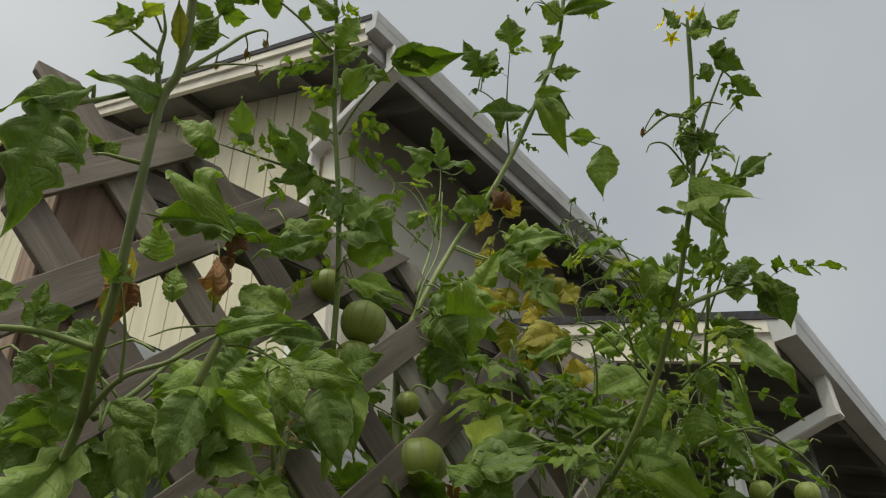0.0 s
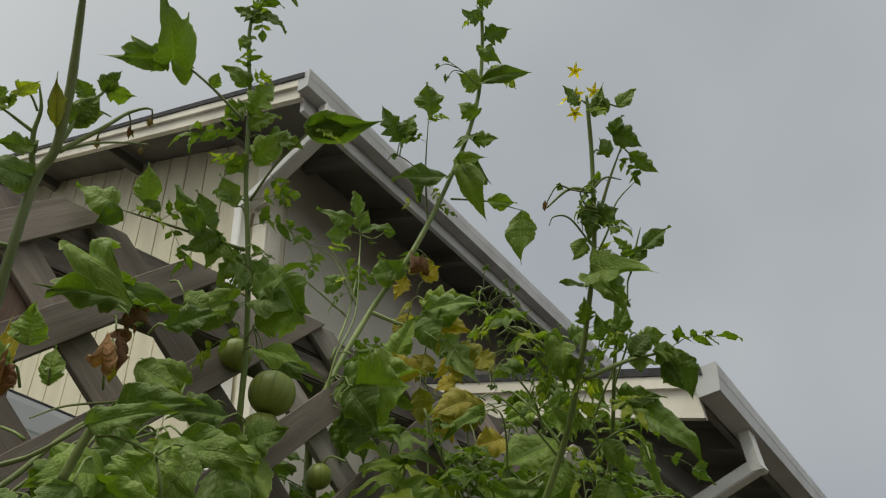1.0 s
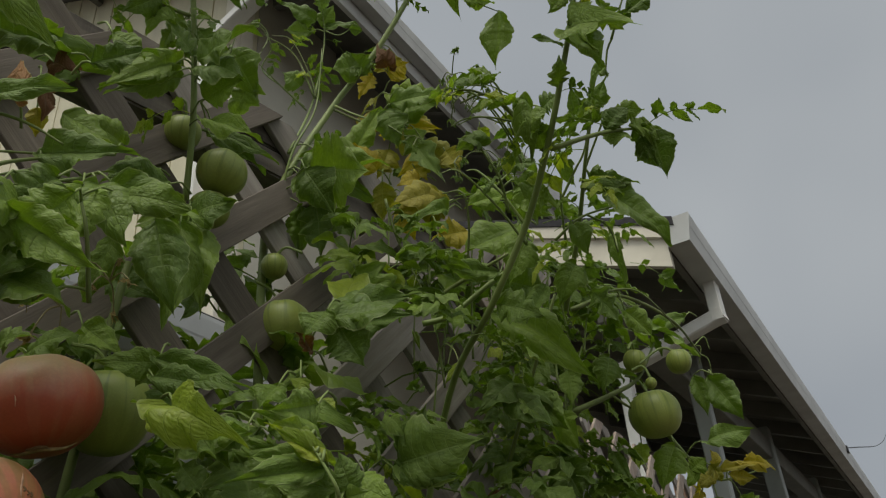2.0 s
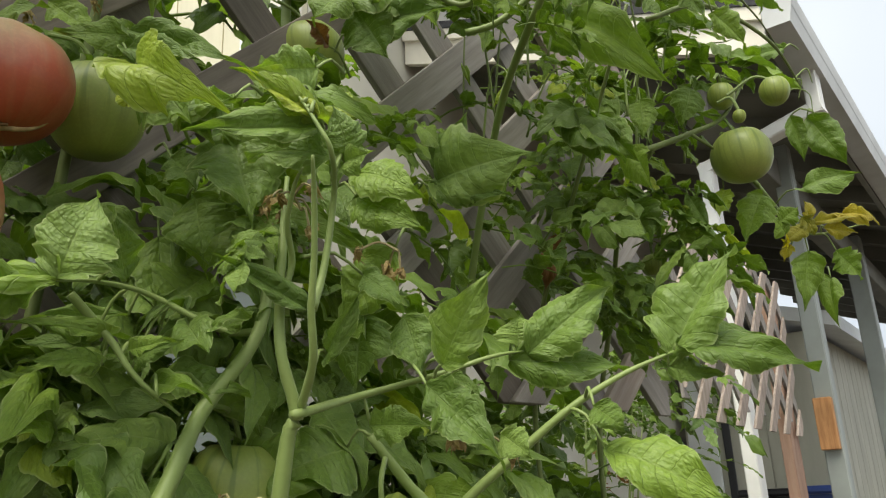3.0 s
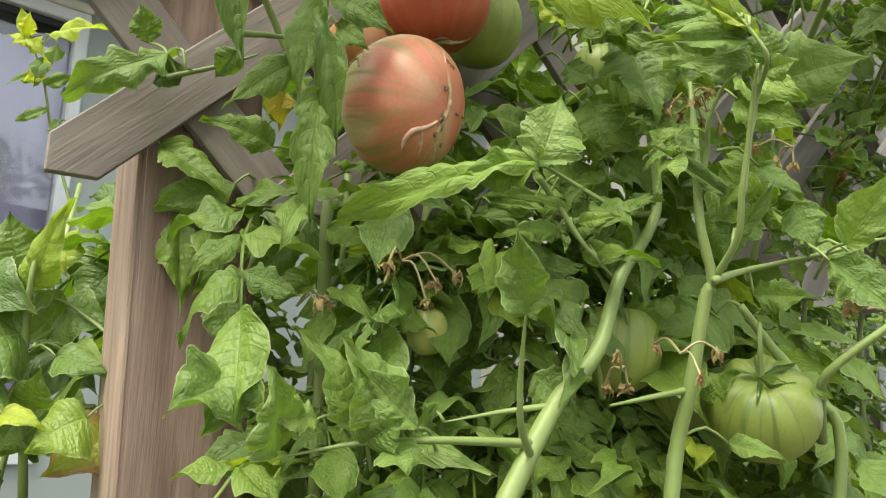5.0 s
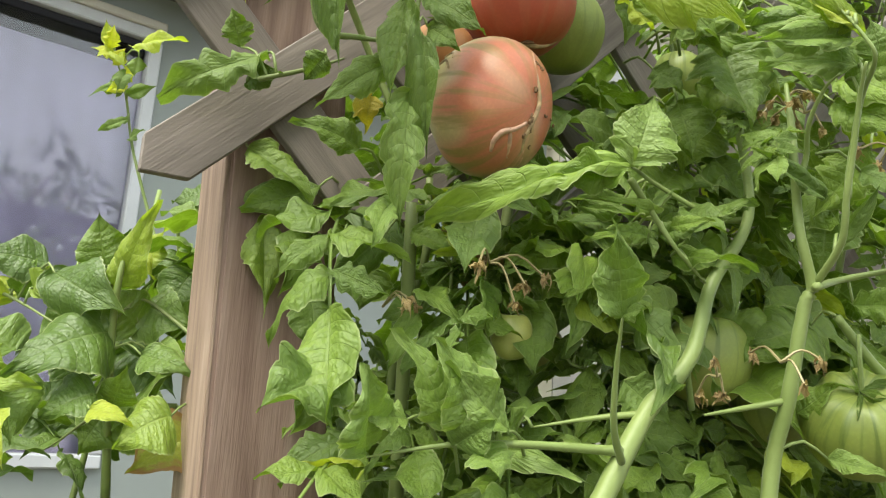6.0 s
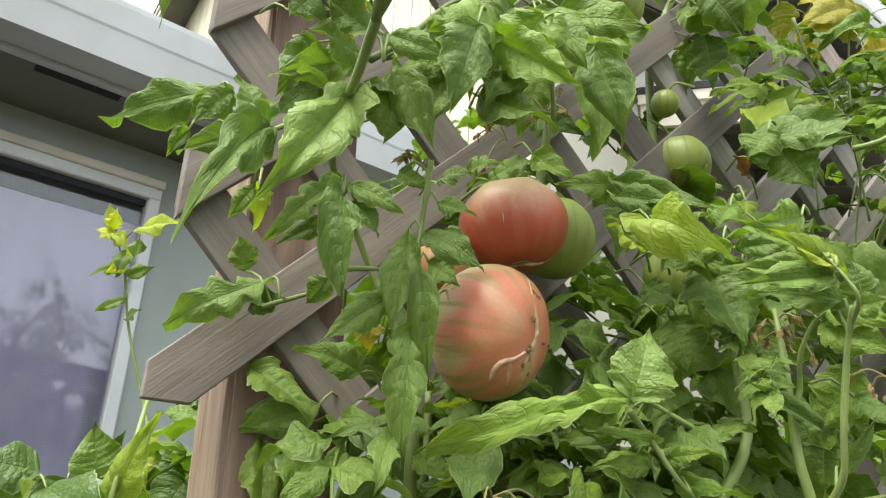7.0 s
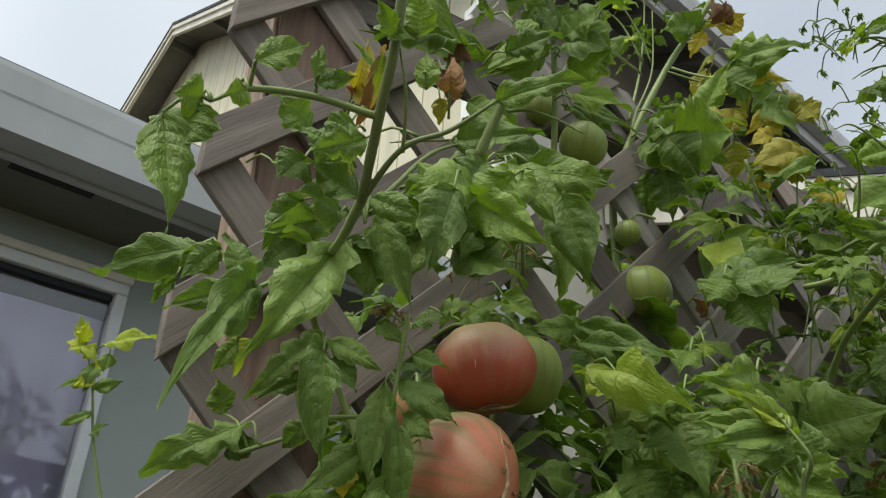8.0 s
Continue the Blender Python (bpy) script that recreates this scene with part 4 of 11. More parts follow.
def compound(verts, faces, uvs, stems, origin, out, up, size, rnd, pairs=3):
    """A whole tomato leaf: a drooping midrib with paired leaflets and an end leaflet, added to running lists."""
    out, up = out.normalized(), up.normalized()
    pts, p, d = [origin], origin.copy(), (out * 0.9 + up * 0.45).normalized()
    for k in range(5):
        d = (d + Vector((rnd.uniform(-0.1, 0.1), rnd.uniform(-0.1, 0.1), -0.30))).normalized()
        p = p + d * size / 5
        pts.append(p)
    stems.append(pts)
    side0 = d.cross(up)
    if side0.length < 0.05:
        side0 = d.orthogonal()
    side0.normalize()
    spots = [(1.0, 0, 0.48)]
    for k in range(pairs):
        f = 0.30 + 0.55 * k / max(1, pairs - 1)
        for s in (-1, 1):
            spots.append((f + rnd.uniform(-0.04, 0.04), s, rnd.uniform(0.30, 0.46)))
    for f, s, l in spots:
        i = min(4, int(f * 5))
        q = pts[i].lerp(pts[i + 1], min(1.0, f * 5 - i))
        dd = (pts[i + 1] - pts[i]).normalized()
        sd = dd.cross(Vector((0, 0, 1)))
        if sd.length < 0.05:
            sd = side0.copy()
        sd.normalize()
        nrm = sd.cross(dd)
        if nrm.z < 0:
            nrm = -nrm
        way = dd if s == 0 else (dd * 0.55 + sd * s * 0.85 + nrm * rnd.uniform(-0.25, 0.15))
        nn = nrm + Vector((rnd.uniform(-0.45, 0.45), rnd.uniform(-0.45, 0.45), rnd.uniform(-0.2, 0.3)))
        ln = l * size * rnd.uniform(0.85, 1.15)
        kind = rnd.choice("oollnnc")
        src = rnd.choice(SMALL[kind])
        m, _, _ = leaf_pose(q + way.normalized() * 0.006, q + way.normalized() * (0.006 + ln), nn, 1)
        w = ln * rnd.uniform(0.38, 0.56)
        mm = m @ Matrix.Diagonal((w, ln, 0.5 * (w + ln), 1))
        o = len(verts)
        verts.extend([tuple(mm @ Vector(v)) for v in src[0]])
        faces.extend([tuple(i + o for i in fc) for fc in src[1]])
        uvs.extend(src[2])


def stalk_mesh(parent, paths, r0, r1, mat, name="leaf_stalk", sides=5, kind=""):
    b = bmesh.new()
    for p in paths:
        n = len(p)
        tube(b, p, [r0 + (r1 - r0) * i / (n - 1) for i in range(n)], sides, 2)
    ob = part(name, b, mat, parent, smooth=True)
    return tagged(ob, kind="stuff")


COMPOUNDS = []
_r = random.Random(77)
for k in range(14):
    vs, fs, us, st = [], [], [], []
    compound(vs, fs, us, st, Vector((0, 0, 0)), Vector((0, 1, 0)), Vector((0, 0, 1)), 1.0, _r, _r.choice((2, 3, 3)))
    # the midrib as a thin three-sided strip, in the same mesh
    for path in st:
        for a, c in zip(path, path[1:]):
            o = len(vs)
            for q in (a, c):
                for dx, dz in ((-0.009, 0.0), (0.009, 0.0), (0.0, -0.014)):
                    vs.append((q.x + dx, q.y, q.z + dz))
                    us.append((0.5, 0.3))
            fs.extend([(o, o + 1, o + 4, o + 3), (o + 1, o + 2, o + 5, o + 4), (o + 2, o, o + 3, o + 5)])
    COMPOUNDS.append((vs, fs, us))
COMP_MESH = {}


def whole_leaf(parent, at, out, size, mat, rnd):
    """A whole compound leaf as one part, on a shared mesh."""
    i = rnd.randrange(len(COMPOUNDS))
    key = (i, mat.name)
    if key not in COMP_MESH:
        COMP_MESH[key] = mesh_from("compound_leaf", *COMPOUNDS[i], mat)
    ob = new("compound_leaf", COMP_MESH[key])
    ob.parent = parent
    ob.matrix_parent_inverse = parent.matrix_basis.inverted()
    ob.matrix_basis = foliage_pose(at, out, size, rnd)
    return ob


def foliage_pose(at, out, size, rnd):
    o = Vector(out)
    rz = math.atan2(-o.x, o.y)
    return Matrix.Translation(at) @ Euler((rnd.uniform(-0.35, 0.35), rnd.uniform(-0.5, 0.5), rz)).to_matrix().to_4x4() @ Matrix.Scale(size, 4)


def foliage(parent, spots, mat, rnd, name="foliage"):
    """Many compound leaves too crowded to count, joined into one part."""
    V, F, U, o = [], [], [], 0
    for at, out, size in spots:
        vs, fs, us = rnd.choice(COMPOUNDS)
        m = np.array(foliage_pose(at, out, size, rnd))
        a = np.asarray(vs) @ m[:3, :3].T + m[:3, 3]
        V.append(a)
        F.extend([tuple(i + o for i in f) for f in fs])
        U.append(np.asarray(us))
        o += len(vs)
    me = mesh_from(name, np.vstack(V).tolist(), F, np.vstack(U), mat)
    ob = new(name, me)
    ob.parent = parent
    ob.matrix_parent_inverse = parent.matrix_basis.inverted()
    return tagged(ob, kind="stuff")


def tomato(at, wide, tall, mat, label, tilt=(0, 0), ribs=5, ribbing=0.035, stalk_to=None, seed=1, calyx=True, squash=(1, 1)):
    """A fruit with ribbed shoulders, a dimple at stem and blossom end, a star of sepals and its stalk."""
    t = thing("tomato", at, label, "tomato", "tomatoes on the vines")
    t.matrix_basis = Matrix.Translation(at) @ Euler((radians(tilt[0]), radians(tilt[1]), 0)).to_matrix().to_4x4()
    rnd = random.Random(seed)
    b = bmesh.new()
    rows, seg = 22, 36
    ph = rnd.uniform(0, 6)
    rings = []
    for i in range(1, rows):
        th = math.pi * i / rows
        ring = []
        for k in range(seg):
            f = 2 * math.pi * k / seg
            shoulder = math.exp(-((th - 0.55) / 0.55) ** 2) + 0.45 * math.exp(-((th - 2.75) / 0.4) ** 2)
            r = 1 + ribbing * shoulder * math.cos(ribs * f + ph) + 0.02 * math.cos(2 * f + ph) + 0.012 * math.cos(3 * f + 2 * ph + th)
            z = math.cos(th) * (1 - 0.20 * math.exp(-(th / 0.42) ** 2)) + (0.05 * math.exp(-((math.pi - th) / 0.3) ** 2))
            x = math.sin(th) ** 0.9 * r
            ring.append(b.verts.new((x * math.cos(f) * wide / 2 * squash[0], x * math.sin(f) * wide / 2 * squash[1], z * tall / 2)))
        rings.append(ring)
    top = b.verts.new((0, 0, 0.78 * tall / 2))
    low = b.verts.new((0, 0, -0.95 * tall / 2))
    for k in range(seg):
        b.faces.new((top, rings[0][k], rings[0][(k + 1) % seg]))
        b.faces.new((low, rings[-1][(k + 1) % seg], rings[-1][k]))
    for a, c in zip(rings, rings[1:]):
        for k in range(seg):
            b.faces.new((a[k], c[k], c[(k + 1) % seg], a[(k + 1) % seg]))
    bmesh.ops.recalc_face_normals(b, faces=b.faces)
    me = bpy.data.meshes.new("fruit")
    b.to_mesh(me)
    b.free()
    me.materials.append(mat)
    me.polygons.foreach_set("use_smooth", np.ones(len(me.polygons), dtype=bool))
    fr = new("fruit", me)
    fr.parent = t
    if calyx:
        n = rnd.choice((5, 6))
        for k in range(n):
            a = 2 * math.pi * k / n + rnd.uniform(-0.2, 0.2)
            ln, w = wide * rnd.uniform(0.26, 0.38), wide * 0.055
            d = Vector((math.cos(a), math.sin(a), rnd.uniform(-0.1, 0.35)))
            m, _, _ = leaf_pose((0, 0, 0.80 * tall / 2), Vector((0, 0, 0.80 * tall / 2)) + d, (0, 0, 1), 1)
            i = rnd.randrange(len(SMALL["n"]))
            key = ("sepal", i)
            if key not in MESHES:
                MESHES[key] = mesh_from("sepal", *SMALL["n"][i], M_LEAF)
            cx = new("sepal", MESHES[key])
            cx.parent = t
            cx.matrix_basis = m @ Matrix.Diagonal((w, ln, ln * 0.6, 1))
    if stalk_to is not None:
        inv = t.matrix_basis.inverted()
        e = inv @ Vector(stalk_to)
        s = Vector((0, 0, 0.77 * tall / 2))
        b = bmesh.new()
        tube(b, [s, s.lerp(e, 0.4) + Vector((0, 0, 0.012)), e], [0.0020, 0.0016, 0.0018], 7, 5)
        me = bpy.data.meshes.new("fruit_stalk")
        b.to_mesh(me)
        b.free()
        me.materials.append(M_STEM)
        st = new("fruit_stalk", me)
        st.parent = t
    return t


def scar(t, wide, tall, path, r, mat, name="scar", sunk=0.999):
    """A corky line on the fruit's skin: (longitude, latitude) in degrees, by the fruit's own axes."""
    pts = []
    for lon, lat in path:
        a, c = radians(lon), radians(lat)
        pts.append(Vector((math.cos(a) * math.cos(c) ** 0.9 * wide / 2, math.sin(a) * math.cos(c) ** 0.9 * wide / 2, math.sin(c) * tall / 2)) * sunk)
    b = bmesh.new()
    n = len(pts)
    tube(b, pts, [r * (0.35 + 0.65 * math.sin(math.pi * (i + 0.5) / n)) for i in range(n)], 6, 6, 0.06)
    me = bpy.data.meshes.new(name)
    b.to_mesh(me)
    b.free()
    me.materials.append(mat)
    me.polygons.foreach_set("use_smooth", np.ones(len(me.polygons), dtype=bool))
    ob = new(name, me)
    ob.parent = t
    return ob


def withered_truss(parent, at, reach, rnd, mat=None):
    """A spent flower truss: a few thin stalks that end in shrivelled blooms."""
    b = bmesh.new()
    a = Vector(at)
    blooms = []
    for k in range(rnd.choice((3, 4, 5))):
        d = Vector((rnd.uniform(-1, 1), rnd.uniform(-1, 1), rnd.uniform(-0.8, 0.5))).normalized()
        e = a + d * reach * rnd.uniform(0.4, 0.9)
        tube(b, [a, a.lerp(e, 0.5) + Vector((0, 0, reach * 0.2)), e], [0.0009, 0.0007, 0.0008], 5, 3)
        V, F, U = [], [], []
        for j in range(5):
            w = Vector((rnd.uniform(-0.7, 0.7), rnd.uniform(-0.7, 0.7), rnd.uniform(-1.4, -0.2))).normalized()
            m, _, _ = leaf_pose(e, e + w, (rnd.uniform(-1, 1), rnd.uniform(-1, 1), 0.3), 1)
            ln = rnd.uniform(0.006, 0.011)
            mm = m @ Matrix.Diagonal((ln * 0.4, ln, ln * 0.8, 1))
            src = rnd.choice(SMALL["c"])
            o = len(V)
            V.extend([tuple(mm @ Vector(v)) for v in src[0]])
            F.extend([tuple(i + o for i in f) for f in src[1]])
            U.extend(src[2])
        blooms.append((V, F, U))
    tr = part("flower_truss", b, mat or M_STEM_DRY, parent)
    for V, F, U in blooms:
        bl = new("spent_bloom", mesh_from("spent_bloom", V, F, U, M_BLOOM if mat is None else M_LEAF_PALE))
        bl.parent = tr
    return tr


def flower(parent, at, size, rnd):
    """Five narrow back-swept yellow petals round a cone."""
    V, F, U = [], [], []
    a0, ax = rnd.uniform(0, 6), Vector((rnd.uniform(-1, 1), rnd.uniform(-1, 1), rnd.uniform(-1, 0.2))).normalized()
    xv = ax.orthogonal().normalized()
    yv = ax.cross(xv)
    for k in range(5):
        a = a0 + 2 * math.pi * k / 5
        d = xv * math.cos(a) + yv * math.sin(a) - ax * 0.3
        m, _, _ = leaf_pose(at, Vector(at) + d, ax, 1)
        mm = m @ Matrix.Diagonal((size * 0.3, size, size * 0.6, 1))
        o = len(V)
        src = SMALL["n"][0]
        V.extend([tuple(mm @ Vector(v)) for v in src[0]])
        F.extend([tuple(i + o for i in f) for f in src[1]])
        U.extend(src[2])
    ob = new("flower", mesh_from("flower", V, F, U, M_FLOWER))
    ob.parent = parent
    ob.matrix_parent_inverse = parent.matrix_basis.inverted()
    return ob


DRESS = random.Random(21)


def dress(parent, pts, n, size, mats):
    """Small young leaves along a stalk."""
    path, _ = smooth_path(pts, [0.001] * len(pts), 6)
    for k in range(n):
        i = int((k + DRESS.uniform(0.1, 0.9)) / n * (len(path) - 1))
        a = DRESS.uniform(0, 6.28)
        whole_leaf(parent, path[i], (math.cos(a), math.sin(a), 0), size * DRESS.uniform(0.6, 1.3), DRESS.choice(mats), DRESS)
# ---- the tomato plants on the trellis ----
left = thing("tomato_plant", (-0.60, 0.40, 0.0), "tall green tomato vine with ripening fruit, tied to the lattice", "plant", "tomato plants on the trellis")
mid = thing("tomato_plant", (-0.48, 0.62, 0.0), "leafy green tomato vine with thick pale stems before the lattice", "plant", "tomato plants on the trellis")
right = thing("tomato_plant", (-0.40, 1.15, 0.0), "lanky green tomato vine with small fruit and yellowing tips", "plant", "tomato plants on the trellis")
bean = thing("bean_plant", (-0.80, 0.12, 0.0), "lime-green climbing bean plant with broad leaves beside the post", "plant")
vine(left, [(-0.665, 0.420, 1.352), (-0.672, 0.375, 1.43), (-0.640, 0.318, 1.482), (-0.560, 0.279, 1.484), (-0.500, 0.252, 1.468), (-0.443, 0.227, 1.462)], 0.0030, 0.0032, M_STEM)
# upper stretch in darker green: its backlit tone is put into the colour
vine(left, [(-0.443, 0.227, 1.462), (-0.404, 0.207, 1.491), (-0.376, 0.194, 1.523), (-0.350, 0.179, 1.583), (-0.336, 0.172, 1.628), (-0.324, 0.172, 1.646), (-0.312, 0.165, 1.666), (-0.301, 0.157, 1.686), (-0.274, 0.134, 1.732)], 0.0032, 0.0028, M_STEM_DARK)
vine(left, [(-0.339, 0.173, 1.629), (-0.334, 0.165, 1.640), (-0.327, 0.158, 1.652), (-0.319, 0.154, 1.664), (-0.313, 0.146, 1.674)], 0.0022, 0.0008, M_STEM)
vine(left, [(-0.327, 0.159, 1.652), (-0.328, 0.150, 1.654), (-0.328, 0.141, 1.655), (-0.327, 0.133, 1.654)], 0.0013, 0.0006, M_STEM)
vine(left, [(-0.320, 0.153, 1.662), (-0.316, 0.144, 1.666), (-0.316, 0.137, 1.662)], 0.0008, 0.0005, M_STEM)
vine(left, [(-0.323, 0.174, 1.646), (-0.317, 0.180, 1.656), (-0.307, 0.188, 1.669), (-0.297, 0.195, 1.682), (-0.290, 0.202, 1.689), (-0.288, 0.207, 1.691)], 0.0018, 0.0007, M_STEM)
vine(left, [(-0.322, 0.177, 1.650), (-0.315, 0.190, 1.662), (-0.308, 0.204, 1.670), (-0.301, 0.217, 1.675)], 0.0011, 0.0005, M_STEM)
vine(left, [(-0.296, 0.196, 1.683), (-0.298, 0.200, 1.679), (-0.301, 0.203, 1.675)], 0.0006, 0.0005, M_STEM_DARK)
vine(left, [(-0.285, 0.205, 1.686), (-0.287, 0.207, 1.684), (-0.289, 0.208, 1.682)], 0.0006, 0.0005, M_STEM_DARK)
vine(left, [(-0.314, 0.190, 1.672), (-0.316, 0.191, 1.670), (-0.317, 0.192, 1.668)], 0.0006, 0.0005, M_STEM_DARK)
vine(left, [(-0.301, 0.211, 1.672), (-0.302, 0.213, 1.670), (-0.304, 0.214, 1.668)], 0.0006, 0.0005, M_STEM_DARK)
vine(left, [(-0.323, 0.172, 1.647), (-0.317, 0.173, 1.661), (-0.313, 0.174, 1.677), (-0.308, 0.179, 1.691), (-0.304, 0.183, 1.705)], 0.0018, 0.0009, M_STEM)
vine(left, [(-0.313, 0.174, 1.677), (-0.306, 0.182, 1.679), (-0.303, 0.189, 1.678)], 0.001, 0.0006, M_STEM)
vine(left, [(-0.336, 0.172, 1.631), (-0.338, 0.156, 1.622), (-0.341, 0.142, 1.608), (-0.345, 0.122, 1.587), (-0.351, 0.107, 1.571)], 0.002, 0.001, M_STEM)
vine(left, [(-0.349, 0.178, 1.586), (-0.354, 0.169, 1.586), (-0.359, 0.159, 1.586), (-0.362, 0.153, 1.584)], 0.0017, 0.0008, M_STEM)
vine(left, [(-0.442, 0.227, 1.463), (-0.404, 0.225, 1.479), (-0.386, 0.244, 1.492), (-0.363, 0.258, 1.508)], 0.0021, 0.0012, M_STEM_DARK)
vine(left, [(-0.405, 0.226, 1.477), (-0.387, 0.212, 1.498), (-0.377, 0.197, 1.521)], 0.0012, 0.0008, M_STEM)
vine(left, [(-0.362, 0.261, 1.507), (-0.370, 0.261, 1.495), (-0.381, 0.262, 1.481)], 0.0027, 0.0030, M_STEM)
vine(left, [(-0.360, 0.264, 1.502), (-0.350, 0.269, 1.500), (-0.339, 0.279, 1.494), (-0.329, 0.291, 1.485)], 0.0011, 0.0007, M_STEM)
vine(left, [(-0.471, 0.430, 2.025), (-0.491, 0.388, 2.066), (-0.515, 0.358, 2.101), (-0.525, 0.349, 2.111)], 0.002, 0.001, M_STEM_DARK)
vine(left, [(-0.404, 0.207, 1.491), (-0.419, 0.174, 1.495), (-0.418, 0.136, 1.478), (-0.416, 0.118, 1.459)], 0.0024, 0.0014, M_STEM)
vine(left, [(-0.673, 0.493, 1.109), (-0.641, 0.463, 1.198), (-0.612, 0.439, 1.265), (-0.576, 0.436, 1.303)], 0.0035, 0.0025, M_STEM_DARK)
vine(left, [(-0.689, 0.437, 1.107), (-0.665, 0.428, 1.204), (-0.646, 0.433, 1.249), (-0.648, 0.434, 1.320)], 0.0045, 0.003, M_STEM_DARK)
vine(left, [(-0.582, 0.280, 1.398), (-0.582, 0.291, 1.373), (-0.585, 0.319, 1.379), (-0.587, 0.348, 1.387)], 0.003, 0.0015, M_STEM)
vine(left, [(-0.648, 0.279, 1.355), (-0.642, 0.314, 1.373), (-0.642, 0.342, 1.391)], 0.002, 0.0012, M_STEM_DARK)
vine(left, [(-0.618, 0.603, 1.739), (-0.592, 0.579, 1.834), (-0.561, 0.539, 1.933), (-0.538, 0.502, 2.024), (-0.504, 0.464, 2.123), (-0.474, 0.424, 2.205), (-0.441, 0.409, 2.265)], 0.004, 0.0022, M_STEM)
dress(left, [(-0.592, 0.579, 1.834), (-0.561, 0.539, 1.933), (-0.538, 0.502, 2.024), (-0.504, 0.464, 2.123), (-0.474, 0.424, 2.205), (-0.441, 0.409, 2.265)], 9, 0.06, (M_LEAF, M_LEAF_LIME))
vine(left, [(-0.563, 0.535, 1.936), (-0.604, 0.462, 1.946), (-0.637, 0.399, 1.952)], 0.0025, 0.001, M_STEM_DARK)
dress(left, [(-0.563, 0.535, 1.936), (-0.604, 0.462, 1.946), (-0.637, 0.399, 1.952)], 6, 0.055, (M_LEAF, M_LEAF_LIME))
vine(left, [(-0.545, 0.519, 2.000), (-0.504, 0.517, 2.035), (-0.450, 0.523, 2.072)], 0.002, 0.001, M_STEM_DARK)
dress(left, [(-0.545, 0.519, 2.000), (-0.504, 0.517, 2.035), (-0.450, 0.523, 2.072)], 3, 0.05, (M_LEAF, M_LEAF_LIME))
vine(left, [(-0.578, 0.397, 1.605), (-0.569, 0.401, 1.625), (-0.562, 0.405, 1.643)], 0.0052, 0.0035, M_STEM_DARK)
vine(left, [(-0.513, 0.440, 1.513), (-0.493, 0.415, 1.556), (-0.493, 0.404, 1.584)], 0.002, 0.0014, M_STEM_DARK)
vine(left, [(-0.544, 0.286, 1.517), (-0.544, 0.316, 1.551), (-0.557, 0.367, 1.620), (-0.574, 0.429, 1.674)], 0.003, 0.0015, M_STEM_DARK)
vine(mid, [(-0.48, 0.62, -0.01), (-0.47, 0.60, 0.5), (-0.44, 0.55, 0.9), (-0.434, 0.562, 1.091), (-0.417, 0.559, 1.156), (-0.403, 0.556, 1.214), (-0.398, 0.557, 1.226), (-0.399, 0.545, 1.264), (-0.404, 0.550, 1.328), (-0.412, 0.559, 1.369)], 0.0075, 0.002, M_STEM, joint=(3, 0.0054))
dress(mid, [(-0.404, 0.550, 1.328), (-0.412, 0.559, 1.369)], 3, 0.05, (M_LEAF, M_LEAF_PALE))
vine(mid, [(-0.48, 0.62, 0.3), (-0.49, 0.46, 0.65), (-0.487, 0.385, 0.94), (-0.483, 0.392, 1.0), (-0.476, 0.437, 1.070), (-0.474, 0.453, 1.095), (-0.470, 0.486, 1.143), (-0.458, 0.514, 1.179), (-0.459, 0.540, 1.231), (-0.451, 0.574, 1.284), (-0.468, 0.593, 1.358), (-0.481, 0.593, 1.414)], 0.0085, 0.0026, M_STEM, joint=(5, 0.0068))
dress(mid, [(-0.468, 0.593, 1.358), (-0.481, 0.593, 1.414)], 4, 0.06, (M_LEAF, M_LEAF_PALE))
vine(mid, [(-0.392, 0.549, 1.224), (-0.403, 0.611, 1.240), (-0.360, 0.634, 1.250), (-0.334, 0.656, 1.260), (-0.324, 0.675, 1.264)], 0.0028, 0.0008, M_STEM)
vine(mid, [(-0.394, 0.702, 1.122), (-0.382, 0.676, 1.150), (-0.366, 0.654, 1.171), (-0.321, 0.673, 1.210), (-0.296, 0.685, 1.230), (-0.271, 0.704, 1.247), (-0.247, 0.724, 1.259)], 0.0042, 0.0012, M_STEM)
vine(mid, [(-0.451, 0.575, 1.282), (-0.469, 0.558, 1.284), (-0.491, 0.521, 1.304), (-0.474, 0.479, 1.300), (-0.454, 0.447, 1.290)], 0.0026, 0.0008, M_STEM)
vine(mid, [(-0.466, 0.461, 1.288), (-0.464, 0.483, 1.268), (-0.456, 0.496, 1.247), (-0.451, 0.521, 1.228)], 0.0026, 0.001, M_STEM)
vine(mid, [(-0.472, 0.463, 1.117), (-0.490, 0.405, 1.118), (-0.507, 0.361, 1.116), (-0.537, 0.322, 1.106)], 0.0033, 0.0008, M_STEM)
vine(mid, [(-0.470, 0.486, 1.141), (-0.488, 0.457, 1.136), (-0.510, 0.424, 1.128)], 0.0026, 0.0008, M_STEM)
vine(mid, [(-0.466, 0.456, 1.111), (-0.454, 0.434, 1.131), (-0.443, 0.422, 1.162), (-0.430, 0.411, 1.191)], 0.0026, 0.001, M_STEM)
vine(mid, [(-0.419, 0.557, 1.154), (-0.432, 0.533, 1.148), (-0.445, 0.509, 1.142)], 0.0025, 0.0012, M_STEM)
vine(mid, [(-0.48, 0.62, 0.2), (-0.46, 0.66, 0.7), (-0.389, 0.717, 1.085), (-0.399, 0.687, 1.159), (-0.413, 0.664, 1.192), (-0.425, 0.645, 1.220)], 0.007, 0.003, M_STEM, joint=(2, 0.0045))
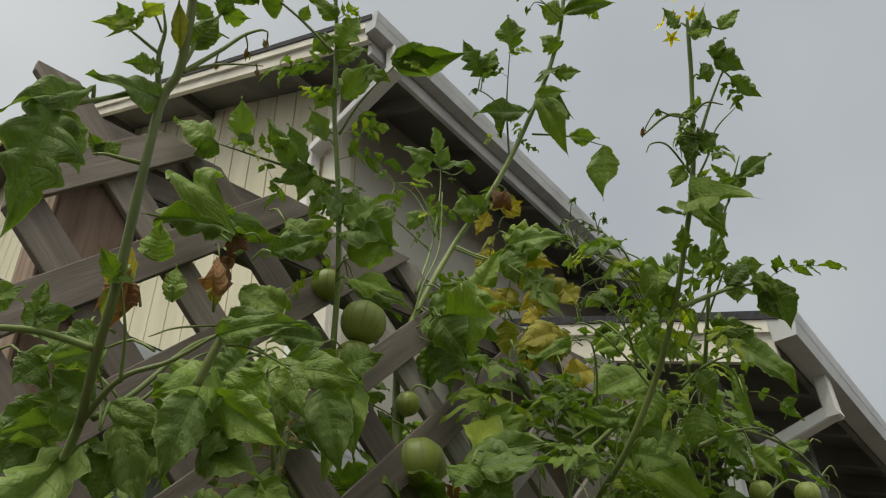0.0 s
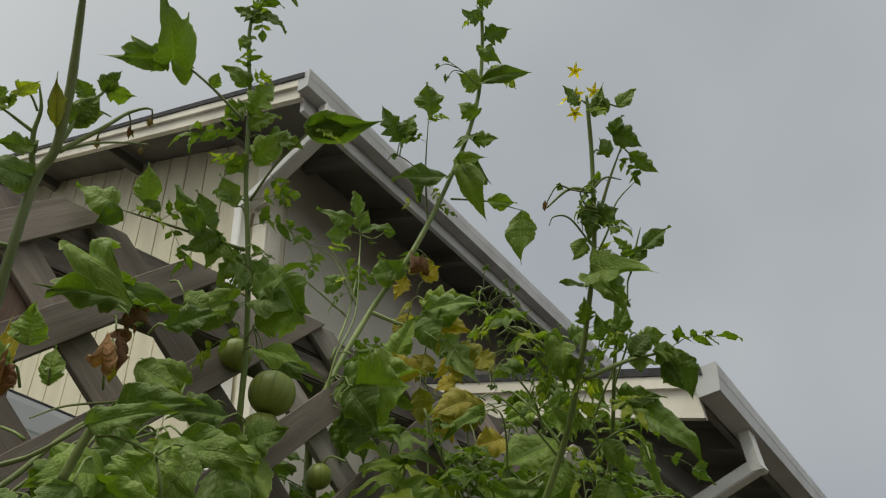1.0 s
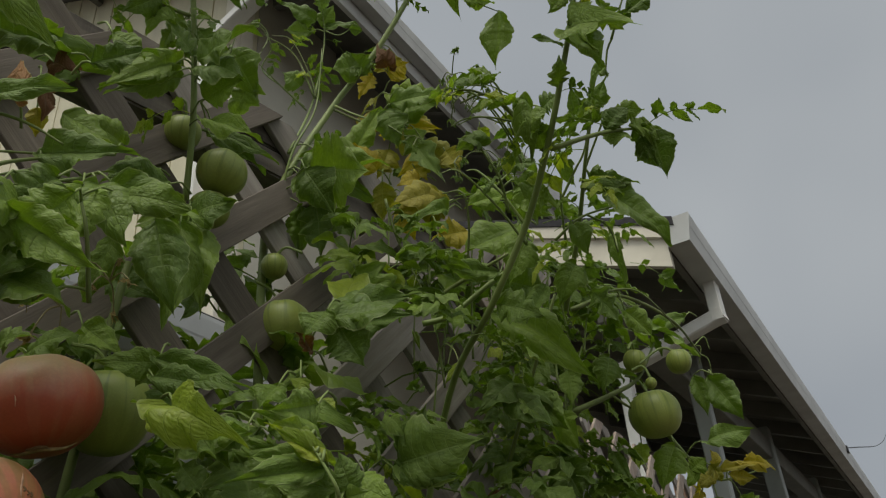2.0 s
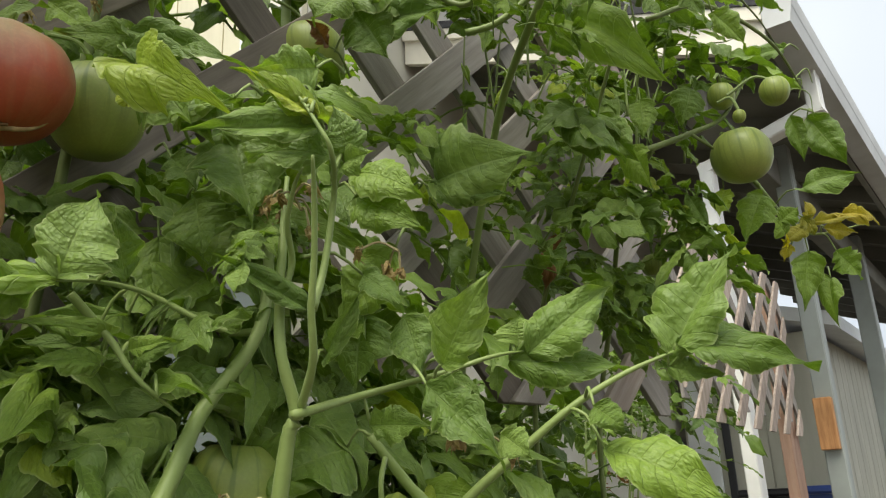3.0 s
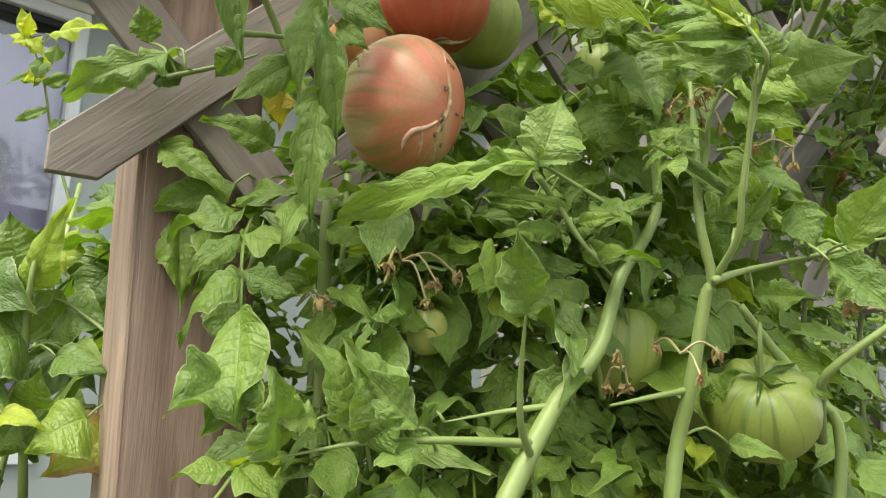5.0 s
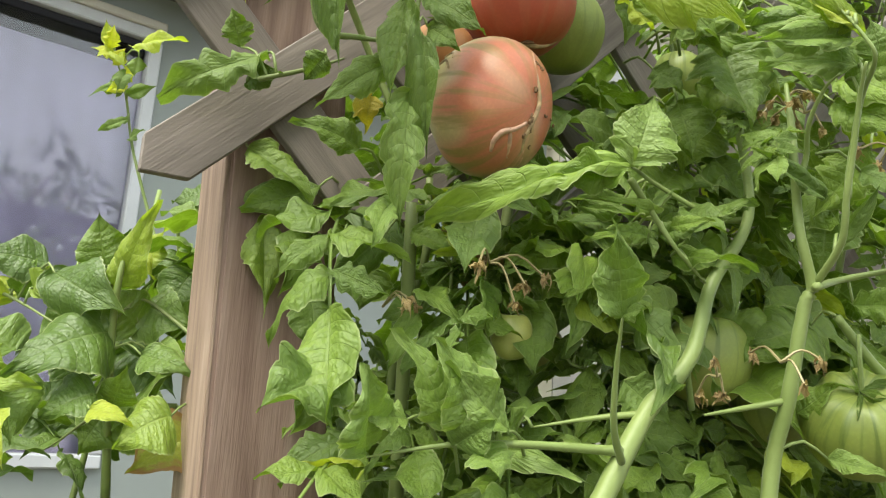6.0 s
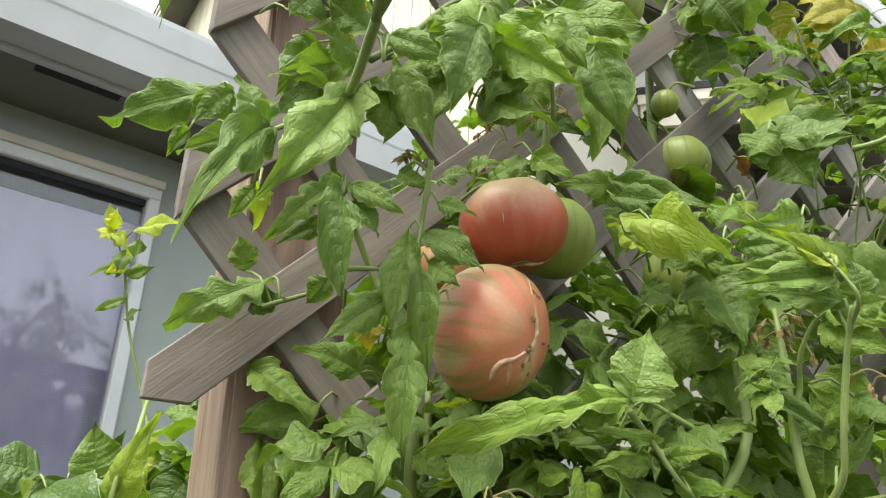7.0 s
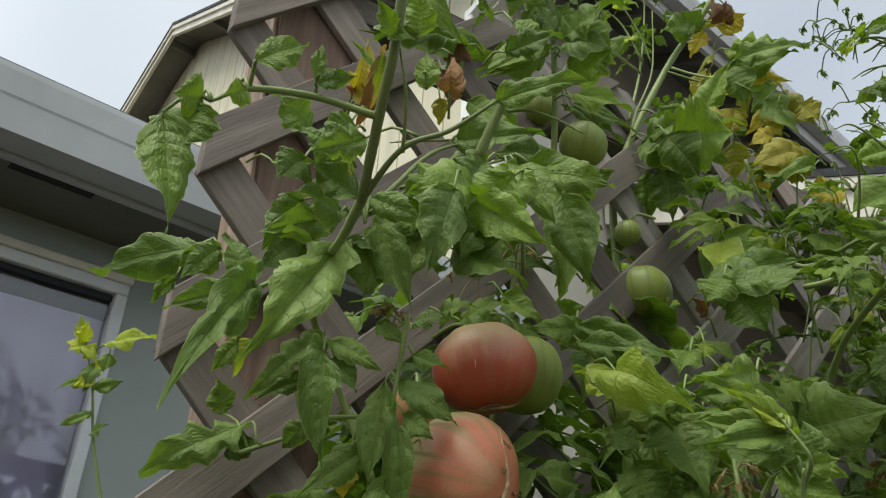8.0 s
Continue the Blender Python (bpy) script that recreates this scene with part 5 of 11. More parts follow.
vine(mid, [(-0.485, 0.554, 1.147), (-0.478, 0.540, 1.170), (-0.471, 0.529, 1.181)], 0.0026, 0.001, M_STEM)
vine(mid, [(-0.364, 0.536, 1.274), (-0.365, 0.545, 1.300), (-0.356, 0.543, 1.337), (-0.339, 0.524, 1.351), (-0.342, 0.517, 1.365), (-0.354, 0.512, 1.387)], 0.0024, 0.0008, M_STEM)
vine(mid, [(-0.400, 0.547, 1.290), (-0.395, 0.549, 1.309), (-0.386, 0.537, 1.327), (-0.372, 0.529, 1.343), (-0.359, 0.523, 1.348)], 0.0024, 0.0008, M_STEM)
vine(mid, [(-0.396, 0.558, 1.228), (-0.373, 0.545, 1.249), (-0.364, 0.535, 1.274), (-0.356, 0.529, 1.300), (-0.347, 0.520, 1.328), (-0.338, 0.510, 1.344)], 0.0026, 0.0012, M_STEM)
vine(mid, [(-0.48, 0.62, 0.3), (-0.58, 0.72, 0.9), (-0.63, 0.75, 1.4), (-0.656, 0.767, 1.752), (-0.632, 0.763, 1.842), (-0.589, 0.824, 2.010), (-0.512, 0.847, 2.115), (-0.436, 0.866, 2.254), (-0.361, 0.859, 2.387), (-0.306, 0.817, 2.509), (-0.262, 0.742, 2.589)], 0.008, 0.003, M_STEM, joint=(3, 0.0055))
dress(mid, [(-0.632, 0.763, 1.842), (-0.589, 0.824, 2.010), (-0.512, 0.847, 2.115), (-0.436, 0.866, 2.254), (-0.361, 0.859, 2.387), (-0.306, 0.817, 2.509), (-0.262, 0.742, 2.589)], 5, 0.055, (M_LEAF, M_LEAF_LIME))
vine(mid, [(-0.494, 0.870, 2.171), (-0.463, 0.828, 2.256), (-0.424, 0.792, 2.341)], 0.002, 0.001, M_STEM_DARK)
dress(mid, [(-0.494, 0.870, 2.171), (-0.463, 0.828, 2.256), (-0.424, 0.792, 2.341)], 5, 0.06, (M_LEAF, M_LEAF_LIME))
vine(mid, [(-0.451, 0.884, 2.223), (-0.409, 0.939, 2.233), (-0.370, 1.001, 2.232)], 0.002, 0.001, M_STEM_DARK)
vine(mid, [(-0.589, 0.824, 2.010), (-0.543, 0.858, 1.979), (-0.503, 0.876, 1.959)], 0.002, 0.0012, M_STEM_DARK)
vine(mid, [(-0.621, 0.770, 1.909), (-0.639, 0.838, 2.055), (-0.636, 0.862, 2.197), (-0.624, 0.842, 2.261)], 0.0024, 0.0008, M_STEM)
dress(mid, [(-0.639, 0.838, 2.055), (-0.636, 0.862, 2.197), (-0.624, 0.842, 2.261)], 4, 0.05, (M_LEAF, M_LEAF_LIME))
vine(mid, [(-0.632, 0.836, 2.062), (-0.656, 0.814, 2.149), (-0.682, 0.769, 2.174)], 0.002, 0.001, M_STEM_DARK)
dress(mid, [(-0.632, 0.836, 2.062), (-0.656, 0.814, 2.149), (-0.682, 0.769, 2.174)], 4, 0.05, (M_LEAF, M_LEAF_LIME))
vine(right, [(-0.40, 1.15, -0.01), (-0.50, 1.10, 0.6), (-0.58, 1.02, 1.0), (-0.575, 0.95, 1.2), (-0.545, 0.93, 1.36), (-0.44, 0.85, 1.53), (-0.325, 0.751, 1.571), (-0.261, 0.716, 1.626), (-0.214, 0.677, 1.671), (-0.181, 0.648, 1.712), (-0.147, 0.620, 1.768), (-0.117, 0.588, 1.841), (-0.100, 0.563, 1.881), (-0.093, 0.552, 1.899)], 0.0055, 0.002, M_STEM, joint=(6, 0.0034))
dress(right, [(-0.261, 0.716, 1.626), (-0.214, 0.677, 1.671), (-0.181, 0.648, 1.712), (-0.147, 0.620, 1.768), (-0.117, 0.588, 1.841), (-0.100, 0.563, 1.881), (-0.093, 0.552, 1.899)], 4, 0.04, (M_LEAF, M_LEAF_LIME))
vine(right, [(-0.139, 0.613, 1.781), (-0.114, 0.608, 1.823), (-0.084, 0.598, 1.858)], 0.0022, 0.001, M_STEM_DARK)
dress(right, [(-0.139, 0.613, 1.781), (-0.114, 0.608, 1.823), (-0.084, 0.598, 1.858)], 4, 0.035, (M_LEAF, M_LEAF_LIME))
vine(right, [(-0.288, 0.855, 1.592), (-0.240, 0.808, 1.662), (-0.208, 0.770, 1.711), (-0.188, 0.753, 1.746)], 0.003, 0.0015, M_STEM)
dress(right, [(-0.288, 0.855, 1.592), (-0.240, 0.808, 1.662), (-0.208, 0.770, 1.711), (-0.188, 0.753, 1.746)], 6, 0.05, (M_LEAF, M_LEAF_LIME))
vine(right, [(-0.212, 0.680, 1.669), (-0.170, 0.720, 1.694), (-0.134, 0.763, 1.711)], 0.003, 0.0012, M_STEM)
dress(right, [(-0.212, 0.680, 1.669), (-0.170, 0.720, 1.694), (-0.134, 0.763, 1.711)], 4, 0.05, (M_LEAF, M_LEAF_LIME))
vine(right, [(-0.127, 0.602, 1.819), (-0.145, 0.585, 1.822), (-0.172, 0.579, 1.807)], 0.002, 0.0012, M_STEM_DARK)
vine(right, [(-0.219, 0.688, 1.672), (-0.236, 0.657, 1.708), (-0.257, 0.646, 1.735), (-0.279, 0.636, 1.728)], 0.003, 0.0012, M_STEM_DARK)
dress(right, [(-0.219, 0.688, 1.672), (-0.236, 0.657, 1.708), (-0.257, 0.646, 1.735), (-0.279, 0.636, 1.728)], 5, 0.05, (M_LEAF, M_LEAF_LIME))
vine(right, [(-0.438, 0.800, 1.602), (-0.409, 0.814, 1.609), (-0.367, 0.834, 1.642), (-0.336, 0.862, 1.673)], 0.0035, 0.003, M_STEM)
vine(right, [(-0.377, 1.064, 1.552), (-0.339, 1.111, 1.578), (-0.309, 1.150, 1.605), (-0.282, 1.175, 1.659)], 0.004, 0.002, M_STEM_DARK)
vine(right, [(-0.339, 1.111, 1.578), (-0.326, 1.126, 1.565), (-0.318, 1.147, 1.559)], 0.0022, 0.0015, M_STEM_DARK)
vine(right, [(-0.305, 1.216, 1.545), (-0.287, 1.273, 1.504), (-0.265, 1.310, 1.485), (-0.209, 1.373, 1.503)], 0.003, 0.0012, M_STEM)
vine(right, [(-0.312, 0.940, 1.633), (-0.269, 0.995, 1.660), (-0.233, 1.094, 1.651), (-0.223, 1.176, 1.624)], 0.003, 0.0014, M_STEM_DARK)
vine(bean, [(-0.873, 0.283, 1.042), (-0.854, 0.267, 1.136), (-0.843, 0.259, 1.192), (-0.832, 0.256, 1.230), (-0.834, 0.259, 1.260)], 0.004, 0.0022, M_STEM)
vine(bean, [(-1.198, 0.423, 1.264), (-1.245, 0.399, 1.369), (-1.263, 0.364, 1.474), (-1.265, 0.342, 1.556), (-1.265, 0.309, 1.631)], 0.003, 0.0012, M_STEM)
vine(bean, [(-0.800, 0.324, 1.176), (-0.834, 0.302, 1.201), (-0.846, 0.279, 1.214), (-0.843, 0.259, 1.192)], 0.002, 0.001, M_STEM_DARK)
vine(bean, [(-0.823, 0.315, 1.126), (-0.855, 0.272, 1.122), (-0.893, 0.237, 1.086)], 0.0025, 0.001, M_STEM_DARK)
vine(bean, [(-0.993, 0.177, 1.226), (-0.954, 0.203, 1.211), (-0.887, 0.237, 1.182)], 0.002, 0.001, M_STEM_DARK)
vine(bean, [(-0.932, 0.331, 1.306), (-0.937, 0.342, 1.267), (-0.904, 0.358, 1.255)], 0.002, 0.001, M_STEM_DARK)
vine(right, [(-0.222, 0.684, 1.674), (-0.238, 0.653, 1.710), (-0.258, 0.635, 1.730), (-0.278, 0.628, 1.737), (-0.288, 0.633, 1.724)], 0.0016, 0.0007, M_STEM_DARK)
vine(right, [(-0.238, 0.653, 1.710), (-0.238, 0.637, 1.727), (-0.242, 0.629, 1.732), (-0.242, 0.636, 1.724)], 0.0013, 0.0006, M_STEM)
vine(right, [(-0.235, 0.664, 1.701), (-0.258, 0.652, 1.711), (-0.280, 0.646, 1.716), (-0.295, 0.641, 1.710)], 0.0012, 0.0006, M_STEM)
vine(right, [(-0.248, 0.693, 1.677), (-0.253, 0.677, 1.706), (-0.259, 0.652, 1.727), (-0.268, 0.640, 1.733)], 0.0012, 0.0006, M_STEM)
vine(right, [(-0.286, 0.733, 1.655), (-0.281, 0.709, 1.684), (-0.285, 0.682, 1.708), (-0.277, 0.670, 1.727)], 0.0016, 0.0007, M_STEM)
vine(right, [(-0.290, 0.776, 1.640), (-0.302, 0.733, 1.675), (-0.319, 0.696, 1.700), (-0.334, 0.685, 1.698)], 0.0016, 0.0007, M_STEM)
vine(right, [(-0.263, 0.821, 1.648), (-0.248, 0.789, 1.693), (-0.227, 0.772, 1.728), (-0.200, 0.744, 1.762)], 0.0016, 0.0007, M_STEM)
vine(right, [(-0.216, 0.784, 1.707), (-0.189, 0.766, 1.731), (-0.170, 0.752, 1.744), (-0.165, 0.761, 1.739)], 0.0014, 0.0007, M_STEM)
vine(right, [(-0.157, 0.634, 1.762), (-0.131, 0.629, 1.788), (-0.115, 0.629, 1.817), (-0.091, 0.631, 1.834)], 0.0014, 0.0007, M_STEM_DARK)
vine(right, [(-0.150, 0.627, 1.775), (-0.157, 0.599, 1.798), (-0.169, 0.588, 1.800), (-0.177, 0.589, 1.793)], 0.0012, 0.0006, M_STEM_DARK)
vine(right, [(-0.138, 0.696, 1.778), (-0.122, 0.687, 1.801), (-0.110, 0.681, 1.817)], 0.0014, 0.0007, M_STEM)
vine(right, [(-0.250, 1.198, 1.634), (-0.232, 1.204, 1.652), (-0.219, 1.210, 1.662), (-0.217, 1.218, 1.645)], 0.0012, 0.0008, M_STEM)
vine(right, [(-0.250, 1.198, 1.634), (-0.235, 1.207, 1.639), (-0.223, 1.219, 1.632), (-0.225, 1.227, 1.606)], 0.001, 0.0006, M_STEM)
vine(right, [(-0.248, 1.201, 1.627), (-0.239, 1.201, 1.646), (-0.227, 1.209, 1.649), (-0.235, 1.212, 1.626)], 0.001, 0.0006, M_STEM)
vine(left, [(-0.524, 0.330, 1.446), (-0.533, 0.334, 1.422), (-0.540, 0.337, 1.404), (-0.541, 0.336, 1.375), (-0.545, 0.345, 1.327)], 0.0022, 0.0012, M_STEM)
vine(left, [(-0.536, 0.284, 1.492), (-0.550, 0.272, 1.482), (-0.559, 0.252, 1.467), (-0.564, 0.225, 1.444), (-0.588, 0.209, 1.475)], 0.0026, 0.0012, M_STEM)
vine(left, [(-0.544, 0.301, 1.423), (-0.540, 0.278, 1.414), (-0.563, 0.277, 1.393), (-0.587, 0.287, 1.386)], 0.002, 0.0012, M_STEM)
vine(left, [(-0.557, 0.468, 1.692), (-0.589, 0.424, 1.681), (-0.598, 0.375, 1.659), (-0.559, 0.325, 1.612)], 0.0016, 0.0008, M_STEM_DARK)
vine(left, [(-0.541, 0.326, 1.559), (-0.537, 0.346, 1.574), (-0.530, 0.365, 1.592)], 0.0016, 0.0008, M_STEM_DARK)
vine(left, [(-0.542, 0.298, 1.523), (-0.540, 0.316, 1.538), (-0.541, 0.356, 1.593), (-0.540, 0.390, 1.623)], 0.0018, 0.001, M_STEM_DARK)
vine(left, [(-0.565, 0.415, 1.643), (-0.557, 0.453, 1.643), (-0.556, 0.485, 1.643), (-0.550, 0.495, 1.637)], 0.0018, 0.001, M_STEM_DARK)
vine(mid, [(-0.595, 0.590, 1.861), (-0.586, 0.600, 1.889), (-0.570, 0.603, 1.931), (-0.560, 0.602, 1.955)], 0.0016, 0.0007, M_STEM)
vine(mid, [(-0.601, 0.777, 1.987), (-0.615, 0.745, 2.009), (-0.619, 0.698, 2.022)], 0.0016, 0.0007, M_STEM)
vine(mid, [(-0.592, 0.794, 2.009), (-0.596, 0.779, 2.054), (-0.608, 0.752, 2.104), (-0.628, 0.733, 2.109)], 0.0014, 0.0007, M_STEM_DARK)
vine(mid, [(-0.626, 0.705, 2.042), (-0.613, 0.710, 2.078), (-0.616, 0.693, 2.093), (-0.636, 0.682, 2.091)], 0.0014, 0.0007, M_STEM_DARK)
vine(mid, [(-0.633, 0.765, 1.815), (-0.608, 0.763, 1.899), (-0.588, 0.787, 1.986), (-0.576, 0.785, 2.094)], 0.0022, 0.001, M_STEM)
vine(mid, [(-0.565, 0.802, 1.988), (-0.537, 0.813, 1.965), (-0.491, 0.819, 1.929), (-0.466, 0.830, 1.903)], 0.002, 0.001, M_STEM)
vine(mid, [(-0.474, 0.788, 1.780), (-0.471, 0.803, 1.735), (-0.462, 0.821, 1.691), (-0.451, 0.834, 1.654)], 0.002, 0.001, M_STEM_DARK)
vine(right, [(-0.448, 0.764, 1.631), (-0.418, 0.774, 1.611), (-0.369, 0.770, 1.619), (-0.309, 0.769, 1.632)], 0.0032, 0.002, M_STEM_DARK)
vine(right, [(-0.276, 0.750, 1.643), (-0.292, 0.731, 1.683), (-0.310, 0.722, 1.711), (-0.320, 0.714, 1.712)], 0.0018, 0.0009, M_STEM)
vine(right, [(-0.366, 0.783, 1.639), (-0.346, 0.759, 1.679), (-0.339, 0.738, 1.705), (-0.365, 0.740, 1.716)], 0.0016, 0.0008, M_STEM_DARK)
vine(right, [(-0.264, 0.792, 1.642), (-0.234, 0.795, 1.660), (-0.201, 0.820, 1.675), (-0.180, 0.841, 1.686)], 0.0016, 0.0008, M_STEM)
vine(right, [(-0.244, 0.774, 1.675), (-0.221, 0.767, 1.699), (-0.204, 0.761, 1.717), (-0.181, 0.740, 1.756)], 0.0016, 0.0008, M_STEM)
vine(right, [(-0.264, 0.903, 1.625), (-0.235, 0.944, 1.636), (-0.222, 0.994, 1.627), (-0.216, 1.045, 1.611)], 0.0014, 0.0007, M_STEM_DARK)
vine(right, [(-0.233, 0.814, 1.674), (-0.218, 0.836, 1.663), (-0.221, 0.865, 1.647)], 0.0014, 0.0007, M_STEM)
vine(left, [(-0.610, 0.438, 1.193), (-0.608, 0.448, 1.177), (-0.601, 0.465, 1.160), (-0.587, 0.489, 1.151)], 0.0018, 0.0009, M_STEM)
vine(left, [(-0.603, 0.427, 1.240), (-0.608, 0.432, 1.211), (-0.610, 0.440, 1.187)], 0.0014, 0.0008, M_STEM)
vine(mid, [(-0.561, 0.499, 1.285), (-0.570, 0.484, 1.295), (-0.578, 0.481, 1.274), (-0.570, 0.502, 1.250)], 0.0014, 0.0008, M_STEM)
vine(mid, [(-0.609, 0.479, 1.262), (-0.598, 0.482, 1.289), (-0.589, 0.488, 1.302)], 0.0014, 0.0008, M_STEM_DARK)
vine(mid, [(-0.590, 0.483, 1.234), (-0.581, 0.489, 1.247), (-0.569, 0.499, 1.261)], 0.0014, 0.0008, M_STEM)
vine(mid, [(-0.547, 0.490, 1.191), (-0.547, 0.497, 1.175), (-0.537, 0.513, 1.169), (-0.528, 0.518, 1.146)], 0.0014, 0.0008, M_STEM)
vine(mid, [(-0.600, 0.464, 1.164), (-0.595, 0.464, 1.181), (-0.588, 0.473, 1.183)], 0.0014, 0.0008, M_STEM)
vine(right, [(-0.127, 0.599, 1.794), (-0.135, 0.590, 1.798), (-0.134, 0.581, 1.808), (-0.123, 0.583, 1.813), (-0.119, 0.584, 1.800)], 0.0011, 0.0007, M_STEM_DARK)
vine(right, [(-0.128, 0.586, 1.807), (-0.140, 0.575, 1.810), (-0.150, 0.564, 1.813), (-0.166, 0.566, 1.800), (-0.169, 0.568, 1.795)], 0.001, 0.0006, M_STEM_DARK)
vine(right, [(-0.121, 0.587, 1.811), (-0.108, 0.589, 1.818), (-0.096, 0.600, 1.816)], 0.0013, 0.0008, M_STEM_DARK)
vine(right, [(-0.129, 0.600, 1.792), (-0.141, 0.591, 1.793), (-0.148, 0.601, 1.777)], 0.0011, 0.0006, M_STEM_DARK)
vine(mid, [(-0.341, 0.839, 2.404), (-0.354, 0.808, 2.427), (-0.372, 0.775, 2.447)], 0.0013, 0.0008, M_STEM_DARK)
vine(mid, [(-0.352, 0.811, 2.425), (-0.367, 0.797, 2.427), (-0.386, 0.799, 2.412)], 0.001, 0.0008, M_STEM_DARK)
vine(mid, [(-0.359, 0.799, 2.432), (-0.373, 0.784, 2.438), (-0.389, 0.777, 2.432)], 0.001, 0.0008, M_STEM_DARK)
vine(mid, [(-0.466, 0.830, 2.241), (-0.479, 0.797, 2.266), (-0.494, 0.777, 2.275), (-0.505, 0.776, 2.267)], 0.0013, 0.0008, M_STEM_DARK)
vine(mid, [(-0.600, 0.781, 1.983), (-0.625, 0.757, 2.022), (-0.649, 0.737, 2.057), (-0.625, 0.730, 2.081), (-0.627, 0.705, 2.105), (-0.640, 0.695, 2.106)], 0.0012, 0.0008, M_STEM)
vine(mid, [(-0.615, 0.841, 2.201), (-0.599, 0.857, 2.196), (-0.572, 0.864, 2.209)], 0.0012, 0.0008, M_STEM)
vine(right, [(-0.249, 0.683, 1.699), (-0.255, 0.655, 1.723), (-0.268, 0.634, 1.736), (-0.280, 0.626, 1.734), (-0.286, 0.636, 1.720)], 0.0010, 0.0007, M_STEM)
vine(right, [(-0.247, 0.690, 1.694), (-0.248, 0.665, 1.718), (-0.261, 0.644, 1.731), (-0.276, 0.643, 1.720)], 0.0010, 0.0007, M_STEM)
vine(right, [(-0.252, 0.669, 1.711), (-0.268, 0.652, 1.717), (-0.288, 0.644, 1.711)], 0.0009, 0.0007, M_STEM)
vine(right, [(-0.240, 0.690, 1.699), (-0.232, 0.669, 1.726), (-0.243, 0.651, 1.737), (-0.255, 0.637, 1.742)], 0.0009, 0.0007, M_STEM)
# leaves
leaf(left, (-0.301, 0.203, 1.676), (-0.305, 0.206, 1.672), (0.69, -0.45, -0.57), 0.004, M_LEAF_DRY, "c")
leaf(left, (-0.301, 0.203, 1.676), (-0.303, 0.207, 1.673), (0.69, -0.45, -0.57), 0.003, M_LEAF, "c")
leaf(left, (-0.289, 0.207, 1.682), (-0.292, 0.210, 1.679), (0.66, -0.46, -0.59), 0.004, M_BLOOM, "c")
leaf(left, (-0.289, 0.207, 1.682), (-0.290, 0.211, 1.680), (0.66, -0.46, -0.59), 0.003, M_BLOOM, "c")
leaf(left, (-0.317, 0.192, 1.669), (-0.321, 0.195, 1.664), (0.72, -0.42, -0.55), 0.004, M_BLOOM, "c")
leaf(left, (-0.317, 0.192, 1.669), (-0.319, 0.196, 1.666), (0.72, -0.42, -0.56), 0.003, M_BLOOM, "c")
leaf(left, (-0.303, 0.214, 1.669), (-0.305, 0.215, 1.666), (0.69, -0.47, -0.56), 0.004, M_BLOOM, "c")
leaf(left, (-0.303, 0.214, 1.669), (-0.303, 0.216, 1.668), (0.69, -0.47, -0.56), 0.003, M_BLOOM, "c")
leaf(left, (-0.328, 0.161, 1.643), (-0.333, 0.142, 1.633), (0.78, -0.34, -0.53), 0.014, M_LEAF, "o", (-0.331, 0.164, 1.642))
leaf(left, (-0.337, 0.172, 1.628), (-0.339, 0.127, 1.611), (0.91, -0.38, -0.15), 0.021, M_LEAF_PALE, "o")
leaf(left, (-0.342, 0.132, 1.606), (-0.347, 0.094, 1.562), (0.92, -0.28, 0.29), 0.017, M_LEAF_PALE, "o", (-0.343, 0.135, 1.604))
leaf(left, (-0.346, 0.120, 1.584), (-0.366, 0.118, 1.503), (0.80, -0.22, -0.56), 0.043, M_LEAF, "l", (-0.345, 0.122, 1.587))
leaf(left, (-0.349, 0.120, 1.584), (-0.348, 0.146, 1.556), (0.74, -0.32, -0.59), 0.023, M_LEAF, "o", (-0.345, 0.122, 1.587))
leaf(left, (-0.369, 0.159, 1.593), (-0.364, 0.170, 1.606), (0.90, -0.39, -0.20), 0.010, M_LEAF_LIME, "n")
leaf(left, (-0.368, 0.160, 1.593), (-0.365, 0.147, 1.600), (0.84, -0.33, -0.42), 0.009, M_LEAF, "o")
leaf(left, (-0.370, 0.156, 1.591), (-0.362, 0.158, 1.598), (0.84, -0.34, -0.42), 0.007, M_LEAF, "o")
leaf(left, (-0.327, 0.133, 1.654), (-0.330, 0.115, 1.644), (0.78, -0.28, -0.56), 0.009, M_LEAF_LIME, "o")
leaf(left, (-0.326, 0.135, 1.654), (-0.330, 0.125, 1.640), (0.78, -0.29, -0.56), 0.008, M_LEAF_LIME, "c")
leaf(left, (-0.325, 0.135, 1.655), (-0.322, 0.122, 1.661), (0.77, -0.28, -0.58), 0.013, M_LEAF_PALE, "o")
leaf(left, (-0.315, 0.136, 1.662), (-0.304, 0.142, 1.669), (0.74, -0.31, -0.60), 0.010, M_LEAF_LIME, "c")
leaf(left, (-0.317, 0.136, 1.661), (-0.325, 0.139, 1.654), (0.76, -0.31, -0.57), 0.005, M_LEAF_LIME, "c")
leaf(left, (-0.319, 0.166, 1.657), (-0.301, 0.149, 1.681), (0.24, -0.37, -0.90), 0.009, M_LEAF_YELLOW, "n")
leaf(left, (-0.317, 0.173, 1.664), (-0.299, 0.174, 1.687), (0.71, -0.38, -0.59), 0.018, M_LEAF, "o")
leaf(left, (-0.314, 0.174, 1.669), (-0.305, 0.184, 1.679), (0.71, -0.39, -0.58), 0.010, M_LEAF_LIME, "c")
leaf(left, (-0.310, 0.177, 1.687), (-0.309, 0.163, 1.697), (0.70, -0.37, -0.61), 0.012, M_LEAF, "o")
leaf(left, (-0.305, 0.181, 1.699), (-0.297, 0.199, 1.703), (0.46, -0.28, -0.85), 0.014, M_LEAF, "c")
